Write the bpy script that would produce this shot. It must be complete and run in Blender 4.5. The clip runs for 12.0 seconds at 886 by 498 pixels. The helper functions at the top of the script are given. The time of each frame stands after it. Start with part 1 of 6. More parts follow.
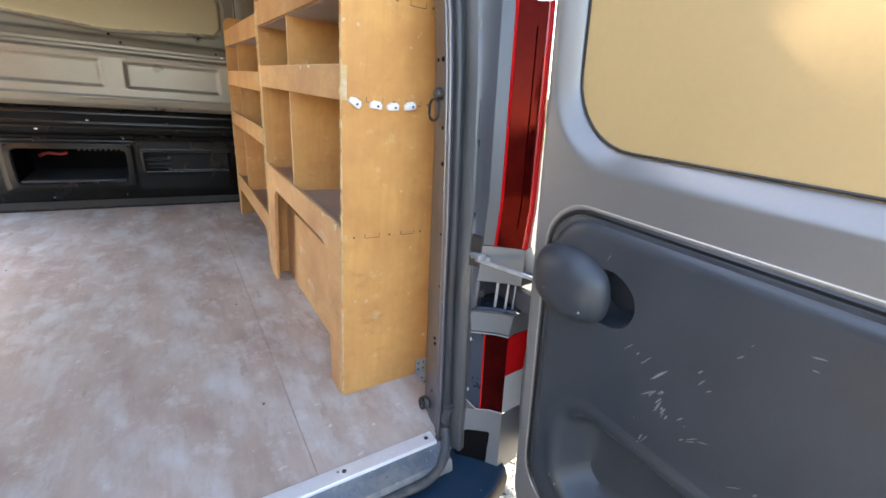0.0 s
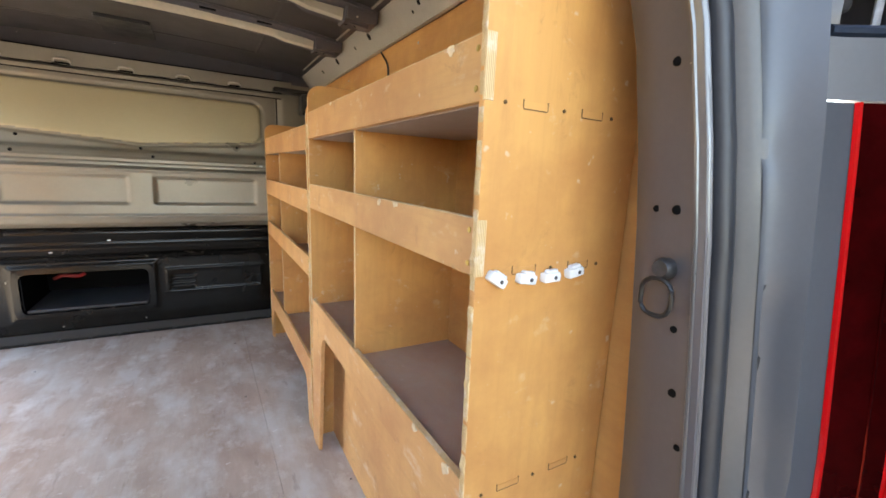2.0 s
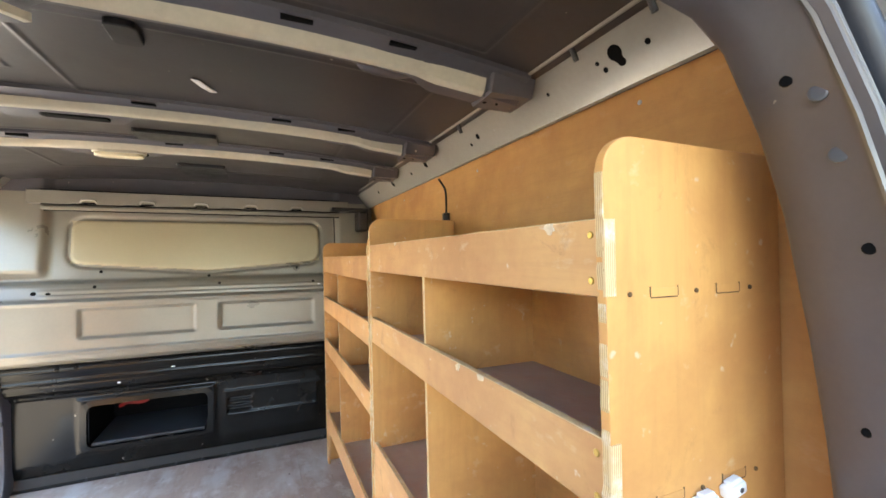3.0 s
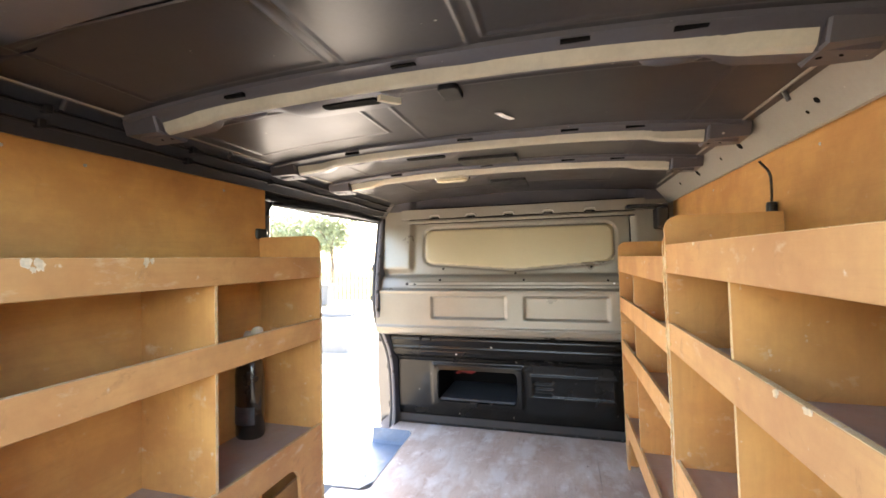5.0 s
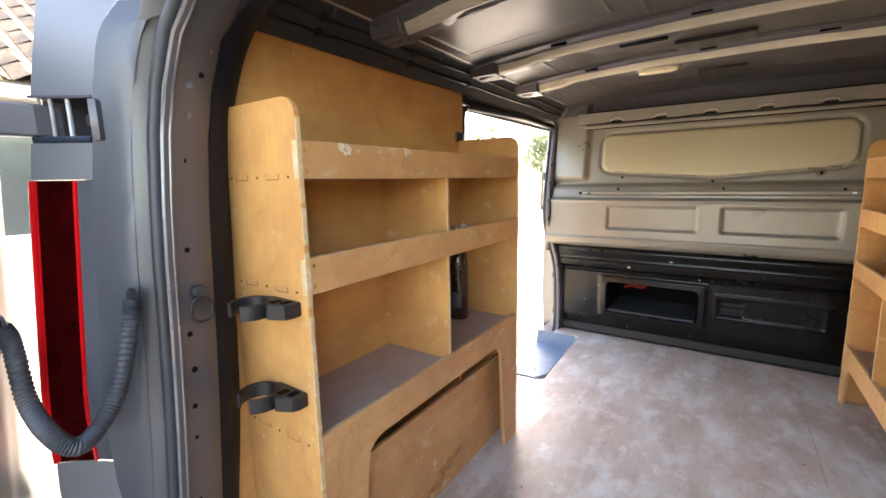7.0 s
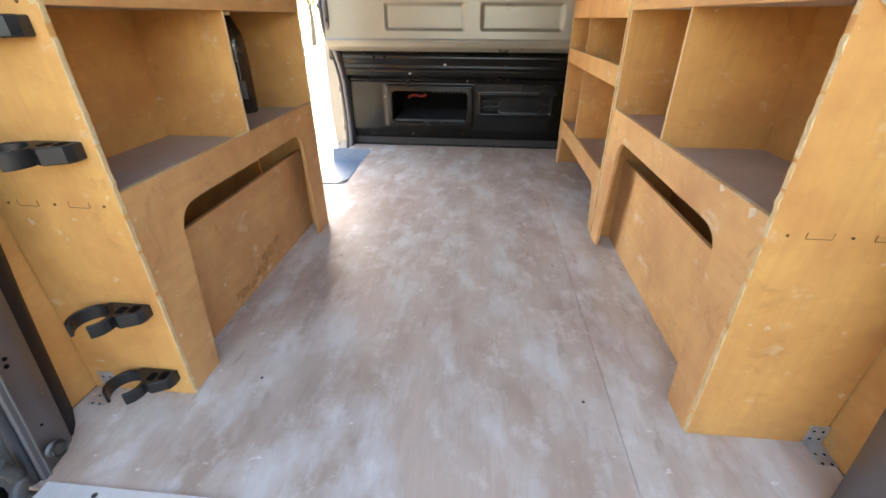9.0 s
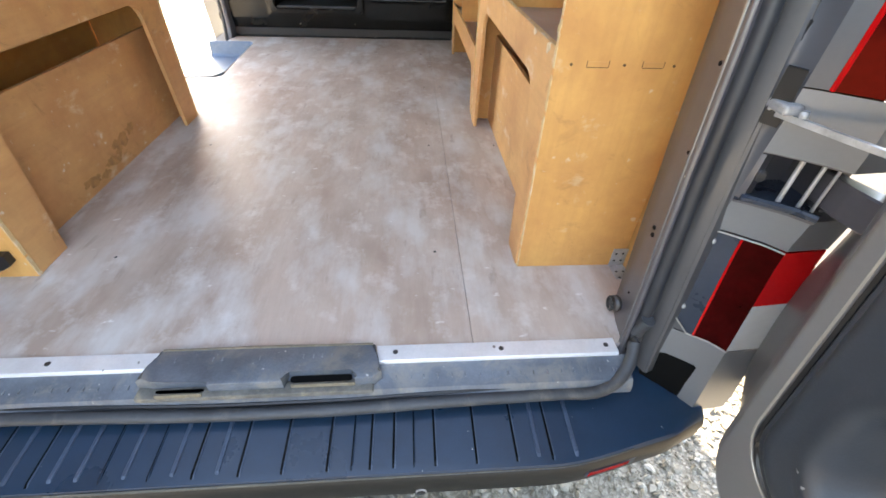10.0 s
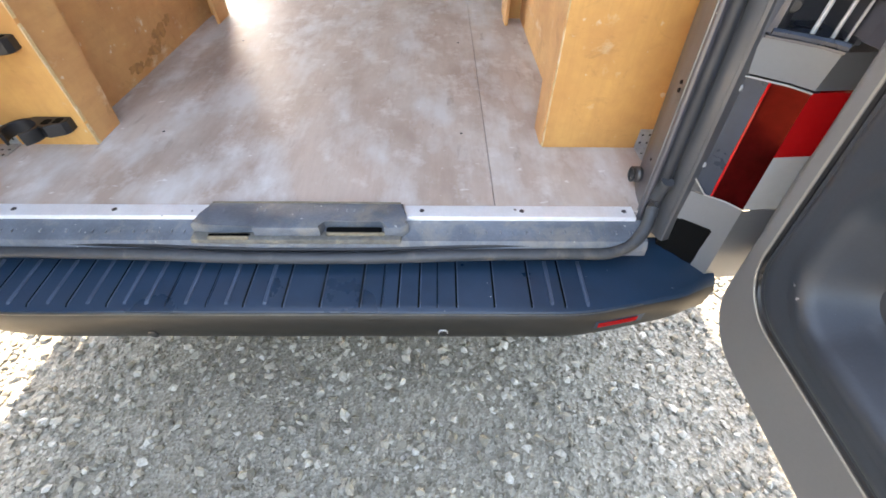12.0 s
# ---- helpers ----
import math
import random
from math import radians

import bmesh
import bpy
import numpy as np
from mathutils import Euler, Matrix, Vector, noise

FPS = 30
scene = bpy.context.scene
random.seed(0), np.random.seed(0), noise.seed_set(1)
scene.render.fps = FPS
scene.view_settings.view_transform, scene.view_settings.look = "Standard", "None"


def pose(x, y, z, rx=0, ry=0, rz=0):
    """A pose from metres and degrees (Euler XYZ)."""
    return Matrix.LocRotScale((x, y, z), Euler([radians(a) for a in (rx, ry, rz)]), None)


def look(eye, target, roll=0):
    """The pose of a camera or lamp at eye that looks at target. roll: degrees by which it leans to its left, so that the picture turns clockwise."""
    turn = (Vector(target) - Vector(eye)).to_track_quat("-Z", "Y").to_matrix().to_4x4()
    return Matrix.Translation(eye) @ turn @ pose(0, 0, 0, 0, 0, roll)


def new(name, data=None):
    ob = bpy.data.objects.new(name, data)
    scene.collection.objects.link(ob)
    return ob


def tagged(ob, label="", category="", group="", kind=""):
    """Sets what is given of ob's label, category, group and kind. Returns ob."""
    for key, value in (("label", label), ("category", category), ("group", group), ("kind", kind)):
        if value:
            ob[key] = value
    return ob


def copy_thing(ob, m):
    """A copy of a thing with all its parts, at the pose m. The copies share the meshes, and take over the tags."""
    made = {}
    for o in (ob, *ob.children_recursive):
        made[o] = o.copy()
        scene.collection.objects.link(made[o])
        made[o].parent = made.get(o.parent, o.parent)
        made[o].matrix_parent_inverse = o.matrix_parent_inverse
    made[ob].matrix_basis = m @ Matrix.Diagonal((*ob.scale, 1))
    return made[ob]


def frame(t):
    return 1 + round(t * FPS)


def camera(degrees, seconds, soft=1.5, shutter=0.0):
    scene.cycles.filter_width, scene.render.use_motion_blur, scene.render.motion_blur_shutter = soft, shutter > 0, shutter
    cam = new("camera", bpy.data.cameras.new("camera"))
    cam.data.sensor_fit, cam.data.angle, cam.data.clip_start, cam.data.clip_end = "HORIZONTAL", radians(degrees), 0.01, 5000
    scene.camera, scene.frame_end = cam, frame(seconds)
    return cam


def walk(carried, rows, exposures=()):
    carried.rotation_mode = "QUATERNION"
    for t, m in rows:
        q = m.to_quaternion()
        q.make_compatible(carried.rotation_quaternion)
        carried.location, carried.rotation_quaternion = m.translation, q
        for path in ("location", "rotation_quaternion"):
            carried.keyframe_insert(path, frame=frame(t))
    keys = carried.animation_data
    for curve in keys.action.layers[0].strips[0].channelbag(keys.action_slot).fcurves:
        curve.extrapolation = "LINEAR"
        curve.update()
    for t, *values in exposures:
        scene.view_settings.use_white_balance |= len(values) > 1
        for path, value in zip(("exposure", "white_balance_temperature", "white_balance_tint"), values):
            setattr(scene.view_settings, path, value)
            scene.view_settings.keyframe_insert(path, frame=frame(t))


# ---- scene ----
cam = camera(93.7, 12.0, soft=1.65)
PATH = [
    (0, (0.216, -0.711, 0.856), (1.266, 0.846, 0.167), 5.5),
    (0.5, (0.275, -0.597, 0.827), (1.151, 0.998, -0.003), 5.2),
    (1, (0.24, -0.451, 0.838), (1.153, 1.142, 0.045), 4.0),
    (1.2, (0.22, -0.385, 0.855), (1.166, 1.225, 0.138), 3.8),
    (1.5, (0.186, -0.304, 0.889), (1.173, 1.329, 0.291), 3.4),
    (2, (0.253, -0.174, 0.956), (1.243, 1.527, 0.601), 2.9),
    (2.5, (0.279, -0.083, 1.039), (1.224, 1.674, 0.892), 0.3),
    (3, (0.24, -0.054, 1.088), (1.044, 1.777, 1.123), -0.7),
    (3.2, (0.229, -0.056, 1.089), (0.929, 1.815, 1.183), -0.4),
    (4.8, (0.218, -0.073, 1.098), (-0.164, 1.888, 1.166), -0.9),
    (5, (0.264, -0.105, 1.097), (-0.286, 1.817, 1.144), -1.1),
    (5.5, (0.293, -0.146, 1.105), (-0.592, 1.648, 1.104), -1.3),
    (6, (0.246, -0.156, 1.09), (-0.847, 1.518, 1.019), -1.3),
    (6.5, (0.151, -0.195, 1.058), (-1.02, 1.419, 0.889), -1.2),
    (6.7, (0.108, -0.21, 1.051), (-1.062, 1.396, 0.823), -1.1),
    (8.3, (0.031, -0.369, 0.879), (-0.462, 1.42, 0.135), -0.6),
    (8.5, (0.036, -0.385, 0.86), (-0.355, 1.402, 0.051), -0.6),
    (9, (0.083, -0.399, 0.802), (-0.077, 1.341, -0.17), 0.2),
    (9.5, (0.182, -0.445, 0.753), (0.191, 1.209, -0.371), 1.1),
    (10, (0.295, -0.52, 0.707), (0.444, 1.014, -0.568), 2.6),
    (10.1, (0.299, -0.534, 0.703), (0.484, 0.979, -0.591), 3.9),
    (10.5, (0.33, -0.57, 0.683), (0.587, 0.874, -0.677), 5.8),
    (11, (0.36, -0.607, 0.649), (0.619, 0.772, -0.776), 6.8),
    (11.5, (0.35, -0.638, 0.618), (0.534, 0.727, -0.832), 5.0),
    (12, (0.294, -0.678, 0.607), (0.317, 0.689, -0.853), 0.9),
]
EXPOSURES = [(0.0, 3.39, 7950, 13), (1.0, 3.45, 8300, 14), (1.5, 3.56, 8500, 14), (2.0, 3.55, 8300, 13), (3.0, 3.88, 7450, 10), (5.0, 3.95, 8000, 15), (5.5, 3.85, 8200, 16), (6.5, 3.63, 8300, 17), (8.5, 3.55, 8650, 13), (9.5, 3.53, 9100, 13), (10.5, 3.77, 9100, 13), (12.0, 3.75, 9200, 15)]
walk(cam, [(t, look(eye, target, roll)) for t, eye, target, roll in PATH], EXPOSURES)


# ---- world, sun, exposure ----
world = bpy.data.worlds.new("sky")
scene.world = world
world.use_nodes = True
wn = world.node_tree
sky = wn.nodes.new("ShaderNodeTexSky")
sky.sky_type = "NISHITA"
sky.sun_disc = False
SUN_EL, SUN_AZ = 39.0, -7.0          # degrees above the horizon; from straight ahead of the van, plus = towards its right
sky.sun_elevation = radians(SUN_EL)
sky.sun_rotation = radians(SUN_AZ)
wn.links.new(sky.outputs[0], wn.nodes["Background"].inputs[0])
wn.nodes["Background"].inputs[1].default_value = 0.15
sun_data = bpy.data.lights.new("sun", "SUN")
sun_data.energy, sun_data.angle, sun_data.color = 4.0, radians(0.6), (1.0, 0.95, 0.88)
sun = new("sun", sun_data)
_d = Vector((math.sin(radians(SUN_AZ)) * math.cos(radians(SUN_EL)), math.cos(radians(SUN_AZ)) * math.cos(radians(SUN_EL)), math.sin(radians(SUN_EL))))
sun.matrix_world = look(_d * 30, (0, 0, 0))

# ---- materials ----


def nodes_of(name):
    m = bpy.data.materials.new(name)
    m.use_nodes = True
    nt = m.node_tree
    return m, nt, nt.nodes["Principled BSDF"]


def noise_node(nt, scale, detail=4.0, rough=0.55, vec=None, distortion=0.0):
    n = nt.nodes.new("ShaderNodeTexNoise")
    n.inputs["Scale"].default_value, n.inputs["Detail"].default_value = scale, detail
    n.inputs["Roughness"].default_value, n.inputs["Distortion"].default_value = rough, distortion
    if vec is not None:
        nt.links.new(vec, n.inputs["Vector"])
    return n


def ramp_node(nt, src, stops):
    r = nt.nodes.new("ShaderNodeValToRGB")
    els = r.color_ramp.elements
    while len(els) < len(stops):
        els.new(0.5)
    for e, (p, c) in zip(els, stops):
        e.position = p
        e.color = (*c, 1.0) if len(c) == 3 else c
    nt.links.new(src, r.inputs[0])
    return r


def mix_node(nt, fac, a, b, kind="MIX"):
    m = nt.nodes.new("ShaderNodeMix")
    m.data_type, m.blend_type = "RGBA", kind
    for sock, v in ((0, fac), (6, a), (7, b)):
        if hasattr(v, "is_linked"):
            nt.links.new(v, m.inputs[sock])
        elif sock == 0:
            m.inputs[0].default_value = v
        else:
            m.inputs[sock].default_value = (*v, 1.0)
    return m.outputs[2]


def grey(v):
    return (v, v, v)


def coords(nt, scale=(1, 1, 1)):
    tc = nt.nodes.new("ShaderNodeTexCoord")
    mp = nt.nodes.new("ShaderNodeMapping")
    mp.inputs["Scale"].default_value = scale
    nt.links.new(tc.outputs["Object"], mp.inputs[0])
    return mp.outputs[0]


def bump(nt, bsdf, height, strength=0.2, dist=0.002):
    b = nt.nodes.new("ShaderNodeBump")
    b.inputs["Strength"].default_value, b.inputs["Distance"].default_value = strength, dist
    nt.links.new(height, b.inputs["Height"])
    nt.links.new(b.outputs[0], bsdf.inputs["Normal"])


def surface(name, base, rough=0.5, var=0.15, scale=6.0, fine=80.0, metallic=0.0, bump_s=0.1, coat=0.0, spots=None, stretch=(1, 1, 1), dirt=None):
    """A plain surface with broad and fine variation, and light or dark spots."""
    m, nt, p = nodes_of(name)
    v = coords(nt, stretch)
    a = noise_node(nt, scale, 5, 0.6, v)
    b = noise_node(nt, fine, 3, 0.6, v)
    lo, hi = [tuple(max(0, c * k) for c in base) for k in (1 - var, 1 + var)]
    col = ramp_node(nt, a.outputs[0], [(0.3, lo), (0.7, hi)]).outputs[0]
    f = ramp_node(nt, b.outputs[0], [(0.3, grey(1 - var * 0.6)), (0.7, grey(1.0))]).outputs[0]
    col = mix_node(nt, 1.0, col, f, "MULTIPLY")
    if dirt:
        d = noise_node(nt, dirt[1], 6, 0.7, v, 0.6)
        col = mix_node(nt, ramp_node(nt, d.outputs[0], [(dirt[2], grey(0)), (dirt[2] + 0.15, grey(dirt[3]))]).outputs[0], col, dirt[0])
    if spots:
        d = noise_node(nt, spots[1], 2, 0.5, v)
        col = mix_node(nt, ramp_node(nt, d.outputs[0], [(spots[2], grey(0)), (spots[2] + 0.03, grey(1))]).outputs[0], col, spots[0])
    nt.links.new(col, p.inputs["Base Color"])
    r = ramp_node(nt, a.outputs[0], [(0.3, grey(max(0.03, rough - 0.08))), (0.7, grey(min(1, rough + 0.08)))]).outputs[0]
    nt.links.new(r, p.inputs["Roughness"])
    p.inputs["Metallic"].default_value = metallic
    p.inputs["Coat Weight"].default_value = coat
    p.inputs["Coat Roughness"].default_value = 0.12
    if bump_s:
        bump(nt, p, b.outputs[0], bump_s, 0.001)
    return m


def plywood(name, base, grain=(0, 2), dust=0.0, wear=0.5, rough=0.55):
    """Rotary-cut plywood: long grain streaks, blotches, scuffs, and dust where asked."""
    m, nt, p = nodes_of(name)
    st = {"x": (0.12, 1.4, 1.4), "y": (1.4, 0.12, 1.4), "z": (1.4, 1.4, 0.12)}[grain]
    v = coords(nt, st)
    v0 = coords(nt)
    info = nt.nodes.new("ShaderNodeObjectInfo")
    add = nt.nodes.new("ShaderNodeVectorMath")
    add.operation = "ADD"
    sc = nt.nodes.new("ShaderNodeMath")
    sc.operation, sc.inputs[1].default_value = "MULTIPLY", 17.0
    nt.links.new(info.outputs["Random"], sc.inputs[0])
    nt.links.new(v, add.inputs[0])
    nt.links.new(sc.outputs[0], add.inputs[1])
    g = noise_node(nt, 42.0, 6, 0.65, add.outputs[0], 0.3)
    blot = noise_node(nt, 4.2, 7, 0.66, v0, 0.15)
    c = lambda k, s=1.0: tuple(x * k * (s if i else 1.0) for i, x in enumerate(base))
    col = ramp_node(nt, g.outputs[0], [(0.25, c(0.90, 0.97)), (0.5, c(1.0)), (0.75, c(1.05, 1.01))]).outputs[0]
    col = mix_node(nt, ramp_node(nt, blot.outputs[0], [(0.38, grey(0.0)), (0.64, grey(0.85))]).outputs[0], col, c(0.76, 0.86))
    tone = ramp_node(nt, info.outputs["Random"], [(0.0, grey(0.90)), (1.0, grey(1.05))]).outputs[0]
    col = mix_node(nt, 1.0, col, tone, "MULTIPLY")
    sm = noise_node(nt, 9.0, 7, 0.75, v0, 1.2)
    col = mix_node(nt, ramp_node(nt, sm.outputs[0], [(0.58, grey(0)), (0.72, grey(0.62 * wear))]).outputs[0], col, c(0.45, 0.85))
    sp = noise_node(nt, 38.0, 3, 0.5, v0)
    col = mix_node(nt, ramp_node(nt, sp.outputs[0], [(0.70, grey(0)), (0.75, grey(0.6 * wear))]).outputs[0], col, (0.72, 0.66, 0.56))
    sr = noise_node(nt, 13.0, 6, 0.65, coords(nt, (1.0, 0.6, 1.3)))
    col = mix_node(nt, ramp_node(nt, sr.outputs[0], [(0.60, grey(0)), (0.72, grey(0.5 * wear))]).outputs[0], col, (0.76, 0.66, 0.52))
    if dust:
        d = noise_node(nt, 7.0, 6, 0.7, v0, 0.6)
        col = mix_node(nt, ramp_node(nt, d.outputs[0], [(0.25, grey(dust * 0.45)), (0.65, grey(dust))]).outputs[0], col, (0.40, 0.365, 0.34))
    nt.links.new(col, p.inputs["Base Color"])
    p.inputs["Roughness"].default_value = rough
    bump(nt, p, g.outputs[0], 0.12, 0.001)
    return m


def ply_edge(name, axis="Y"):
    """The layered edge of plywood, with splinters and paint."""
    m, nt, p = nodes_of(name)
    v = coords(nt)
    w = nt.nodes.new("ShaderNodeTexWave")
    w.wave_type, w.bands_direction = "BANDS", axis
    w.inputs["Scale"].default_value, w.inputs["Distortion"].default_value = 120.0, 0.6
    nt.links.new(v, w.inputs[0])
    n = noise_node(nt, 30, 5, 0.7, v)
    col = ramp_node(nt, w.outputs[0], [(0.2, (0.50, 0.31, 0.14)), (0.8, (0.72, 0.53, 0.29))]).outputs[0]
    col = mix_node(nt, ramp_node(nt, n.outputs[0], [(0.52, grey(0)), (0.66, grey(0.6))]).outputs[0], col, (0.74, 0.66, 0.52))
    nt.links.new(col, p.inputs["Base Color"])
    p.inputs["Roughness"].default_value = 0.7
    bump(nt, p, n.outputs[0], 0.4, 0.002)
    return m


def floor_ply(name):
    """The worn load floor: reddish brown plywood under grey dust, paint haze and scuffs."""
    m, nt, p = nodes_of(name)
    v = coords(nt)
    vs = coords(nt, (1.0, 0.45, 1.0))
    vf = coords(nt, (1.0, 0.12, 1.0))
    vx = coords(nt, (0.7, 1.2, 1.0))
    big = noise_node(nt, 2.4, 8, 0.64, v)
    mid = noise_node(nt, 7.5, 6, 0.60, vs)
    streak = noise_node(nt, 8.0, 7, 0.66, coords(nt, (1.2, 0.9, 1.0)))
    fine = noise_node(nt, 60.0, 5, 0.7, vf)
    col = ramp_node(nt, fine.outputs[0], [(0.3, (0.42, 0.305, 0.245)), (0.7, (0.525, 0.40, 0.33))]).outputs[0]
    col = mix_node(nt, ramp_node(nt, big.outputs[0], [(0.34, grey(0.15)), (0.66, grey(0.70))]).outputs[0], col, (0.60, 0.535, 0.48))
    dk = noise_node(nt, 5.2, 5, 0.58, vs)
    col = mix_node(nt, ramp_node(nt, dk.outputs[0], [(0.44, grey(0)), (0.64, grey(0.64))]).outputs[0], col, (0.34, 0.235, 0.18))
    col = mix_node(nt, ramp_node(nt, mid.outputs[0], [(0.48, grey(0)), (0.64, grey(0.70))]).outputs[0], col, (0.66, 0.645, 0.63))
    col = mix_node(nt, ramp_node(nt, streak.outputs[0], [(0.54, grey(0)), (0.72, grey(0.60))]).outputs[0], col, (0.78, 0.765, 0.75))
    scuff = noise_node(nt, 16.0, 6, 0.6, coords(nt, (1.6, 0.4, 1.0)))
    col = mix_node(nt, ramp_node(nt, scuff.outputs[0], [(0.62, grey(0)), (0.70, grey(0.45))]).outputs[0], col, (0.30, 0.22, 0.175))
    sp = noise_node(nt, 34.0, 3, 0.5, vx)
    col = mix_node(nt, ramp_node(nt, sp.outputs[0], [(0.69, grey(0)), (0.75, grey(0.6))]).outputs[0], col, (0.82, 0.81, 0.80))
    nt.links.new(col, p.inputs["Base Color"])
    nt.links.new(ramp_node(nt, mid.outputs[0], [(0.3, grey(0.44)), (0.7, grey(0.64))]).outputs[0], p.inputs["Roughness"])
    bump(nt, p, fine.outputs[0], 0.12, 0.001)
    return m


PLY_V = plywood("plywood_upright", (0.71, 0.36, 0.115), "z", wear=0.7)
PLY_H = plywood("plywood_length", (0.68, 0.375, 0.150), "y", wear=0.9)
PLY_SHELF = plywood("plywood_dusty", (0.45, 0.265, 0.155), "y", dust=0.75)
PLY_LIN = plywood("plywood_lining", (0.70, 0.375, 0.125), "y", wear=0.3)
PLY_KICK = plywood("plywood_kick", (0.66, 0.36, 0.150), "y", wear=1.0)
PLY_EDGE = ply_edge("plywood_edge")
PLY_EDGE_X = ply_edge("plywood_edge_across", "X")
STAIN = surface("oily_stain", (0.435, 0.222, 0.082), 0.6, 0.25, 40, 90, 0, 0.05)
CHIP = surface("bare_splintered_wood", (0.74, 0.60, 0.42), 0.8, 0.25, 60, 200, 0, 0.6)
PLY_GAP = surface("plywood_joint_gap", (0.13, 0.065, 0.022), 0.8, 0.3, 20, 90, 0, 0.1)
FLOOR = floor_ply("floor_plywood")
# One grey-brown body paint throughout; the copies below carry light and shade.
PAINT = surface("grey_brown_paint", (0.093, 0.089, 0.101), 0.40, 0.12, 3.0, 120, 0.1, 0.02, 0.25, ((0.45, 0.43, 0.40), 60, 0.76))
# Lighter copy for the rear corners; their skylight is in the colour.
PAINT_SKYLIT = surface("skylit_body_paint", (0.205, 0.210, 0.222), 0.40, 0.06, 3.0, 160, 0.3, 0.01, 0.08)
# The blue tint paints the sky mirrored in the jambs.
PAINT_JAMB_SKY = surface("sky_tinted_jamb_paint", (0.080, 0.087, 0.102), 0.36, 0.08, 3.0, 160, 0.2, 0.01, 0.1)
# Bulkhead and rails: copies lightened for the side door's light.
PAINT_BULK_LIT = surface("bulkhead_lit_paint", (0.245, 0.222, 0.182), 0.34, 0.07, 4.0, 90, 0.25, 0.04, 0.2, ((0.5, 0.46, 0.40), 45, 0.83))
PAINT_RAIL_LIT = surface("rail_lit_paint", (0.36, 0.335, 0.29), 0.36, 0.10, 4.0, 90, 0.2, 0.03, 0.4, ((0.5, 0.46, 0.40), 45, 0.77))
# Darker copy; the shade under the roof sits in its colour.
PAINT_ROOF_SHADED = surface("roof_shaded_paint", (0.058, 0.053, 0.055), 0.36, 0.16, 4.0, 90, 0.3, 0.03, 0.0, ((0.40, 0.38, 0.34), 50, 0.77), dirt=((0.05, 0.042, 0.035), 5, 0.55, 0.6))
# Near-black copy for the bulkhead's lower half; overhang shade painted in.
PAINT_LOW_SHADED = surface("shaded_lower_paint", (0.0085, 0.0078, 0.0068), 0.22, 0.25, 5.0, 90, 0.1, 0.04, 0.0, ((0.4, 0.37, 0.33), 45, 0.76))
PAINT_LOW_SHADED.node_tree.nodes["Principled BSDF"].inputs["Specular IOR Level"].default_value = 0.3
# Lighter copy that paints highlights along edges and beads.
PAINT_SHINY = surface("edge_highlight_paint", (0.155, 0.160, 0.170), 0.34, 0.1, 5.0, 90, 0.6, 0.02, 0.5)
PAINT_PALE = surface("pale_bare_edge", (0.42, 0.41, 0.38), 0.4, 0.15, 20, 120, 0.3, 0.05)
GASKET = surface("blue_black_gasket", (0.022, 0.034, 0.055), 0.30, 0.2, 14, 120, 0, 0.05)
# Cream of small fittings; on the bows it paints their lit rear faces.
CREAM = surface("cream_bow_light", (0.54, 0.50, 0.39), 0.55, 0.15, 9.0, 90, 0.0, 0.2)
# Body paint lightened to carry the light on the open doors.
PAINT_DOOR_LIT = surface("door_lit_paint", (0.195, 0.192, 0.192), 0.36, 0.06, 3.0, 160, 0.35, 0.01, 0.1)
RUBBER_TRIM = surface("blue_black_edge_trim", (0.010, 0.011, 0.018), 0.6, 0.2, 10, 120, 0, 0.1)
RUBBER_TRIM.node_tree.nodes["Principled BSDF"].inputs["Specular IOR Level"].default_value = 0.2
PANEL_BEIGE = surface("blanked_window_panel", (0.40, 0.345, 0.225), 0.38, 0.05, 2.0, 150, 0.2, 0.02, 0.2)
DARK_PLASTIC = surface("dark_grey_plastic", (0.030, 0.037, 0.047), 0.40, 0.15, 8.0, 260, 0.0, 0.25, 0.0, ((0.30, 0.30, 0.30), 70, 0.765))
# Black plastic; its blue is sky sheen put into the colour.
BUMPER = surface("skylit_bumper_plastic", (0.0088, 0.031, 0.062), 0.32, 0.2, 6.0, 320, 0.0, 0.3, 0.0, ((0.4, 0.4, 0.38), 70, 0.77))
# Paler copy for the light caught on the ribs.
BUMPER_RIB = surface("rib_sheen_plastic", (0.055, 0.085, 0.130), 0.40, 0.25, 20, 320, 0.0, 0.3)
BUMPER_DULL = surface("bumper_face_plastic", (0.0105, 0.0098, 0.0080), 0.5, 0.12, 5.0, 320, 0.0, 0.2)
SILL_TICK = surface("worn_stud_tops", (0.20, 0.22, 0.24), 0.5, 0.4, 30, 200, 0, 0.2)
SILL = surface("sill_cover_plastic", (0.118, 0.138, 0.164), 0.42, 0.3, 14.0, 220, 0.0, 0.4, 0.0, ((0.45, 0.45, 0.43), 85, 0.72), dirt=((0.24, 0.22, 0.19), 11, 0.50, 0.65))
RUBBER = surface("black_rubber", (0.013, 0.013, 0.015), 0.48, 0.2, 10, 120, 0, 0.1)
CHANNEL = surface("dark_channel_paint", (0.088, 0.088, 0.092), 0.38, 0.12, 5, 120, 0.1, 0.02, 0.2)
RUBBER_SEAL = surface("door_seal_rubber", (0.030, 0.033, 0.040), 0.42, 0.2, 10, 120, 0, 0.1)
RUBBER_DUSTY = surface("dusty_rubber", (0.046, 0.050, 0.056), 0.5, 0.25, 16, 90, 0, 0.2, 0, None, dirt=((0.20, 0.175, 0.14), 10, 0.54, 0.4))
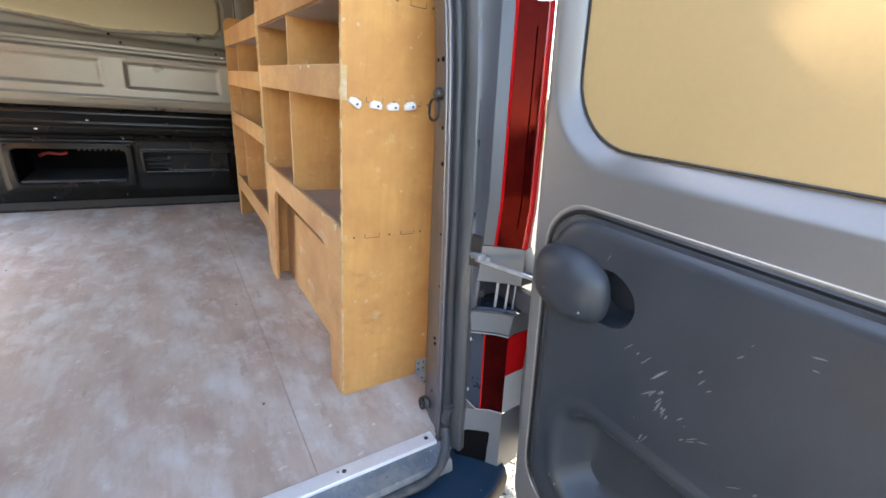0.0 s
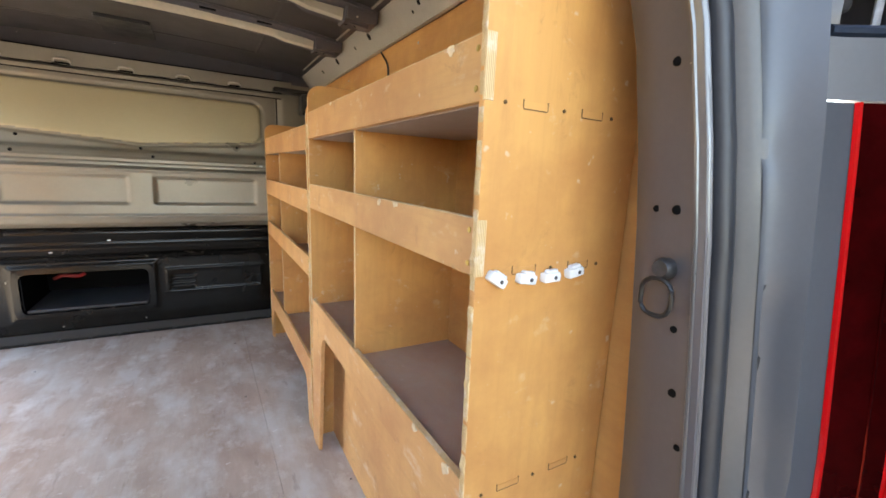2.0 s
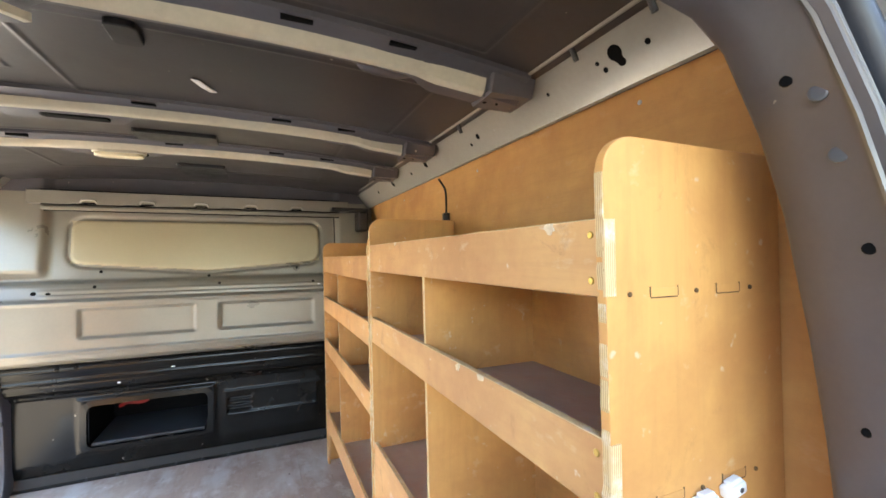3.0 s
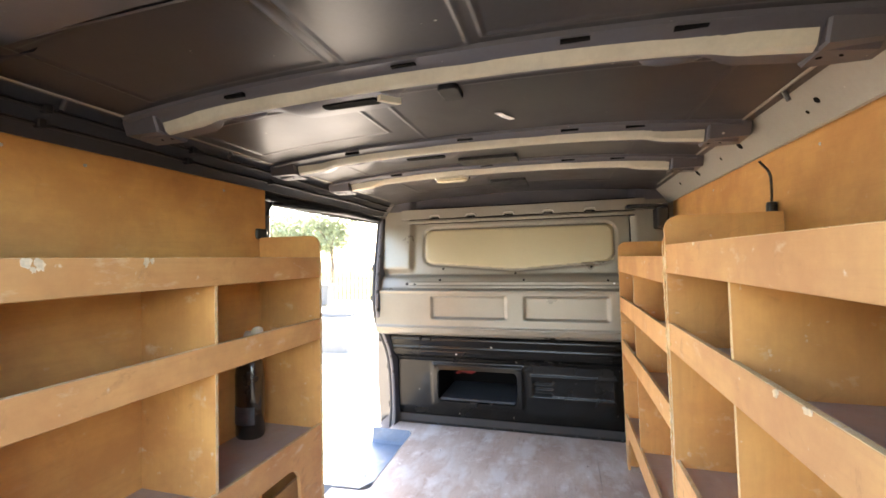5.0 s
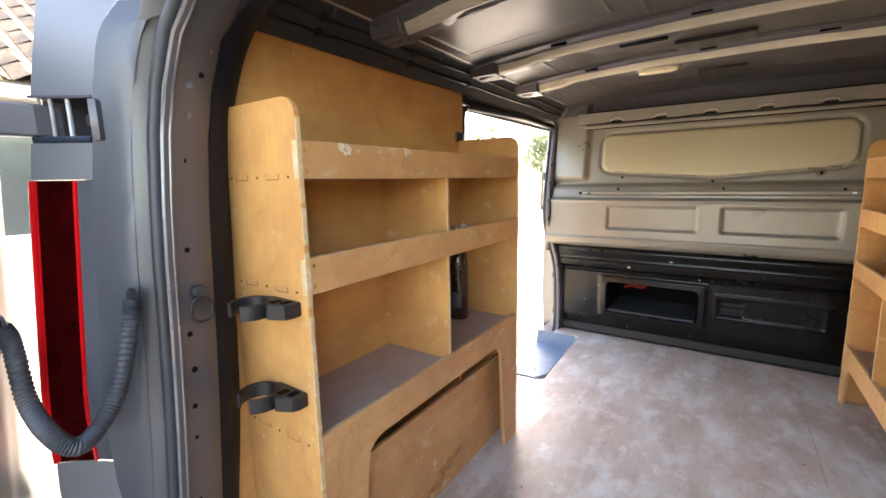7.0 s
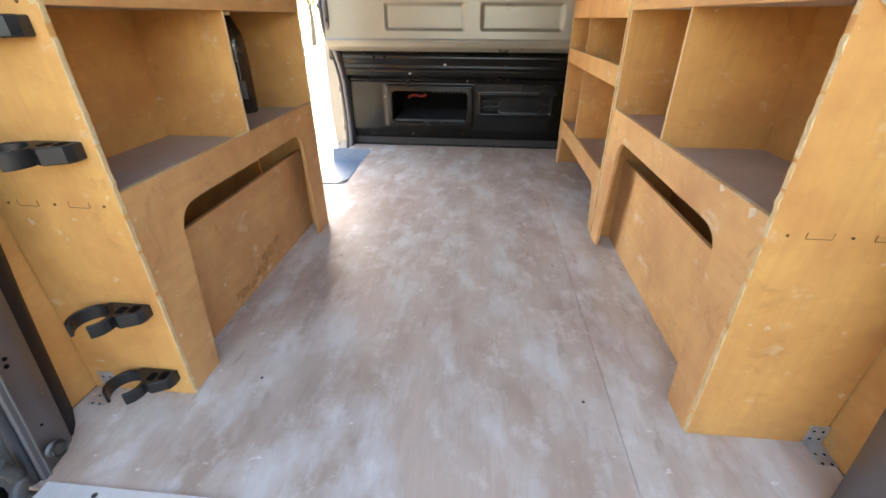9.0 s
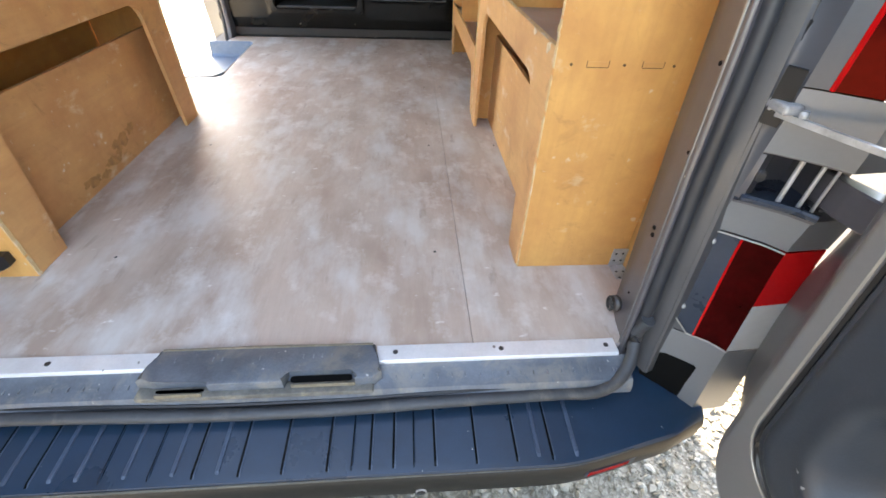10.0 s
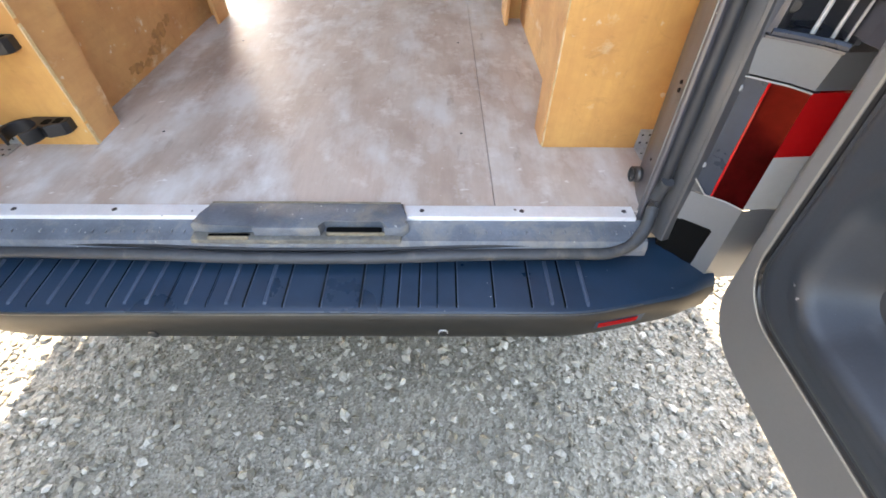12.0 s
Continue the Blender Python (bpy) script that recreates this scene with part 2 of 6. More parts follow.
ALU = surface("aluminium_strip", (0.80, 0.81, 0.83), 0.42, 0.10, 12, 200, 0.3, 0.1, 0, ((0.25, 0.24, 0.23), 40, 0.72))
ZINC = surface("zinc_steel", (0.52, 0.53, 0.54), 0.42, 0.25, 30, 200, 0.6, 0.1)
DULL_STEEL = surface("dull_steel", (0.10, 0.10, 0.105), 0.45, 0.3, 30, 200, 0.7, 0.2)
BRASS = surface("brass_screw", (0.55, 0.38, 0.12), 0.35, 0.2, 30, 200, 0.9, 0.1)
WHITE_PLASTIC = surface("white_plastic", (0.82, 0.83, 0.83), 0.4, 0.06, 30, 200, 0, 0.05)
SCUFF = surface("paint_scuff", (0.17, 0.18, 0.19), 0.6, 0.3, 60, 200, 0, 0.05)
BLACK = surface("black_hole", (0.006, 0.006, 0.006), 0.8, 0.1, 5, 50, 0, 0.0)
BLACK.node_tree.nodes["Principled BSDF"].inputs["Specular IOR Level"].default_value = 0.05
BLACK_CLIP = surface("black_clip_plastic", (0.011, 0.0115, 0.013), 0.38, 0.2, 20, 150, 0, 0.1)
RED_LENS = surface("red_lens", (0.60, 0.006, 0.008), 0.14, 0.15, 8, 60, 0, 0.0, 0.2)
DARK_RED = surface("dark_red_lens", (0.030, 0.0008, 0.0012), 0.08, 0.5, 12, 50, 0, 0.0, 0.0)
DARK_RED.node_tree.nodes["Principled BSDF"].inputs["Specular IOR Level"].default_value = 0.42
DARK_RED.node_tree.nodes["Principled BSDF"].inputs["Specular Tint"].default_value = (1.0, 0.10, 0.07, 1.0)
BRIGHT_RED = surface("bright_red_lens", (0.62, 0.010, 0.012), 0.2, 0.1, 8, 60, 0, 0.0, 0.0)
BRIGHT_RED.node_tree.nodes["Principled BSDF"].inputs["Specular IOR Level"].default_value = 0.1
CLEAR_LENS = surface("clear_lens", (0.56, 0.56, 0.54), 0.15, 0.08, 10, 60, 0, 0.0, 0.2)
LAMP_COVER = surface("dome_lamp_cover", (0.88, 0.78, 0.56), 0.3, 0.05, 10, 60, 0, 0.0, 0.3)
RED_PLASTIC = surface("red_plastic", (0.30, 0.012, 0.012), 0.4, 0.1, 10, 60)
DOOR_CARD = surface("tan_window_board", (0.46, 0.315, 0.145), 0.55, 0.06, 3.0, 120, 0, 0.03, 0.0)
STEP_PLASTIC = surface("blue_grey_step_plastic", (0.13, 0.19, 0.27), 0.45, 0.15, 10, 200, 0, 0.3, 0, None, dirt=((0.35, 0.33, 0.30), 10, 0.56, 0.5))

# ---- building helpers ----


def thing(name, loc=(0, 0, 0), label="", category="", group="", kind=""):
    e = new(name)
    e.empty_display_size = 0.05
    e.location = loc
    return tagged(e, label, category, group, kind)


def part(name, bm, material, parent=None, label="", smooth=False, kind=""):
    """Links a bmesh, built in the world's metres, as one mesh under a thing or a part."""
    me = bpy.data.meshes.new(name)
    bmesh.ops.recalc_face_normals(bm, faces=bm.faces[:])
    bm.to_mesh(me)
    bm.free()
    for mt in (material if isinstance(material, (list, tuple)) else [material]):
        me.materials.append(mt)
    if smooth:
        if smooth != "keep":
            for p in me.polygons:
                p.use_smooth = True
        me.set_sharp_from_angle(angle=radians(38))
    ob = new(name, me)
    if parent is not None:
        ob.parent = parent
        if parent.parent is None:
            ob.matrix_parent_inverse = Matrix.Translation(-parent.location)
    return tagged(ob, label, kind=kind)


def box(bm, x0, x1, y0, y1, z0, z1, bev=0.0, seg=1, mat=0):
    vs = [bm.verts.new((x, y, z)) for x in (x0, x1) for y in (y0, y1) for z in (z0, z1)]
    fs = [bm.faces.new([vs[i] for i in q]) for q in ((0, 1, 3, 2), (4, 6, 7, 5), (0, 4, 5, 1), (2, 3, 7, 6), (0, 2, 6, 4), (1, 5, 7, 3))]
    for f in fs:
        f.material_index = mat
    if bev:
        es = list({e for f in fs for e in f.edges})
        bmesh.ops.bevel(bm, geom=es, offset=bev, segments=seg, affect="EDGES", profile=0.5)
    return vs


def boxed(x0, x1, y0, y1, z0, z1, bev=0.0, seg=1):
    bm = bmesh.new()
    box(bm, min(x0, x1), max(x0, x1), min(y0, y1), max(y0, y1), min(z0, z1), max(z0, z1), bev, seg)
    return bm


def to3(axis, a, u, v):
    return {"x": (a, u, v), "y": (u, a, v), "z": (u, v, a)}[axis]


def prism(bm, pts, axis, a0, a1, bev=0.0, seg=1):
    """A flat outline (u, v) drawn out along an axis."""
    lo = [bm.verts.new(to3(axis, a0, u, v)) for u, v in pts]
    hi = [bm.verts.new(to3(axis, a1, u, v)) for u, v in pts]
    n = len(pts)
    f0, f1 = bm.faces.new(lo), bm.faces.new(hi[::-1])
    for i in range(n):
        bm.faces.new((lo[i], hi[i], hi[(i + 1) % n], lo[(i + 1) % n]))
    if bev:
        es = list({e for f in (f0, f1) for e in f.edges})
        bmesh.ops.bevel(bm, geom=es, offset=bev, segments=seg, affect="EDGES", profile=0.5)


def arc(cx, cy, r, a0, a1, n=6):
    return [(cx + r * math.cos(radians(a0 + (a1 - a0) * i / n)), cy + r * math.sin(radians(a0 + (a1 - a0) * i / n))) for i in range(n + 1)]


def flat_fill(bm, *loops):
    """Fills the flat area between an outer loop and the holes in it; the rest stays smooth."""
    for f in bm.faces:
        f.smooth = True
    edges = [bm.edges.get((vs[i], vs[(i + 1) % len(vs)])) for vs in loops for i in range(len(vs))]
    for f in bmesh.ops.triangle_fill(bm, use_beauty=True, edges=edges)["geom"]:
        if isinstance(f, bmesh.types.BMFace):
            f.smooth = False


def round_rect(u0, u1, v0, v1, r, n=5):
    return arc(u1 - r, v1 - r, r, 0, 90, n) + arc(u0 + r, v1 - r, r, 90, 180, n) + arc(u0 + r, v0 + r, r, 180, 270, n) + arc(u1 - r, v0 + r, r, 270, 360, n)


def loft(bm, rings, close_u=False, cap=False):
    """Quads between rows of points; close_u joins each row's ends."""
    vr = [[bm.verts.new(p) for p in r] for r in rings]
    n = len(vr[0])
    for a, b in zip(vr, vr[1:]):
        for i in range(n if close_u else n - 1):
            j = (i + 1) % n
            bm.faces.new((a[i], a[j], b[j], b[i]))
    if cap:
        bm.faces.new(vr[0])
        bm.faces.new(vr[-1][::-1])
    return vr


def tube(bm, pts, r, n=8, cap=True):
    """A round bar along points."""
    pts = [Vector(p) for p in pts]
    rings = []
    up = Vector((0.123, 0.37, 0.92)).normalized()
    for i, p in enumerate(pts):
        d = (pts[min(i + 1, len(pts) - 1)] - pts[max(i - 1, 0)]).normalized()
        s = d.cross(up).normalized()
        w = s.cross(d).normalized()
        rr = r[i] if isinstance(r, (list, tuple)) else r
        rings.append([p + rr * (math.cos(2 * math.pi * k / n) * s + math.sin(2 * math.pi * k / n) * w) for k in range(n)])
    loft(bm, rings, True, cap)


def smooth_path(pts, n=6):
    """Catmull-Rom through points."""
    P = [Vector(p) for p in pts]
    P = [2 * P[0] - P[1]] + P + [2 * P[-1] - P[-2]]
    out = []
    for i in range(1, len(P) - 2):
        for k in range(n):
            t = k / n
            a, b, c, d = P[i - 1], P[i], P[i + 1], P[i + 2]
            out.append(0.5 * ((2 * b) + (c - a) * t + (2 * a - 5 * b + 4 * c - d) * t * t + (3 * b - a - 3 * c + d) * t ** 3))
    out.append(P[-2])
    return out


def disc(bm, c, normal, r, h, n=10):
    """A low round stud at c, standing out along normal."""
    nrm = Vector(normal).normalized()
    s = nrm.orthogonal().normalized()
    w = nrm.cross(s)
    rings = [[Vector(c) + nrm * z + q * (math.cos(2 * math.pi * k / n) * s + math.sin(2 * math.pi * k / n) * w) for k in range(n)] for z, q in ((-0.001, r), (h * 0.6, r), (h, r * 0.75))]
    loft(bm, rings, True, True)


def studs(name, material, parent, rows, n=10):
    """Rows of (centre, normal, radius, height), each a part of its own."""
    for c, nrm, r, h in rows:
        bm = bmesh.new()
        disc(bm, c, nrm, r, h, n)
        part(name, bm, material, parent)


def sstep(a, b, x):
    t = min(1.0, max(0.0, (x - a) / (b - a)))
    return t * t * (3 - 2 * t)


def lerp_table(tab, x):
    for (x0, y0), (x1, y1) in zip(tab, tab[1:]):
        if x <= x1:
            return y0 + (y1 - y0) * max(0.0, (x - x0)) / (x1 - x0)
    return tab[-1][1]


# ---- the load space: floor, walls, ceiling, bulkhead ----
FLOOR_END = 2.56


def build_floor():
    root = thing("floor", (0, 1.2, 0), "worn brown plywood load floor hazed with grey dust", "floor", kind="structure")
    # main sheet with the step's cut-out, and the narrow sheet past the seam
    bm = bmesh.new()
    sheet = [(-0.84, 0.006), (0.419, 0.006), (0.419, FLOOR_END), (-0.845, FLOOR_END), (-0.845, 2.424), (-0.70, 2.42)]
    sheet += arc(-0.70, 2.40, 0.02, 90, 0, 3)[1:] + [(-0.672, 2.35), (-0.655, 1.80)] + arc(-0.70, 1.76, 0.05, 0, -90, 5) + [(-0.84, 1.70)]
    prism(bm, sheet, "z", -0.012, 0.0, 0.001)
    part("plywood_sheet", bm, FLOOR, root)
    part("plywood_sheet", boxed(0.4203, 0.84, 0.006, FLOOR_END, -0.012, 0.0005, 0.001), FLOOR, root)
    # steel floor pan beneath
    part("floor_pan", boxed(-0.90, 0.90, 0.0, 1.66, -0.05, -0.014), PAINT, root)
    part("floor_pan", boxed(-0.64, 0.90, 1.662, 2.70, -0.05, -0.014), PAINT, root)
    part("floor_pan", boxed(-0.96, -0.642, 2.43, 2.70, -0.10, -0.014), PAINT, root)
    bm = bmesh.new()
    for y in (0.32, 0.95, 1.6, 2.2):
        for x in (-0.45, 0.35, 0.6):
            disc(bm, (x + 0.02 * math.sin(9 * y), y, 0.0), (0, 0, 1), 0.004, 0.0008, 8)
    part("screws", bm, DULL_STEEL, root)


def build_step():
    root = thing("side_step", (-0.78, 2.05, -0.08), "blue-grey plastic step well at the open side door", "step")
    bm = bmesh.new()
    rings = []
    for d, z in ((0.0, 0.002), (0.004, -0.004), (0.016, -0.070), (0.03, -0.082)):
        rings.append([(x, y, z) for x, y in [(-0.955, 2.41 - d), (-0.70 - d * .5, 2.41 - d), (-0.675 - d, 2.37 - d * .6), (-0.66 - d, 1.80 + d * .5), (-0.70 - d * .4, 1.722 + d), (-0.955, 1.715 + d)]])
    vr = loft(bm, rings)
    bm.faces.new(vr[-1])
    part("tread", bm, STEP_PLASTIC, root)
    bm = bmesh.new()
    disc(bm, (-0.80, 1.98, -0.082), (0, 0, 1), 0.006, 0.002)
    part("screw", bm, BLACK, root)


def bulk_y(x, z):
    """The pressed bulkhead: its depth at a place across and up."""
    y = lerp_table([(-0.02, 2.595), (0.03, 2.59), (0.055, 2.570), (0.11, 2.555), (0.43, 2.54), (0.455, 2.51), (0.475, 2.475), (0.50, 2.47), (0.52, 2.455),
                    (0.545, 2.45), (0.565, 2.43), (0.605, 2.415), (0.63, 2.33), (0.65, 2.285), (0.68, 2.275), (0.90, 2.275), (0.925, 2.295), (0.975, 2.31), (1.00, 2.35), (1.32, 2.395), (1.52, 2.41)], z)
    for zc, w, d in ((0.685, 0.006, 0.007), (0.905, 0.006, 0.008), (0.93, 0.004, 0.005), (0.952, 0.004, 0.005), (0.985, 0.005, 0.006), (0.525, 0.005, 0.006), (0.58, 0.005, 0.006), (0.435, 0.006, 0.006), (0.462, 0.004, 0.005), (0.497, 0.004, 0.005), (0.552, 0.004, 0.005), (0.604, 0.004, 0.005)):
        e = math.exp(-((z - zc) / w) ** 2)
        if zc in (0.93, 0.952):
            e *= sstep(-0.66, -0.62, x) * (1 - sstep(0.55, 0.6, x))
        y -= 1.5 * d * e
    for x0, x1 in ((-0.505, -0.045), (0.045, 0.505)):
        inx = sstep(x0, x0 + 0.016, x) * (1 - sstep(x1 - 0.016, x1, x))
        inz = sstep(0.735, 0.752, z) * (1 - sstep(0.862, 0.878, z))
        y += 0.016 * inx * inz
    # blanked window: a shallow dished panel with a groove round it, lower at the middle
    zb = 1.065 - 0.045 * (1 - min(1, abs(x) / 0.55))
    d = min(x + 0.565, 0.55 - x, z - zb, 1.285 - z)
    cr = 0.06
    cx, cz = max(0, abs(x + 0.0075) - (0.5575 - cr)), max(0, abs(z - (zb + 1.285) / 2) - ((1.285 - zb) / 2 - cr))
    if cx > 0 and cz > 0:
        d = cr - math.hypot(cx, cz)
    y += 0.013 * math.exp(-(d / 0.007) ** 2) - 0.004 * sstep(0.0, 0.02, d)
    # raised frame of the hatch and the vent field
    dh = max(abs(x + 0.285) - 0.265, abs(z - 0.270) - 0.108)
    y -= 0.012 * math.exp(-((dh - 0.018) / 0.014) ** 2)
    dv = max(abs(x - 0.30) - 0.24, abs(z - 0.29) - 0.065)
    y -= 0.008 * math.exp(-((dv - 0.0) / 0.008) ** 2)
    for zc in (0.315, 0.285, 0.255):
        y += 0.014 * math.exp(-((z - zc) / 0.008) ** 2) * sstep(0.07, 0.08, x) * (1 - sstep(0.185, 0.195, x))
    # corner posts beside the pressing
    y -= 0.03 * sstep(0.62, 0.66, abs(x)) * sstep(1.0, 1.05, z)
    return y


def build_bulkhead():
    root = thing("wall_front", (0, 2.5, 0), "pressed grey-brown steel bulkhead with a blanked window and a low hatch", "bulkhead", kind="structure")
    xs = np.linspace(-0.862, 0.90, 226)
    zs = np.linspace(-0.02, 1.52, 257)
    verts = [(float(x), bulk_y(float(x), float(z)), float(z)) for z in zs for x in xs]
    faces, mats = [], []
    nx = len(xs)
    for j in range(len(zs) - 1):
        for i in range(nx - 1):
            x, z = (xs[i] + xs[i + 1]) / 2, (zs[j] + zs[j + 1]) / 2
            dx, dz = max(0, abs(x + 0.285) - 0.225), max(0, abs(z - 0.270) - 0.068)
            if math.hypot(dx, dz) < 0.034:
                continue
            faces.append((j * nx + i, j * nx + i + 1, (j + 1) * nx + i + 1, (j + 1) * nx + i))
            zb = 1.065 - 0.045 * (1 - min(1, abs(x) / 0.55))
            # below 0.622 the overhang's shade is coloured in
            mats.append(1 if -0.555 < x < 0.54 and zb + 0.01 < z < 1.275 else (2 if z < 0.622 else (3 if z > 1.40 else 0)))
    me = bpy.data.meshes.new("pressing")
    me.from_pydata(verts, [], faces)
    me.materials.append(PAINT_BULK_LIT)
    me.materials.append(PANEL_BEIGE)
    me.materials.append(PAINT_LOW_SHADED)
    me.materials.append(PAINT)
    me.polygons.foreach_set("material_index", mats)
    me.polygons.foreach_set("use_smooth", [True] * len(faces))
    ob = new("pressing", me)
    ob.parent, ob.matrix_parent_inverse = root, Matrix.Translation(-root.location)
    # hatch: a dark box under the seats, with a tray and a rubber lip
    bm = bmesh.new()
    inner = round_rect(-0.545, -0.025, 0.168, 0.372, 0.03)
    rings = [[(u, 2.537, v) for u, v in inner], [(u, 2.95, v) for u, v in inner]]
    vr = loft(bm, rings, True)
    bm.faces.new(vr[-1])
    part("hatch_box", bm, BLACK, root)
    bm = bmesh.new()
    o, i2 = round_rect(-0.572, 0.002, 0.143, 0.397, 0.045), round_rect(-0.545, -0.025, 0.168, 0.372, 0.03)
    loft(bm, [[(u, 2.540, v) for u, v in o], [(u, 2.524, v) for u, v in o], [(u, 2.522, v) for u, v in i2], [(u, 2.56, v) for u, v in i2]], True)
    part("hatch_frame", bm, PAINT_LOW_SHADED, root, smooth=True)
    part("hatch_tray", boxed(-0.53, -0.04, 2.54, 2.92, 0.170, 0.186, 0.003), surface("grey_seat_box", (0.035, 0.040, 0.046), 0.55, 0.4, 8, 80, 0, 0.2), root)
    bm = bmesh.new()
    for k in range(9):
        x = -0.30 + 0.028 * k
        box(bm, x, x + 0.012, 2.86, 2.875, 0.31, 0.368, 0.002)
    part("seat_slats", bm, DULL_STEEL, root)
    bm = bmesh.new()
    tube(bm, smooth_path([(-0.46, 2.72, 0.30), (-0.42, 2.71, 0.318), (-0.36, 2.71, 0.312), (-0.33, 2.72, 0.322)]), 0.009)
    part("red_strap", bm, RED_PLASTIC, root)
    # foot flange with bolts
    bm = bmesh.new()
    prism(bm, [(2.60, 0.002), (2.540, 0.002), (2.536, 0.005), (2.560, 0.010), (2.574, 0.05), (2.60, 0.06)], "x", -0.83, 0.84)
    part("foot_flange", bm, surface("dusty_foot_paint", (0.022, 0.019, 0.017), 0.7, 0.4, 12, 90, 0, 0.1), root)
    studs("bolt", DULL_STEEL, root, [((-0.55 + 0.125 * k, 2.540, 0.010), (0, -0.6, 1), 0.008, 0.005) for k in range(11)], 6)
    # spot-weld studs and small plugs on the pressing
    rows = []
    for x, z in ((-0.44, 1.035), (0.0, 1.005), (0.42, 1.037), (0.05, 0.968), (0.50, 0.962), (-0.45, 0.968), (0.0, 0.60), (-0.3, 0.60), (0.45, 0.60)):
        rows.append(((x, bulk_y(x, z) - 0.001, z), (0, -1, 0), 0.007, 0.004))
    studs("stud", BLACK, root, rows, 8)
    rows = []
    for x, z in ((-0.66, 0.945), (-0.61, 0.945), (-0.62, 0.585), (-0.55, 0.585)):
        rows.append(((x, bulk_y(x, z) - 0.0005, z), (0, -1, 0), 0.010, 0.0015))
    studs("hole", BLACK, root, rows, 12)
    bm = bmesh.new()
    for x, z in ((-0.40, 0.487), (0.53, 0.947), (-0.17, 0.545)):
        box(bm, x - 0.007, x + 0.007, bulk_y(x, z) - 0.005, bulk_y(x, z), z - 0.003, z + 0.003, 0.001)
    part("white_clips", bm, WHITE_PLASTIC, root)
    part("red_tag", boxed(0.212, 0.222, 2.372, 2.39, 1.355, 1.385, 0.002), RED_PLASTIC, root)
    # scalloped top beam
    bm = bmesh.new()
    top = [(-0.70, 1.345), (-0.62, 1.345)]
    for k in range(6):
        c = -0.5 + 0.2 * k
        top += [(c - 0.05, 1.343), (c - 0.035, 1.352), (c + 0.035, 1.352), (c + 0.05, 1.343)]
    top += [(0.70, 1.345), (0.70, 1.405), (-0.70, 1.405)]
    prism(bm, top, "y", 2.335, 2.36, 0.002)
    part("top_beam", bm, PAINT_BULK_LIT, root)
    part("top_rail", boxed(-0.66, 0.66, 2.36, 2.40, 1.318, 1.338, 0.004, 2), PAINT_BULK_LIT, root)
    bm = bmesh.new()
    for k in range(5):
        c = -0.48 + 0.225 * k
        tube(bm, smooth_path([(c - 0.03, 2.335, 1.352), (c - 0.02, 2.325, 1.364), (c + 0.02, 2.325, 1.364), (c + 0.03, 2.335, 1.352)], 4), 0.005, 6)
    part("trim_clips", bm, PAINT_RAIL_LIT, root)
    # black lines drawn for grooves and shade along beam and rail
    for z, y in ((1.3425, 2.338), (1.4065, 2.338), (1.3165, 2.362)):
        bm = bmesh.new()
        tube(bm, [(-0.65, y, z), (0.0, y, z - 0.001), (0.65, y, z)], 0.0028, 6)
        part("beam_gap", bm, BLACK, root)
    # black plates paint the shaded undersides of the scallops
    for c in (-0.48, -0.255, -0.03, 0.195, 0.42):
        part("hook_gap", boxed(c - 0.034, c + 0.026, 2.333, 2.336, 1.345, 1.3535, 0.001), BLACK, root)
    bm = bmesh.new()
    tube(bm, [(0.627, bulk_y(0.627, float(z)) - 0.001, float(z)) for z in np.linspace(0.99, 1.34, 12)], 0.003, 6)
    part("post_gap", bm, BLACK, root)
    # upper corner bracket and black trim at the right
    part("corner_block", boxed(0.60, 0.80, 2.28, 2.38, 1.345, 1.365, 0.004), BLACK_CLIP, root)
    part("corner_block", boxed(0.74, 0.80, 2.26, 2.36, 1.235, 1.345, 0.012, 2), BLACK_CLIP, root)


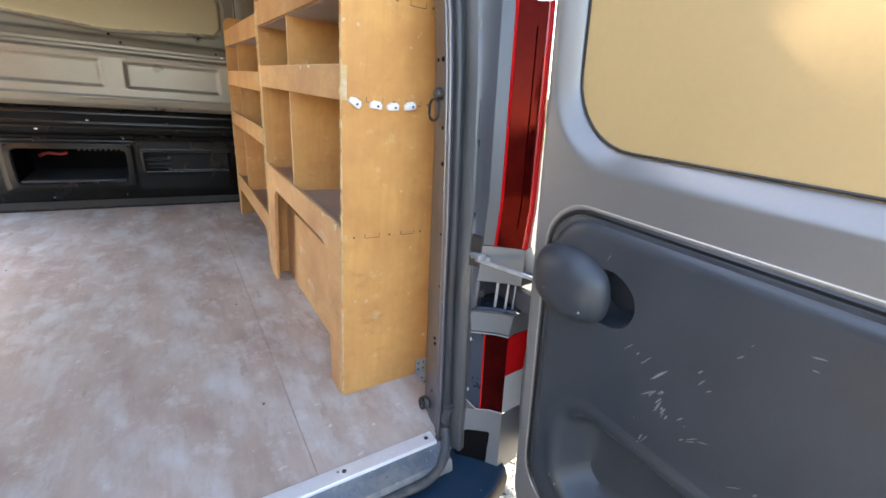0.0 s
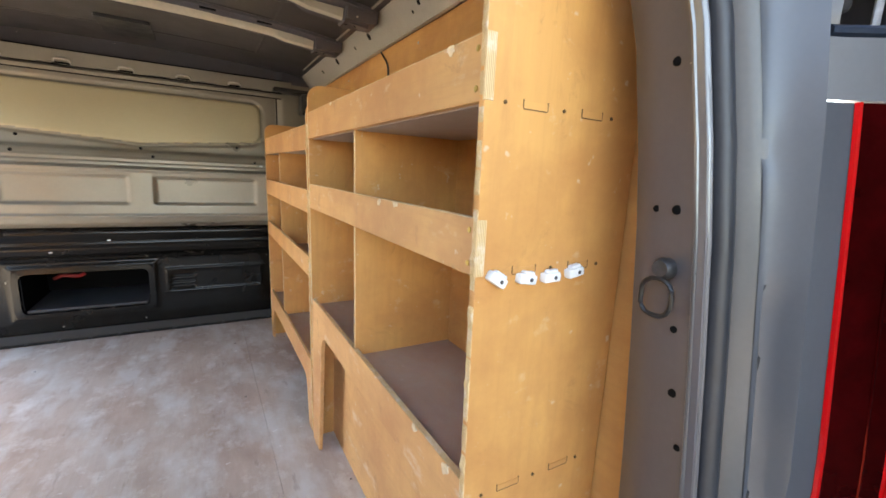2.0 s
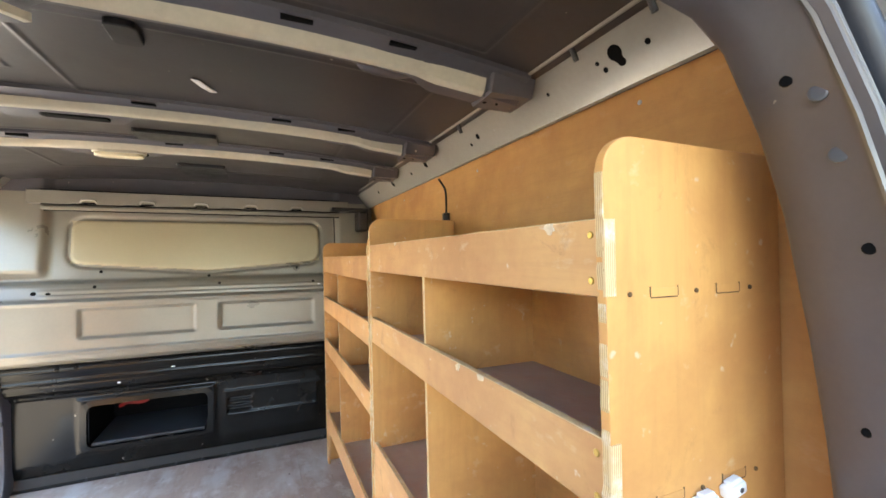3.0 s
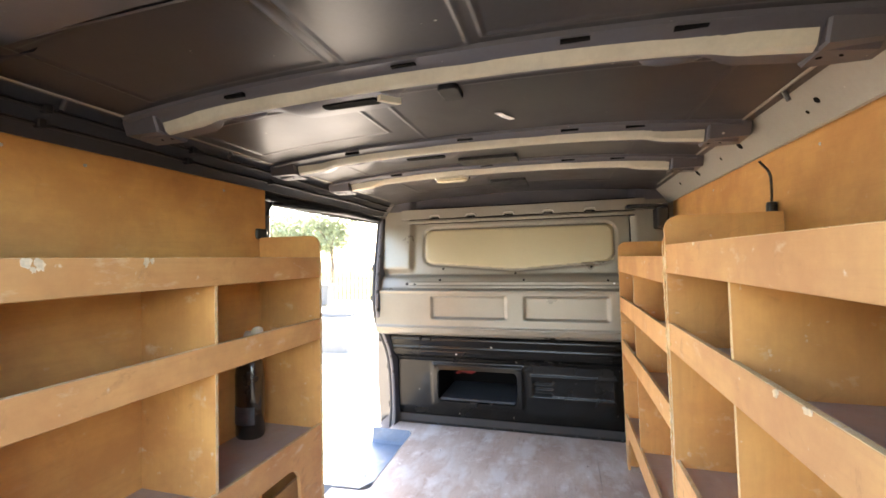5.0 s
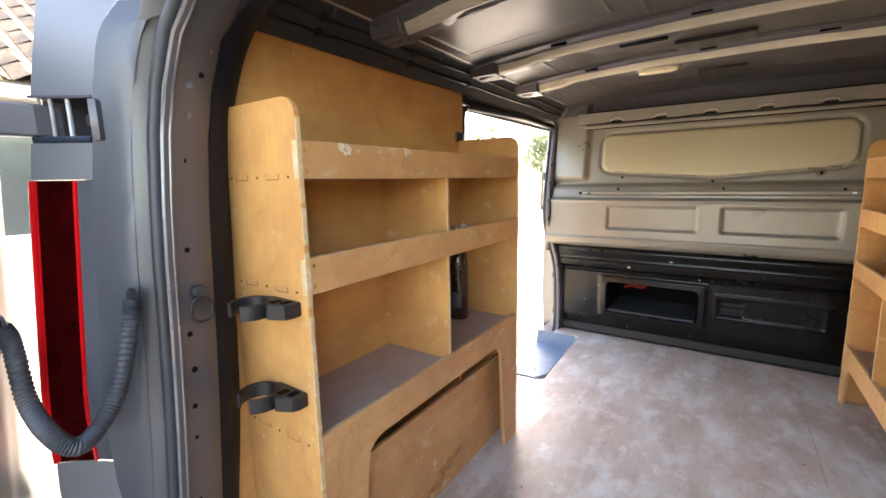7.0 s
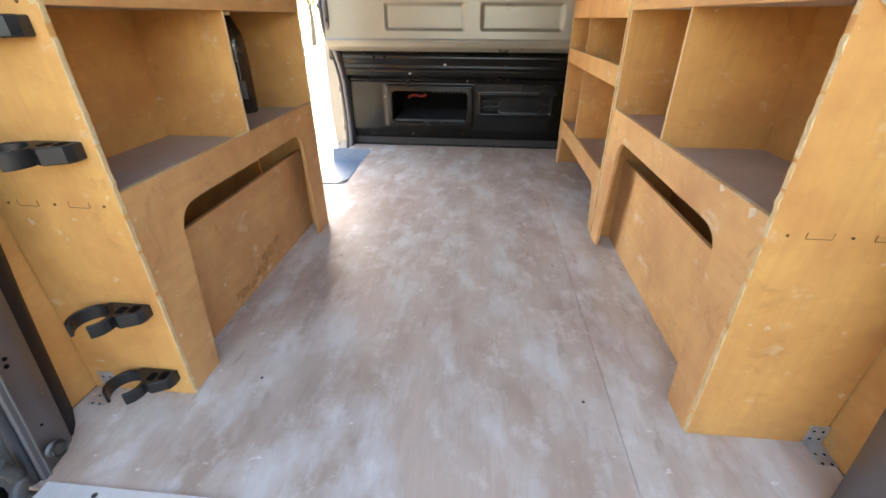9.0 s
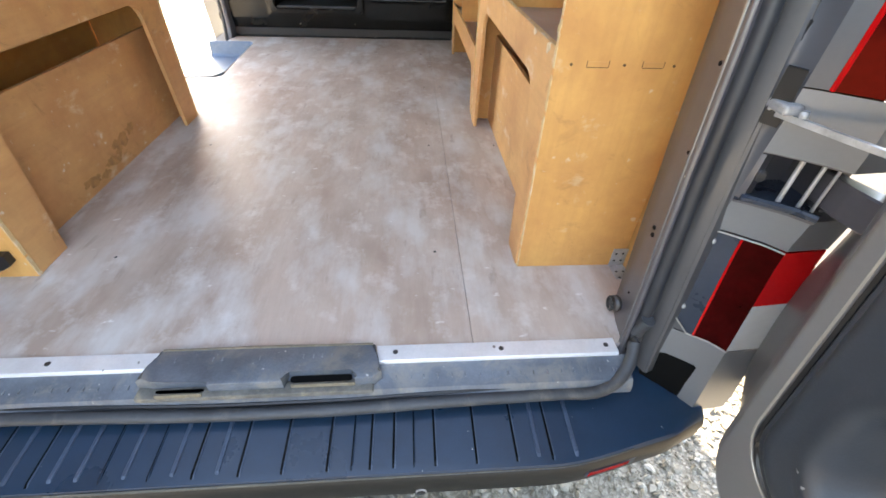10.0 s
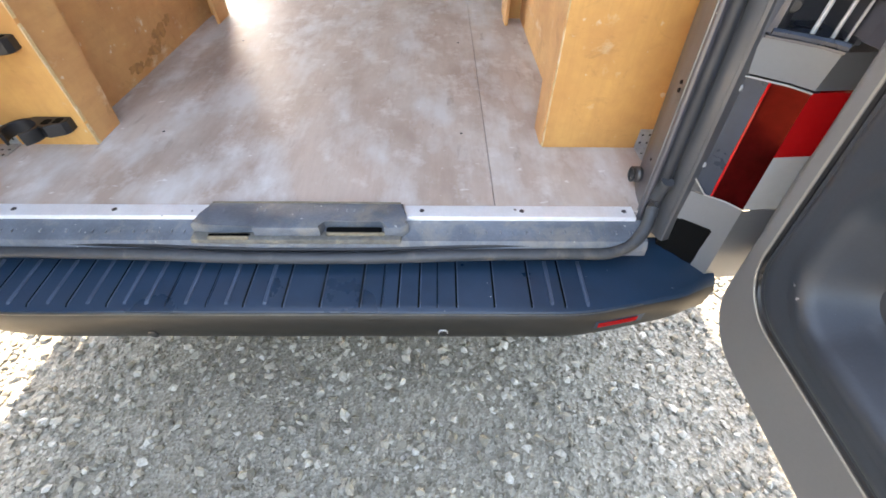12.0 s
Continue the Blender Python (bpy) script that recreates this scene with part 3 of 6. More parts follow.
def build_ceiling():
    """The bare steel roof skin with its swages, three bows, the rear header and the side rails."""
    def skin(x, y):
        z = 1.490 - 0.035 * (abs(x) / 0.72) ** 2.5
        for (x0, x1, y0, y1) in ((-0.145, 0.11, 0.31, 0.632), (-0.62, -0.175, 0.36, 0.61), (0.14, 0.62, 0.36, 0.61), (-0.70, -0.235, 0.80, 1.070), (-0.15, 0.60, 0.80, 1.19), (-0.55, 0.5, 1.36, 1.56), (-0.5, 0.5, 1.78, 2.1)):
            d = min(x - x0, x1 - x, y - y0, y1 - y)
            z -= 0.0026 * math.exp(-(d / 0.0045) ** 2)
        return z
    xs, ys = np.linspace(-0.76, 0.76, 380), np.linspace(0.30, 2.43, 500)
    verts = [(float(x), float(y), skin(float(x), float(y))) for y in ys for x in xs]
    nx = len(xs)
    faces = [(j * nx + i, j * nx + i + 1, (j + 1) * nx + i + 1, (j + 1) * nx + i) for j in range(len(ys) - 1) for i in range(nx - 1)]
    me = bpy.data.meshes.new("ceiling")
    me.from_pydata(verts, [], faces)
    me.materials.append(PAINT_ROOF_SHADED)
    me.polygons.foreach_set("use_smooth", [True] * len(faces))
    ob = tagged(new("ceiling", me), "bare dark glossy steel van roof with pressed swages", "ceiling", kind="structure")
    # the first is a pad; the other two paint shaded gaps by the bows
    for x0, x1, y0, y1 in ((0.000, 0.048, 0.785, 0.860), (-0.12, 0.11, 1.465, 1.565), (-0.08, 0.10, 1.96, 2.22)):
        pad = thing("bitumen_pad", ((x0 + x1) / 2, (y0 + y1) / 2, 1.48), "dark pad and shade patch on the roof skin", "damping pad", "roof damping pads")
        bm = bmesh.new()
        prism(bm, round_rect(x0, x1, y0, y1, 0.012, 3), "z", 1.4775, 1.4985, 0.002)
        part("pad", bm, BLACK_CLIP, pad)
    for yb, w in ((0.68, 0.075), (1.215, 0.07), (1.615, 0.07)):
        bow = thing("roof_bow", (0, yb, 1.44), "pressed steel roof bow with slots across the van ceiling", "roof bow", "roof bows", "structure")
        bm = bmesh.new()
        rings = []
        for x in np.linspace(-0.74, 0.74, 75):
            x = float(x)
            zt = 1.487 - 0.035 * (abs(x) / 0.72) ** 2.5
            e = sstep(0.50, 0.56, abs(x))
            mid = 1 - sstep(0.10, 0.17, abs(x + 0.21))
            wide = 0.085 * mid + 0.03 * e
            zb = zt - 0.036 - 0.008 * e
            rings.append([(x, yb - w * 0.62, zt + 0.004), (x, yb - w * 0.60, zt - 0.006), (x, yb - w * 0.30, zt - 0.010), (x, yb - w * 0.22, zt - 0.014),
                          (x, yb, zb + 0.004), (x, yb + 0.006, zb), (x, yb + w * 0.35 + wide, zb + 0.004), (x, yb + w * 0.42 + wide, zb + 0.012), (x, yb + w * 0.6 + wide, zt + 0.004)])
        loft(bm, rings)
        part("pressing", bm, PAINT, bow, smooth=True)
        # cream band painted where the bow's rear face catches light
        bm = bmesh.new()
        rows = []
        for x in np.linspace(-0.655, 0.655, 67):
            x = float(x)
            zt = 1.487 - 0.035 * (abs(x) / 0.72) ** 2.5
            zb = zt - 0.036
            wob = 0.0012 * math.sin(17 * x + yb * 9)
            zb -= 0.008 * sstep(0.50, 0.56, abs(x))
            rows.append([(x, yb - w * 0.20 + wob, zt - 0.0165), (x, yb - 0.006 + wob * .5, zb + 0.0045), (x, yb + 0.006, zb - 0.0012), (x, yb + 0.010, zb - 0.0004)])
        loft(bm, rows)
        part("mastic_strip", bm, CREAM, bow, smooth=True)
        bm = bmesh.new()
        for x0, x1 in ((-0.33, -0.18),) if yb < 1.9 else ():
            prism(bm, round_rect(x0 + 0.076, x1 + 0.065, yb + 0.038, yb + 0.068, 0.010, 3), "z", 1.4475, 1.458)
        for x0 in (-0.45, -0.05, 0.27, 0.45):
            box(bm, x0, x0 + 0.05, yb - w * 0.50, yb - w * 0.38, 1.4775 - 0.035 * (abs(x0) / 0.72) ** 2.5 - 0.0035, 1.4775)
        part("slots", bm, BLACK, bow)
        for sx in (-1, 1):
            bm = bmesh.new()
            bmesh.ops.create_uvsphere(bm, u_segments=16, v_segments=8, radius=1.0)
            bmesh.ops.transform(bm, matrix=pose(sx * 0.47, yb + 0.055, 1.459) @ Matrix.Diagonal((0.06, 0.022, 0.014, 1)), verts=bm.verts)
            part("boss", bm, PAINT, bow, smooth=True)
            bm = bmesh.new()
            z0 = 1.405
            prism(bm, [(yb - 0.035, 1.457), (yb - 0.02, z0 + 0.01), (yb + 0.06, z0 + 0.006), (yb + 0.085, 1.455)], "x", sx * 0.66, sx * 0.765, 0.004)
            part("end_bracket", bm, PAINT, bow)
            bm = bmesh.new()
            disc(bm, (sx * 0.715, yb + 0.02, z0 + 0.0075), (0, 0, -1), 0.017, 0.0012, 12)
            disc(bm, (sx * 0.675, yb + 0.03, z0 + 0.008), (0, 0, -1), 0.005, 0.0012, 8)
            part("bracket_hole", bm, BLACK, bow)


def build_rails():
    for sx, nm in ((1, "right"), (-1, "left")):
        root = thing("trim", (sx * 0.78, 1.2, 1.38), "long pressed steel rail between van wall and roof", "roof rail", "roof rails", "structure")
        bm = bmesh.new()
        prof = [(0.848, 1.386), (0.826, 1.374), (0.818, 1.376), (0.814, 1.384), (0.765, 1.450), (0.748, 1.456), (0.738, 1.464), (0.730, 1.478)]
        loft(bm, [[(sx * u, y, v) for u, v in prof] for y in np.linspace(0.19, 2.42, 12)])
        part("rail", bm, PAINT_RAIL_LIT, root, smooth=True)
        bm = bmesh.new()
        tube(bm, [(sx * 0.738, y, 1.456) for y in np.linspace(0.22, 2.2, 8)], 0.006, 8)
        part("bead", bm, PAINT_RAIL_LIT, root, smooth=True)
        bm = bmesh.new()
        nrm = Vector((-sx * 0.8, 0, -0.6))

        def at(y, f):
            return (sx * (0.814 - 0.049 * f), y, 1.384 + 0.066 * f)
        for y, f, r in ((0.40, 0.5, 0.004), (0.95, 0.5, 0.006)) if sx < 0 else ((0.46, 0.62, 0.014), (0.455, 0.40, 0.008), (0.458, 0.50, 0.009), (0.50, 0.60, 0.004), (0.49, 0.40, 0.005), (0.40, 0.50, 0.005), (0.64, 0.55, 0.004), (0.95, 0.5, 0.008), (1.0, 0.35, 0.005), (1.34, 0.55, 0.012), (1.5, 0.5, 0.006), (1.75, 0.5, 0.014), (2.0, 0.5, 0.008)):
            disc(bm, at(y, f), nrm, r, 0.001, 12)
        part("rail_holes", bm, BLACK, root)
        if sx < 0:
            # dark strip added so the left rail reads as shaded
            cover = bmesh.new()
            loft(cover, [[(-u, float(y), v) for u, v in ((0.828, 1.372), (0.816, 1.370), (0.809, 1.380), (0.761, 1.446), (0.748, 1.452))] for y in np.linspace(0.235, 2.3, 8)])
            part("cable_cover", cover, RUBBER_SEAL, root, "dark strip for the shade on the left rail", smooth=True)
            for u, v, r in ((0.790, 1.398, 0.0045), (0.770, 1.428, 0.0045)):
                lom = thing("wiring_loom", (-u, 0.8, v), "dark taped wiring loom clipped along the roof rail", "cable", "roof wiring looms")
                wire = bmesh.new()
                tube(wire, [(-u + 0.002 * math.sin(7 * y + 90 * u), y, v + 0.0015 * math.sin(11 * y)) for y in np.linspace(0.25, 2.3, 30)], r, 8)
                part("sleeve", wire, BLACK_CLIP, lom, smooth=True)
                for y in (0.50, 0.86, 1.22):
                    clip = bmesh.new()
                    box(clip, -u - 0.009, -u + 0.009, y - 0.008, y + 0.008, v - 0.009, v + 0.010, 0.002)
                    part("clip", clip, RUBBER, lom)
        bm = bmesh.new()
        for y in (0.36, 0.52, 0.98, 1.28):
            tube(bm, [(sx * 0.742, y, 1.460), (sx * 0.752, y - 0.004, 1.43)], 0.005, 8)
        part("studs", bm, DULL_STEEL, root)


def wall_ply(sx, y0, y1):
    bm = bmesh.new()
    pts = [(y0 - 0.075, 0.0005), (y0 - 0.03, 0.8)] + ([(y0, 1.20)] + [(y0 + 0.02, 1.32), (y0 + 0.05, 1.38)]) + [(y1, 1.386), (y1, 0.0005)]
    prism(bm, pts, "x", sx * 0.842, sx * 0.848)
    return bm


def rear_edge(z):
    return lerp_table([(-0.25, 0.035), (0.6, 0.035), (1.0, 0.065), (1.2, 0.09), (1.33, 0.15), (1.47, 0.21), (1.54, 0.25)], z)


def build_walls():
    for sx, nm in ((1, "wall_right"), (-1, "wall_left")):
        root = thing(nm, (sx * 0.9, 1.2, 0.6), "van side wall lined with golden brown plywood", "wall", kind="structure")
        y1 = 2.42 if sx > 0 else 1.255
        part("plywood_lining", wall_ply(sx, 0.19, y1), PLY_LIN, root)
        bm = bmesh.new()
        for y, z in ((0.462, 1.350), (0.30, 1.05), (1.05, 1.345), (0.62, 1.34) if sx < 0 else (1.75, 1.345)):
            disc(bm, (sx * 0.842, y, z), (-sx, 0, 0), 0.0045, 0.0015, 8)
        part("screws", bm, ZINC, root)
        # outer skin
        bm = bmesh.new()
        prof = [(0.90, -0.25), (0.965, -0.12), (0.985, 0.25), (0.98, 0.60), (0.955, 1.0), (0.90, 1.33), (0.84, 1.47), (0.70, 1.535)]
        if sx > 0:
            loft(bm, [[(sx * u, rear_edge(v), v) for u, v in prof]] + [[(sx * u, y, v) for u, v in prof] for y in (0.6, 1.2, 1.8, 2.4, 3.0, 3.9)])
            part("body_side", bm, PAINT, root, smooth=True)
        else:
            loft(bm, [[(sx * u, rear_edge(v), v) for u, v in prof]] + [[(sx * u, y, v) for u, v in prof] for y in (0.6, 1.265)])
            part("body_side", bm, PAINT, root, smooth=True)
            bm = bmesh.new()
            loft(bm, [[(sx * u, y, v) for u, v in prof] for y in (2.56, 3.0, 3.9)])
            part("body_front_quarter", bm, PAINT, root, smooth=True)
            bm = bmesh.new()
            loft(bm, [[(sx * u, y, v) for u, v in prof[5:]] for y in (1.265, 1.9, 2.56)])
            part("body_cantrail", bm, PAINT, root, smooth=True)
            bm = bmesh.new()
            loft(bm, [[(sx * u, y, v) for u, v in prof[:2]] for y in (1.265, 1.9, 2.56)])
            part("body_sill", bm, PAINT, root, smooth=True)
    roof = bmesh.new()
    loft(roof, [[(x, y, 1.535 + 0.03 * (1 - (x / 0.7) ** 2)) for x in (-0.70, -0.5, -0.25, 0, 0.25, 0.5, 0.70)] for y in (0.12, 1.0, 2.0, 3.0, 3.9)])
    r = part("roof", roof, PAINT, None, smooth=True)
    tagged(r, "grey-brown painted van roof skin", "roof", kind="structure")


def jamb_y(z):
    return lerp_table([(-0.12, 2.44), (0.02, 2.50), (0.12, 2.515), (0.40, 2.49), (0.55, 2.42), (0.66, 2.31), (0.80, 2.255), (0.95, 2.265), (1.10, 2.30), (1.36, 2.36)], z)


def build_side_doorway():
    """The edges of the open sliding-door aperture on the left."""
    root = thing("door_1", (-0.9, 1.85, 0.0), "open side door aperture with painted jambs and a black seal", "doorway", kind="structure")
    # front jamb, bowed as seen from inside
    bm = bmesh.new()
    rings = []
    for z in np.linspace(-0.12, 1.36, 30):
        z = float(z)
        y = (jamb_y(z - 0.06) + jamb_y(z) + jamb_y(z + 0.06)) / 3
        rings.append([(-0.828, y + 0.07, z), (-0.830, y + 0.010, z), (-0.836, y - 0.004, z), (-0.848, y - 0.008, z), (-0.858, y - 0.004, z), (-0.866, y + 0.010, z), (-0.888, y + 0.022, z), (-0.905, y + 0.06, z)])
    loft(bm, rings)
    part("jamb", bm, PAINT, root, smooth=True)
    bm = bmesh.new()
    pts = []
    for z in np.linspace(-0.10, 1.33, 24):
        z = float(z)
        pts.append((-0.870, (jamb_y(z - 0.06) + jamb_y(z) + jamb_y(z + 0.06)) / 3 + 0.004, z))
    pts += [(-0.855, 2.34, 1.345), (-0.85, 1.9, 1.35), (-0.85, 1.30, 1.33), (-0.85, 1.27, 1.28), (-0.86, 1.262, 1.0)]
    tube(bm, pts, 0.010, 8)
    part("seal", bm, RUBBER_SEAL, root, smooth=True)
    bm = bmesh.new()
    for z, h in ((0.12, 0.02), (0.38, 0.018), (0.60, 0.03), (0.86, 0.015), (1.05, 0.02)):
        box(bm, -0.892, -0.872, jamb_y(z) + 0.002, jamb_y(z) + 0.05, z - h, z + h, 0.004)
    part("catches", bm, BLACK_CLIP, root)
    bm = bmesh.new()
    for k in range(8):
        z = 0.35 + 0.11 * k
        box(bm, -0.846, -0.834, jamb_y(z) - 0.012, jamb_y(z) + 0.02, z - 0.011, z + 0.011, 0.003)
    part("plugs", bm, RUBBER, root)
    # rear jamb and the top with its track
    part("rear_jamb", boxed(-0.965, -0.85, 1.262, 1.30, -0.1, 1.34, 0.01, 2), PAINT, root)
    part("track", boxed(-0.95, -0.845, 1.27, 2.56, 1.342, 1.366, 0.006), BLACK_CLIP, root)
    part("sill_tread", boxed(-0.965, -0.90, 1.27, 2.40, -0.13, -0.085, 0.008, 2), STEP_PLASTIC, root)
    part("roller_bracket", boxed(-0.885, -0.852, 1.235, 1.275, 1.17, 1.30, 0.008, 2), BLACK_CLIP, root)
    part("roller_bracket", boxed(-0.875, -0.83, 1.20, 1.26, 1.185, 1.225, 0.01, 2), BLACK_CLIP, root)


# ---- the rear door frame ----

def flange(z, sx=1):
    """Place of the pinch-weld flange across and along at a height."""
    if sx > 0:
        return (lerp_table([(0.0, 0.735), (0.25, 0.729), (0.42, 0.726), (0.65, 0.721), (0.9, 0.714), (1.03, 0.708), (1.13, 0.698), (1.2, 0.682), (1.28, 0.652), (1.34, 0.602)], z),
                lerp_table([(-0.05, -0.006), (0.0, -0.002), (0.14, 0.005), (0.25, 0.015), (0.42, 0.027), (0.62, 0.038), (0.8, 0.054), (0.94, 0.067), (1.035, 0.080), (1.13, 0.093), (1.25, 0.112), (1.36, 0.134)], z))
    return (lerp_table([(0.0, 0.744), (0.25, 0.740), (0.6, 0.736), (0.9, 0.736), (1.08, 0.738), (1.15, 0.734), (1.2, 0.725), (1.28, 0.697), (1.34, 0.640)], z),
            lerp_table([(-0.05, 0.016), (0.0, 0.022), (0.27, 0.045), (0.47, 0.060), (0.62, 0.070), (0.75, 0.077), (0.92, 0.085), (1.08, 0.097), (1.25, 0.115), (1.36, 0.134)], z))


def frame_path():
    """The flange from the left sill over the header to the right sill."""
    top = [(0.56, 1.372), (0.50, 1.388), (0.40, 1.395), (0.25, 1.400)]
    hs = (-0.05, 0.0, 0.15, 0.4, 0.58, 0.75, 0.9, 1.0, 1.12, 1.20, 1.28, 1.312, 1.345)
    pts = [(-flange(z, -1)[0], flange(z, -1)[1], z) for z in hs] + [(-x, flange(z, -1)[1], z) for x, z in top] + [(0.0, 0.142, 1.402)]
    pts += [(x, flange(z, 1)[1], z) for x, z in top[::-1]] + [(flange(z, 1)[0], flange(z, 1)[1], z) for z in hs[::-1]]
    return [Vector(p) for p in pts]


def frame_rows(section):
    """Carries a section along the frame. section(k, F) gives (out, ahead) pairs; out leads away from the opening."""
    P = frame_path()
    rings = []
    for i, F in enumerate(P):
        d = P[min(i + 1, len(P) - 1)] - P[max(i - 1, 0)]
        d.y = 0
        d.normalize()
        out = Vector((-d.z, 0, d.x))
        if out.dot(Vector((F.x, 0, F.z - 0.7))) < 0:
            out = -out
        rings.append([F + out * u + Vector((0, v, 0)) for u, v in section(F)])
    return rings


def inner_end(F):
    """How far ahead the pillar's inner face runs from the flange."""
    top = sstep(1.29, 1.40, F.z)
    side = lerp_table([(0.25, 0.124), (0.5, 0.120), (0.79, 0.112), (1.15, 0.104)], F.z) if F.x > 0 else 0.096
    return side * (1 - top) + 0.165 * top


def build_rear_frame():
    root = thing("door_frame", (0, 0.1, 0), "grey-brown painted rear door frame with drilled pillars and a black seal", "door frame", kind="structure")

    def sec(F):
        e = inner_end(F)
        return [(0.14, e), (0.036, e), (0.026, e - 0.008), (0.013, e * 0.55), (0.006, 0.020), (0.003, 0.012), (0.0, 0.010), (-0.001, 0.001), (0.003, -0.003), (0.010, 0.0)]
    bm = bmesh.new()
    loft(bm, frame_rows(sec))
    part("inner_frame", bm, PAINT, root, smooth=True)
    # a raised weld line along the flange
    bm = bmesh.new()
    tube(bm, [r[0] for r in frame_rows(lambda F: [(0.001, 0.012)])], 0.003, 6)
    part("weld_bead", bm, PAINT_SHINY, root, smooth=True)
    # second pale line draws the flange's other highlight streak
    bm = bmesh.new()
    tube(bm, [r[0] for r in frame_rows(lambda F: [(0.003, 0.001)])], 0.0034, 6)
    part("flange_edge", bm, PAINT_SHINY, root, smooth=True)
    # rubber seal on the flange
    bm = bmesh.new()
    tube(bm, [r[0] for r in frame_rows(lambda F: [(0.021, -0.003)])][1:-1], 0.0125, 10)
    part("seal", bm, RUBBER_SEAL, root, smooth=True)
    # outer jamb channel
    bm = bmesh.new()
    loft(bm, frame_rows(lambda F: [(0.010, 0.002), (0.022, 0.012), (0.034, 0.010), (0.041, -0.004), (0.050, -0.026), (0.056, -0.030), (0.078, -0.022)]))
    part("outer_channel", bm, CHANNEL, root, smooth=True)
    # dark edge strip behind the left pillar, sweeping into the header
    bm = bmesh.new()
    path = smooth_path([(-0.776, 0.110, 0.0), (-0.771, 0.134, 0.28), (-0.769, 0.160, 0.52), (-0.768, 0.172, 0.75), (-0.768, 0.181, 0.92), (-0.768, 0.194, 1.08), (-0.762, 0.208, 1.19), (-0.738, 0.219, 1.280), (-0.672, 0.228, 1.338), (-0.58, 0.236, 1.364), (-0.47, 0.243, 1.380)], 5)
    rows = []
    for q in path:
        up = sstep(1.15, 1.36, q.z)
        side = Vector((-1.0, 0, 0)) * (1 - up) + Vector((-0.25, 0, 0.6)) * up
        rows.append([q + side * 0.012 + Vector((0, -0.010, 0)), q + Vector((0.002, -0.004, -0.001)), q + side * 0.004 + Vector((0, 0.014, 0)), q + side * 0.022 + Vector((0, 0.038, 0)), q + side * 0.062 + Vector((0, 0.074, 0)), q + side * 0.082 + Vector((0, 0.082, 0))])
    loft(bm, rows)
    part("edge_trim", bm, RUBBER_TRIM, root, smooth=True)
    # drilled holes and pressed dimples of the pillars: along, height, radius
    holes = {1: ((0.163, 1.243, 0.0062), (0.122, 1.090, 0.0062), (0.134, 0.928, 0.0048), (0.105, 0.929, 0.0066), (0.090, 0.79, 0.0050), (0.081, 0.713, 0.0062), (0.066, 0.65, 0.0048), (0.066, 0.55, 0.0042), (0.053, 0.42, 0.0038), (0.062, 0.266, 0.0048), (0.058, 0.252, 0.0052), (0.058, 0.10, 0.0034)),
             -1: ((0.174, 1.229, 0.0058), (0.135, 1.077, 0.0062), (0.122, 0.915, 0.0062), (0.109, 0.757, 0.0062), (0.110, 0.686, 0.0070), (0.103, 0.614, 0.0060), (0.100, 0.55, 0.0042), (0.094, 0.42, 0.0038), (0.079, 0.266, 0.0048), (0.075, 0.252, 0.0052), (0.071, 0.10, 0.0034))}
    dimples = {1: ((0.141, 1.225, 0.0075), (0.135, 1.172, 0.0075)), -1: ((0.153, 1.209, 0.0070), (0.149, 1.158, 0.0070))}

    def on_pillar(sx, y, z):
        fx, fy = flange(z, sx)
        e, d = inner_end(Vector((sx * fx, fy, z))), y - fy
        return sx * (fx + lerp_table([(0.012, 0.003), (0.020, 0.006), (e * 0.55, 0.013), (e - 0.008, 0.026)], d) - 0.0006)
    rows = [((on_pillar(sx, y, z), y, z), (-sx, -0.15, 0), 0.85 * r, 0.0012) for sx in (1, -1) for y, z, r in holes[sx]]
    studs("pillar_dimple", PAINT_SHINY, root, [((on_pillar(sx, y, z), y, z), (-sx, -0.15, 0), r, 0.0010) for sx in (1, -1) for y, z, r in dimples[sx]])
    studs("pillar_hole", BLACK, root, rows)
    for x in (-0.28, 0.25):
        bm = bmesh.new()
        bmesh.ops.create_uvsphere(bm, u_segments=16, v_segments=8, radius=1.0)
        bmesh.ops.transform(bm, matrix=pose(x, 0.205, 1.420) @ Matrix.Diagonal((0.07, 0.026, 0.018, 1)), verts=bm.verts)
        part("boss", bm, PAINT, root, smooth=True)
        bm = bmesh.new()
        disc(bm, (x + 0.012, 0.205, 1.4035), (0, 0, -1), 0.016, 0.0012, 14)
        part("boss_hole", bm, BLACK, root)
    # inner edge of the header up to the roof skin, and the outer lip
    bm = bmesh.new()
    loft(bm, [[(x, 0.295, 1.405 + 0.02), (x, 0.312, 1.435), (x, 0.318, 1.485)] for x in (-0.66, -0.4, -0.2, 0, 0.2, 0.4, 0.66)])
    part("header_return", bm, PAINT, root, smooth=True)
    bm = bmesh.new()
    loft(bm, [[(x, 0.105 + 0.02 * (x / 0.6) ** 2, 1.458 - 0.012 * (x / 0.6) ** 2), (x, 0.06, 1.475), (x, 0.055, 1.52), (x, 0.13, 1.556 + 0.02 * (1 - (x / 0.7) ** 2))] for x in (-0.66, -0.4, -0.2, 0, 0.2, 0.4, 0.66)])
    part("roof_lip", bm, PAINT, root, smooth=True)


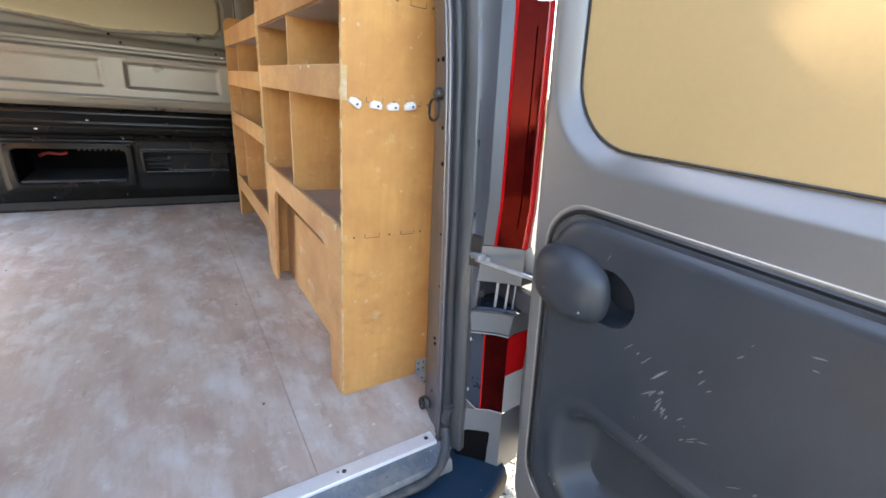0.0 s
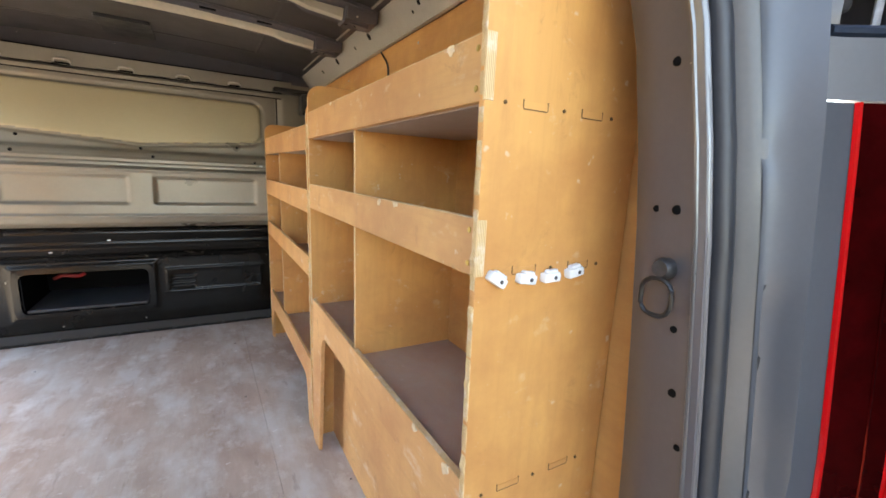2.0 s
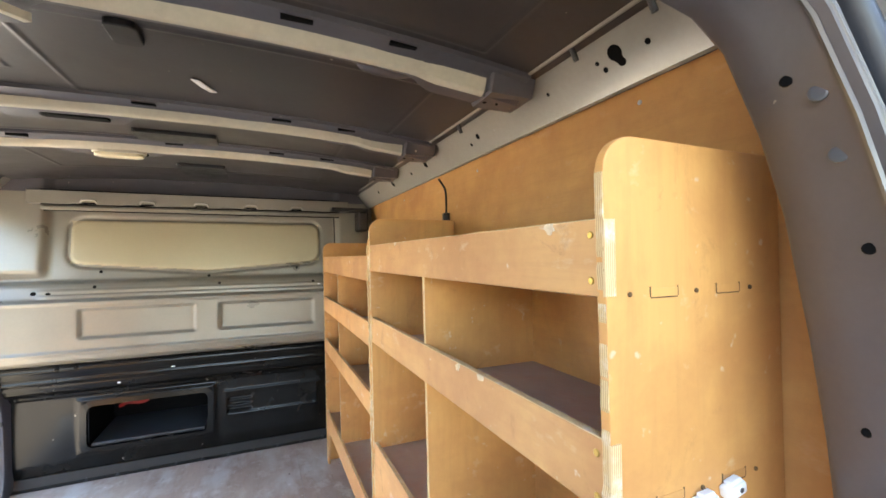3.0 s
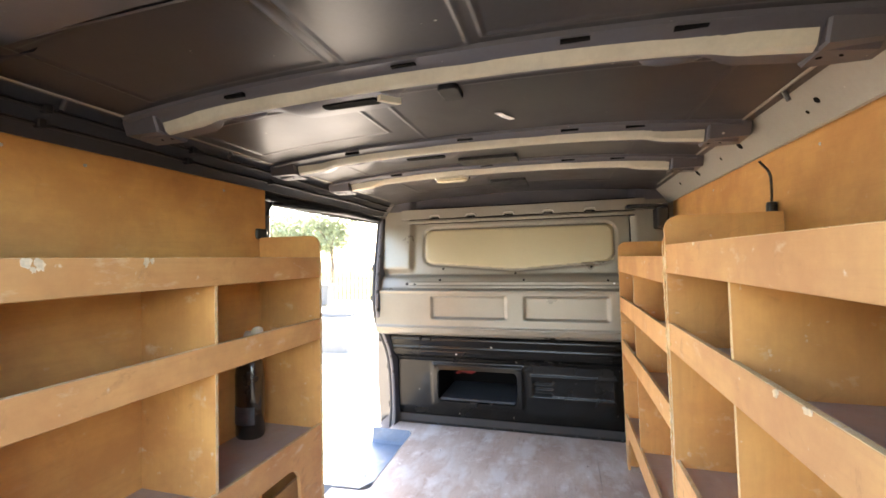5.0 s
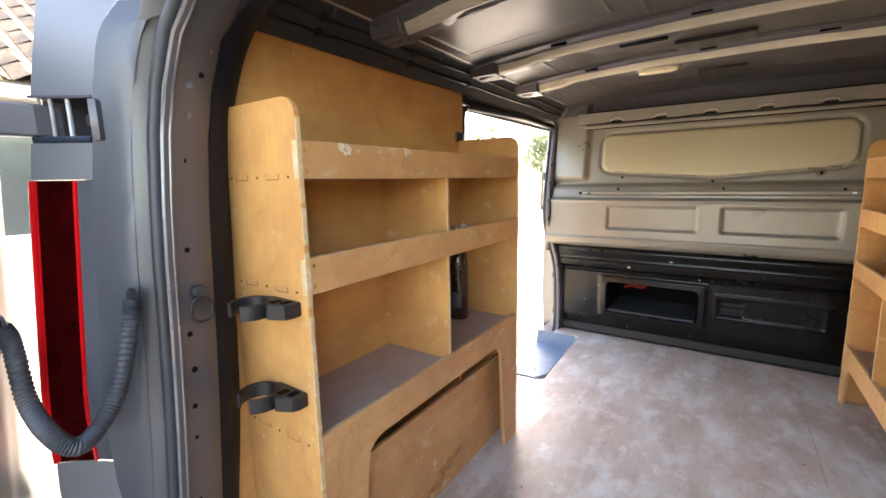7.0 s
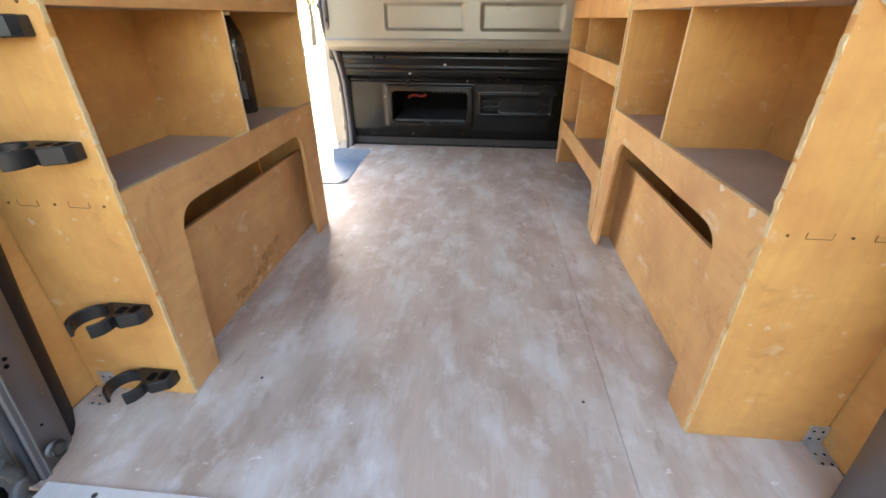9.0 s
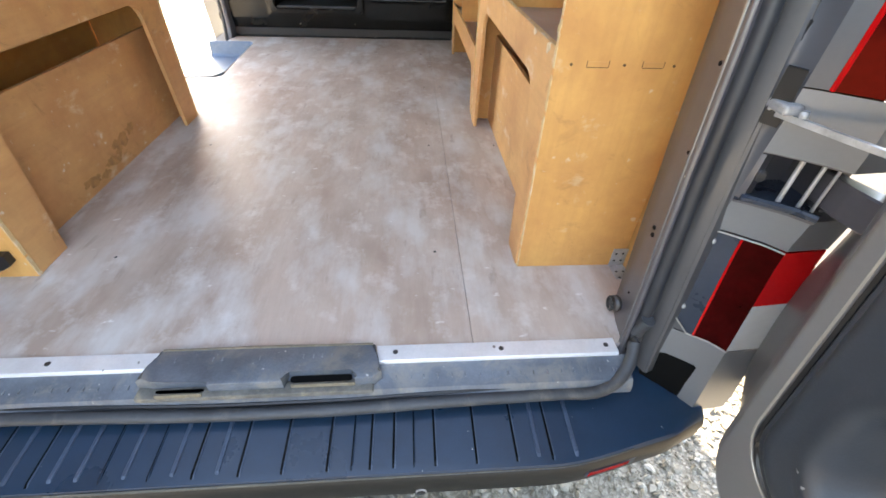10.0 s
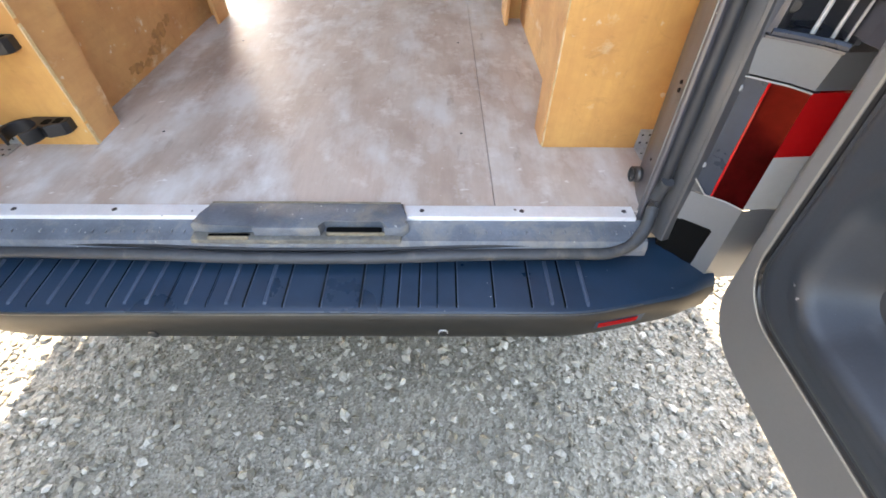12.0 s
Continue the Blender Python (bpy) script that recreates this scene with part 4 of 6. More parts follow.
def corner_ring(sx, z):
    """Outline of the rear body corner at a height, from the jamb to the side."""
    s = lerp_table([(-0.06, -0.044), (0.0, -0.038), (0.3, -0.012), (0.5, -0.030), (0.65, -0.034), (1.03, -0.003), (1.20, 0.018), (1.46, 0.063)], z) + (0.004 if sx < 0 else 0.0)
    k = 0.15 * sstep(1.24, 1.45, z) ** 1.5
    t = 0.012 * z - (0.018 if sx < 0 else 0.0)
    w = sstep(0.44, 0.56, z)
    prof = [(0.797 - t, 0.012), (0.812 - t, 0.004), (0.856 - t, -0.028), (0.877 - t - 0.003 * w, -0.053 + 0.006 * w), (0.955 - 2 * t - 0.045 * w, -0.047 + 0.016 * w), (0.980 - 2 * t - 0.035 * w, -0.010 + 0.016 * w), (0.985 - 1.5 * t - 0.015 * w, 0.05)]
    q = min(1.0, max(0.0, (z - 1.350) / 0.072))
    kr = 0.085 * (1 - math.sqrt(1 - q * q))
    out = []
    for i, (u, v) in enumerate(prof):
        ki = k + (kr - k) * min(1.0, i / 2)
        out.append((sx * (u - ki * (0.25 + 0.75 * (u - 0.79) / 0.18)), s + v + ki * 0.5, z))
    return out


def build_corners():
    for sx in (1, -1):
        root = thing("rear_corner", (sx * 0.88, -0.05, 0.0), "grey-brown painted rear body corner with hinge recesses", "body corner", "rear body corners", "structure")

        def band(z0, z1, n=5):
            bm = bmesh.new()
            loft(bm, [corner_ring(sx, float(z)) for z in np.linspace(z0, z1, n)])
            return bm
        bm = bmesh.new()
        loft(bm, [corner_ring(sx, float(z)) for z in np.linspace(0.012, 0.081, 4)])
        part("lower_panel", bm, PAINT_SKYLIT, root, smooth=True)
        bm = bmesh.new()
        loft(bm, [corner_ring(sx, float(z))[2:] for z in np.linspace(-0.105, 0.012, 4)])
        part("bumper_end_panel", bm, PAINT_SKYLIT, root, smooth=True)
        part("hinge_panel", band(0.312, 0.372), PAINT_SKYLIT, root, smooth=True)
        part("middle_panel", band(0.455, 0.545), PAINT_SKYLIT, root, smooth=True)
        part("lamp_cap_panel", band(1.046, 1.105), PAINT_SKYLIT, root, smooth=True)
        part("upper_panel", band(1.180, 1.420, 24), PAINT_SKYLIT, root, smooth=True)
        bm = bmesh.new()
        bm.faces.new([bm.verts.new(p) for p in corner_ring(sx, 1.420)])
        part("panel_top", bm, PAINT_SKYLIT, root)
        # jamb face between seal channel and corner
        bm = bmesh.new()
        rings = []
        for z in np.linspace(-0.05, 1.42, 74):
            z = float(z)
            fx, fy = flange(min(z, 1.315), sx)
            c = Vector(corner_ring(sx, z)[0])
            s0 = Vector((sx * (fx + 0.050), fy - 0.028 + (0.03 if z > 1.3 else 0), z))
            row = []
            for k in range(13):
                u = k / 12
                q = s0.lerp(c, u)
                q.y += 0.008 * math.sin(math.pi * u) + 0.009 * (sstep(0.60, 0.625, z) - sstep(0.83, 0.855, z)) * sstep(0.22, 0.36, u) * (1 - sstep(0.80, 0.94, u))
                q.y += 0.004 * math.exp(-((z - 1.0) / 0.006) ** 2) * (1 - sstep(0.3, 0.5, u))
                row.append(tuple(q))
            rings.append(row)
        loft(bm, rings)
        part("jamb_face", bm, PAINT_JAMB_SKY, root, smooth=True)
        # hinge pockets: a back, floor and roof, four pins, a bolted plate and a dark gasket on the ledge
        for z0, z1 in ((0.372, 0.455), (1.105, 1.180)):
            ring = [Vector(q) for q in corner_ring(sx, (z0 + z1) / 2)]
            y0 = ring[0].y
            foot = [(q.x, q.y) for q in ring[:4]] + [(sx * 0.905, y0 + 0.005), (sx * 0.90, y0 + 0.055), (sx * 0.80, y0 + 0.060)]
            bm = bmesh.new()
            xa, xb = sorted((sx * 0.795, sx * 0.915))
            box(bm, xa, xb, y0 + 0.050, y0 + 0.058, z0 - 0.003, z1 + 0.003)
            xa, xb = sorted((sx * 0.903, sx * 0.912))
            box(bm, xa, xb, y0 - 0.035, y0 + 0.050, z0, z1)
            part("recess", bm, PAINT, root)
            for z in (z0, z1):
                bm = bmesh.new()
                prism(bm, foot, "z", z - 0.0025, z + 0.0015)
                part("recess_ledge", bm, PAINT, root)
            bm = bmesh.new()
            nose = [q.lerp(ring[6], 0.03) + Vector((0, -0.002, 0)) for q in ring[:4]]
            edge = smooth_path([(q.x, q.y, z0 + 0.0065) for q in nose], 4)
            tube(bm, edge, 0.0062, 8)
            part("hinge_gasket", bm, GASKET, root, smooth=True)
            bm = bmesh.new()
            inset = [(q.x * 0.999, q.y + 0.002) for q in nose] + foot[4:]
            prism(bm, inset, "z", z0 + 0.002, z0 + 0.0065)
            part("hinge_seat", bm, GASKET, root)
            for u, v, r in ((0.848, -0.012, 0.0038), (0.866, -0.030, 0.0032), (0.878, -0.042, 0.0024)):
                bm = bmesh.new()
                tube(bm, [(sx * u, y0 + v - 0.004, z0), (sx * u, y0 + v - 0.004, z1)], r, 8)
                part("hinge_pin", bm, ZINC, root, smooth=True)
            bm = bmesh.new()
            plate = [(0.792, y0 + 0.004), (0.800, y0 - 0.004), (0.824, y0 + 0.010), (0.836, y0 + 0.040), (0.820, y0 + 0.046)]
            prism(bm, [(sx * u, v) for u, v in plate], "z", z0 + 0.004, z1 - 0.004, 0.003, 2)
            part("hinge_plate", bm, PAINT, root, smooth=True)
            studs("hinge_bolt", DULL_STEEL, root, [((sx * 0.813, y0 + 0.003, (z0 + z1) / 2), (-sx * 0.4, -1, 0), 0.010, 0.005)], 12)
        arm = bmesh.new()
        ya = corner_ring(sx, 1.14)[0][1]
        pts = [(0.872, ya - 0.02), (0.884, ya - 0.02), (0.890, ya - 0.06), (0.915, -0.085 + 0.026), (0.915, -0.125 + 0.026), (0.880, -0.125 + 0.026), (0.870, ya - 0.055)]
        prism(arm, [(sx * u, v) for u, v in pts], "z", 1.116, 1.168, 0.003)
        part("hinge_arm", arm, PAINT, root)
        arm = bmesh.new()
        ya = corner_ring(sx, 0.41)[0][1]
        pts = [(0.884, ya - 0.02), (0.900, ya - 0.02), (0.905, ya - 0.075), (0.930, -0.125), (0.890, -0.135), (0.884, ya - 0.07)]
        prism(arm, [(sx * u, v) for u, v in pts], "z", 0.388, 0.436, 0.003)
        part("hinge_arm", arm, PAINT, root)
        lamp = thing("rear_lamp", (sx * 0.86, -0.06, 0.55), "tall red rear lamp set in the van's rear corner", "rear lamp", "rear lamps")
        z0, z1 = 0.547, 1.044
        zz = [float(z) for z in np.linspace(z0, z1, 12)]
        inn = lambda z: Vector(corner_ring(sx, z)[1]).lerp(Vector(corner_ring(sx, z)[2]), 0.22)
        bm = bmesh.new()
        loft(bm, [[corner_ring(sx, z)[0], corner_ring(sx, z)[1], inn(z)] for z in zz])
        part("surround", bm, PAINT_JAMB_SKY, lamp, smooth=True)
        bm = bmesh.new()
        loft(bm, [[inn(z), corner_ring(sx, z)[2], Vector(corner_ring(sx, z)[2]).lerp(Vector(corner_ring(sx, z)[3]), 0.7)] for z in zz])
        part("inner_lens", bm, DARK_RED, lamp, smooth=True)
        bm = bmesh.new()
        tube(bm, [Vector(corner_ring(sx, z)[2]) + Vector((0, -0.0005, 0)) for z in zz[1:-1]], 0.0016, 6)
        part("lens_flute", bm, DARK_RED, lamp, smooth=True)
        bm = bmesh.new()
        loft(bm, [[Vector(corner_ring(sx, z)[2]).lerp(Vector(corner_ring(sx, z)[3]), 0.7), corner_ring(sx, z)[3]] for z in zz])
        part("lens_edge", bm, RED_LENS, lamp, smooth=True)
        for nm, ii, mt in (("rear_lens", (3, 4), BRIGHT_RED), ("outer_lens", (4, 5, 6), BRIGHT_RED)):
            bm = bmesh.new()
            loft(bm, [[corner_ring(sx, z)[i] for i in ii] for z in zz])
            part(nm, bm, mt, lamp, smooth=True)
        bm = bmesh.new()
        tube(bm, [Vector(corner_ring(sx, z)[3]) + Vector((0, 0.0005, 0)) for z in zz], 0.0045, 8)
        part("lens_rib", bm, BRIGHT_RED, lamp, smooth=True)
        bm = bmesh.new()
        tube(bm, [inn(z) + Vector((0, -0.001, 0)) for z in zz], 0.0035, 6)
        part("lens_rim", bm, RED_LENS, lamp, smooth=True)
        for z in (z0, z1):
            bm = bmesh.new()
            bm.faces.new([bm.verts.new(p) for p in corner_ring(sx, z)])
            part("lens_end", bm, DARK_RED, lamp)
        low = thing("rear_lamp", (sx * 0.86, -0.06, 0.06), "low red and white rear lamp with a screwed dark base plate", "rear lamp", "rear lamps")
        z0, z1 = 0.084, 0.308
        rows = [float(z) for z in np.linspace(z0, z1, 9)]

        def mid_ring(z):
            return tuple(0.50 * p + 0.50 * q for p, q in zip(corner_ring(sx, z)[1], corner_ring(sx, z)[2]))
        bm = bmesh.new()
        loft(bm, [[corner_ring(sx, z)[0], corner_ring(sx, z)[1], mid_ring(z)] for z in rows])
        part("base_plate", bm, GASKET, low)
        studs("screw", ZINC, low, [(Vector(corner_ring(sx, z)[0]) * 0.5 + Vector(corner_ring(sx, z)[1]) * 0.5, (-sx, -0.1, 0), 0.006, 0.003) for z in (0.288, 0.142)])
        nudge = Vector((-sx * 0.001, -0.0015, 0))
        toe = Vector(corner_ring(sx, z0)[1]).lerp(Vector(mid_ring(z0)), 0.6)
        heel = Vector(corner_ring(sx, z0 + 0.034)[0])
        bm = bmesh.new()
        bm.faces.new([bm.verts.new(q + nudge * 0.6) for q in (Vector(corner_ring(sx, z0)[0]), Vector(corner_ring(sx, z0)[1]), toe, heel)])
        bmesh.ops.solidify(bm, geom=bm.faces[:], thickness=0.001)
        part("corner_gusset", bm, PAINT_SKYLIT, low, "grey-brown painted gusset")
        bm = bmesh.new()
        rim = [Vector(corner_ring(sx, z1)[i]) + nudge for i in (3, 2, 1, 0)] + [Vector(corner_ring(sx, z)[0]) + nudge for z in rows[-2:1:-1]] + [heel + nudge * 1.5, toe + nudge * 1.5] + [Vector(corner_ring(sx, z0)[i]) + nudge for i in (2, 3)]
        tube(bm, rim, 0.0017, 6)
        part("bezel", bm, PAINT_PALE, low, "thin pale edge round the lamp", smooth=True)
        bm = bmesh.new()
        loft(bm, [[mid_ring(z), corner_ring(sx, z)[2], corner_ring(sx, z)[3]] for z in rows])
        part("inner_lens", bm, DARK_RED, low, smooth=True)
        bm = bmesh.new()
        tube(bm, [Vector(mid_ring(z)) + Vector((0, -0.0012, 0)) for z in rows], 0.0022, 6)
        part("lens_rim", bm, RED_LENS, low, smooth=True)
        bm = bmesh.new()
        loft(bm, [[corner_ring(sx, z)[i] for i in (3, 4, 5, 6)] for z in rows[4:]])
        part("red_lens", bm, BRIGHT_RED, low, smooth=True)
        bm = bmesh.new()
        loft(bm, [[corner_ring(sx, z)[i] for i in (3, 4, 5, 6)] for z in rows[:5]])
        part("white_lens", bm, CLEAR_LENS, low, smooth=True)
        # lashing ring on the pillar
        fx, fy = flange(0.87, sx)
        zl = 0.860 if sx > 0 else 0.835
        ring = thing("lashing_ring", (sx * 0.71, fy + 0.035, zl), "steel lashing ring on the painted rear pillar", "lashing ring", "lashing rings")
        bm = bmesh.new()
        disc(bm, (sx * (fx + 0.009), fy + 0.048, zl), (-sx, 0, 0), 0.013, 0.014, 12)
        part("stud", bm, DULL_STEEL, ring, smooth=True)
        bm = bmesh.new()
        cx = sx * (fx - 0.005)
        loop = [(cx, fy + 0.048 + u, zl - 0.034 + v) for u, v in round_rect(-0.019, 0.019, -0.022, 0.022, 0.016, 5)]
        tube(bm, loop + loop[:1], 0.0030, 8, False)
        part("ring", bm, BLACK_CLIP, ring, smooth=True)
        # floor lashing eye
        yl = 0.080 if sx > 0 else 0.060
        eye = thing("floor_lashing_eye", (sx * 0.733, yl, 0.0), "dull steel lashing eye at the pillar foot", "lashing eye", "floor lashing eyes")
        bm = bmesh.new()
        disc(bm, (sx * 0.742, yl, 0.046), (-sx, -0.2, 0.1), 0.018, 0.010, 14)
        part("cup", bm, DULL_STEEL, eye, smooth=True)
        bm = bmesh.new()
        lp = [(sx * 0.728, yl + 0.013 * math.cos(a), 0.046 + 0.016 * math.sin(a)) for a in np.linspace(0, 2 * math.pi, 15)]
        tube(bm, lp, 0.003, 6, False)
        part("ring", bm, BLACK_CLIP, eye)
        # plastic foot between pillar and bumper, just behind the panel's edge
        bm = bmesh.new()
        foot = [(sx * 0.793, -0.018), (sx * 0.812, -0.034), (sx * 0.857, -0.070), (sx * 0.862, -0.02), (sx * 0.80, 0.0)]
        prism(bm, foot, "z", -0.105, 0.014, 0.002)
        part("foot_block", bm, BLACK, root)
        for z in (0.917, 0.853, 0.767, 0.608):
            fx, fy = flange(z, sx)
            part("edge_clip", boxed(*sorted((sx * (fx + 0.052), sx * (fx + 0.064))), fy - 0.030, fy - 0.012, z - 0.010, z + 0.010, 0.003), BLACK_CLIP, root)
    # check strap at the hinge
    st = thing("door_check_strap", (0.80, -0.05, 0.53), "galvanised steel door check strap at the rear hinge", "check strap")
    bm = bmesh.new()
    prism(bm, [(0.775, 0.012), (0.79, -0.012), (0.818, -0.09), (0.846, -0.16), (0.838, -0.163), (0.810, -0.09), (0.781, -0.010)], "z", 0.505, 0.513, 0.0015)
    part("strap", bm, ZINC, st)
    part("pivot_block", boxed(0.774, 0.800, -0.030, 0.008, 0.512, 0.526, 0.004, 2), ZINC, st)
    studs("pin", ZINC, st, [((0.797, -0.036, 0.5115), (0, 0, 1), 0.006, 0.010), ((0.780, 0.0, 0.5115), (0, 0, 1), 0.005, 0.016)])
    # dark sheet over the jamb paints the shaded recess beside the strap
    bm = bmesh.new()
    fx, fy = flange(0.53, 1)
    s0, c = Vector((fx + 0.050, fy - 0.028, 0)), Vector(corner_ring(1, 0.53)[0])
    ring = []
    for u, v in round_rect(0.20, 0.93, 0.492, 0.566, 0.014, 4):
        u = min(0.95, max(0.18, u))
        q = s0.lerp(c, u)
        ring.append((q.x - 0.003, q.y + 0.008 * math.sin(math.pi * u) - 0.0035, v))
    back = [(x + 0.004, y + 0.004, z) for x, y, z in ring]
    loft(bm, [ring, back], True, True)
    part("pocket", bm, BLACK_CLIP, st)


# ---- sill, bumper ----
def build_sill():
    for x0, x1 in ((-0.735, -0.206), (0.220, 0.722)):
        s = thing("threshold_strip", ((x0 + x1) / 2, 0, 0), "scuffed aluminium angle strip screwed along the floor edge", "threshold strip", "threshold strips")
        bm = bmesh.new()
        prism(bm, [(0.018, 0.0005), (0.018, 0.0035), (-0.018, 0.0035), (-0.020, 0.001), (-0.020, -0.016), (-0.0175, -0.016), (-0.0175, 0.0005)], "x", x0, x1, 0.0006)
        part("angle", bm, ALU, s)
        studs("screw", DULL_STEEL, s, [((x, 0.001, 0.0035), (0, 0, 1), 0.0055, 0.0015) for x in ((-0.62, -0.405, -0.206) if x0 < 0 else (0.258, 0.476, 0.70))])
    root = thing("sill_cover", (0, -0.05, -0.03), "dusty dark ribbed plastic cover on the rear sill", "sill cover")
    bm = bmesh.new()
    loft(bm, [[(x, -0.018, -0.004), (x, -0.024, -0.010), (x, -0.066, -0.022), (x, -0.074, -0.036), (x, -0.076, -0.055)] for x in np.linspace(-0.742, 0.740, 30)])
    part("cover", bm, SILL, root, smooth=True)
    bm = bmesh.new()
    outline = [(-0.204, 0.020), (0.217, 0.020), (0.222, -0.030), (0.232, -0.046), (0.214, -0.060), (0.182, -0.060), (0.178, -0.034), (0.052, -0.034), (0.048, -0.062), (-0.090, -0.062), (-0.094, -0.052), (-0.192, -0.052), (-0.222, -0.048), (-0.208, -0.020)]
    prism(bm, outline, "z", -0.03, 0.010, 0.006, 2)
    part("lock_plate", bm, SILL, root, smooth=True)
    part("dusty_ledge", boxed(-0.222, 0.216, -0.074, -0.046, -0.026, -0.012, 0.004, 2), surface("pale_dust", (0.145, 0.138, 0.122), 0.8, 0.4, 22, 140, 0, 0.5, 0.0, None, dirt=((0.33, 0.27, 0.18), 16, 0.52, 0.8)), root, smooth=True)
    DUST = surface("rusty_dust", (0.20, 0.165, 0.115), 0.8, 0.3, 30, 120, 0, 0.4)
    for x0, x1, y0, y1 in ((0.056, 0.174, -0.051, -0.037), (-0.186, -0.100, -0.064, -0.057)):
        bm = bmesh.new()
        prism(bm, round_rect(x0, x1, y0, y1, 0.006, 3), "z", -0.014, -0.0105)
        part("catch_slot", bm, BLACK, root)
    for x0, x1, y0, y1 in ((0.060, 0.182, -0.062, -0.0575), (-0.184, -0.100, -0.073, -0.0690)):
        bm = bmesh.new()
        box(bm, x0, x1, y0, y1, -0.016, -0.0045, 0.003, 2)
        part("catch_rim", bm, DUST, root)
    bm = bmesh.new()
    tube(bm, [(-0.198, 0.0190, 0.0085), (-0.05, 0.0197, 0.0092), (0.10, 0.0193, 0.0090), (0.212, 0.0190, 0.0085)], 0.0026, 6)
    part("worn_edge", bm, DUST, root, smooth=True)
    bm = bmesh.new()
    rnd = random.Random(4)
    for k in range(52):
        x = -0.70 + 1.42 * k / 51
        for y in (-0.044,):
            if not (-0.24 < x < 0.24):
                z = -0.010 - 0.012 * (-y - 0.024) / 0.042
                a, h = x + (0.012 if y < -0.04 else 0) + rnd.uniform(-0.002, 0.002), rnd.uniform(0.0012, 0.0024)
                box(bm, a, a + 0.0022 * rnd.uniform(0.6, 1.6), y - 0.006, y + 0.003, z - 0.0015, z + h)
    for k in range(24):
        x = -0.19 + 0.40 * k / 23 + rnd.uniform(-0.002, 0.002)
        if rnd.random() < 0.35:
            continue
        for y in (-0.006,):
            a = x + (0.008 if y < 0 else 0)
            box(bm, a, a + 0.0022, y - 0.005, y + 0.004, 0.0095, 0.0114)
    part("tread_studs", bm, SILL_TICK, root, kind="stuff")
    seal = thing("sill_seal", (0, -0.08, -0.05), "dusty black rubber door seal along the rear sill", "door seal")
    bm = bmesh.new()
    pts = [(x, -0.082 - 0.006 * math.cos(x * 4.0), -0.047 - 0.006 * math.exp(-((x - 0.02) / 0.26) ** 4)) for x in np.linspace(-0.60, 0.60, 40)]
    left = [(-0.752, flange(0.12)[1] - 0.02, 0.10), (-0.751, -0.004, 0.045), (-0.738, -0.040, 0.002), (-0.708, -0.066, -0.028), (-0.66, -0.080, -0.043)]
    right = [(0.66, -0.080, -0.043), (0.708, -0.066, -0.028), (0.738, -0.040, 0.002), (0.751, -0.004, 0.045), (0.752, flange(0.12)[1] - 0.02, 0.10)]
    tube(bm, smooth_path(left + pts + right, 3), 0.013, 10)
    part("bulb", bm, RUBBER_DUSTY, seal, smooth=True)
    bm = bmesh.new()
    tube(bm, smooth_path([(p[0], p[1] + 0.012, p[2] + 0.014) for p in pts], 2), 0.004, 6)
    part("lip", bm, RUBBER, seal)


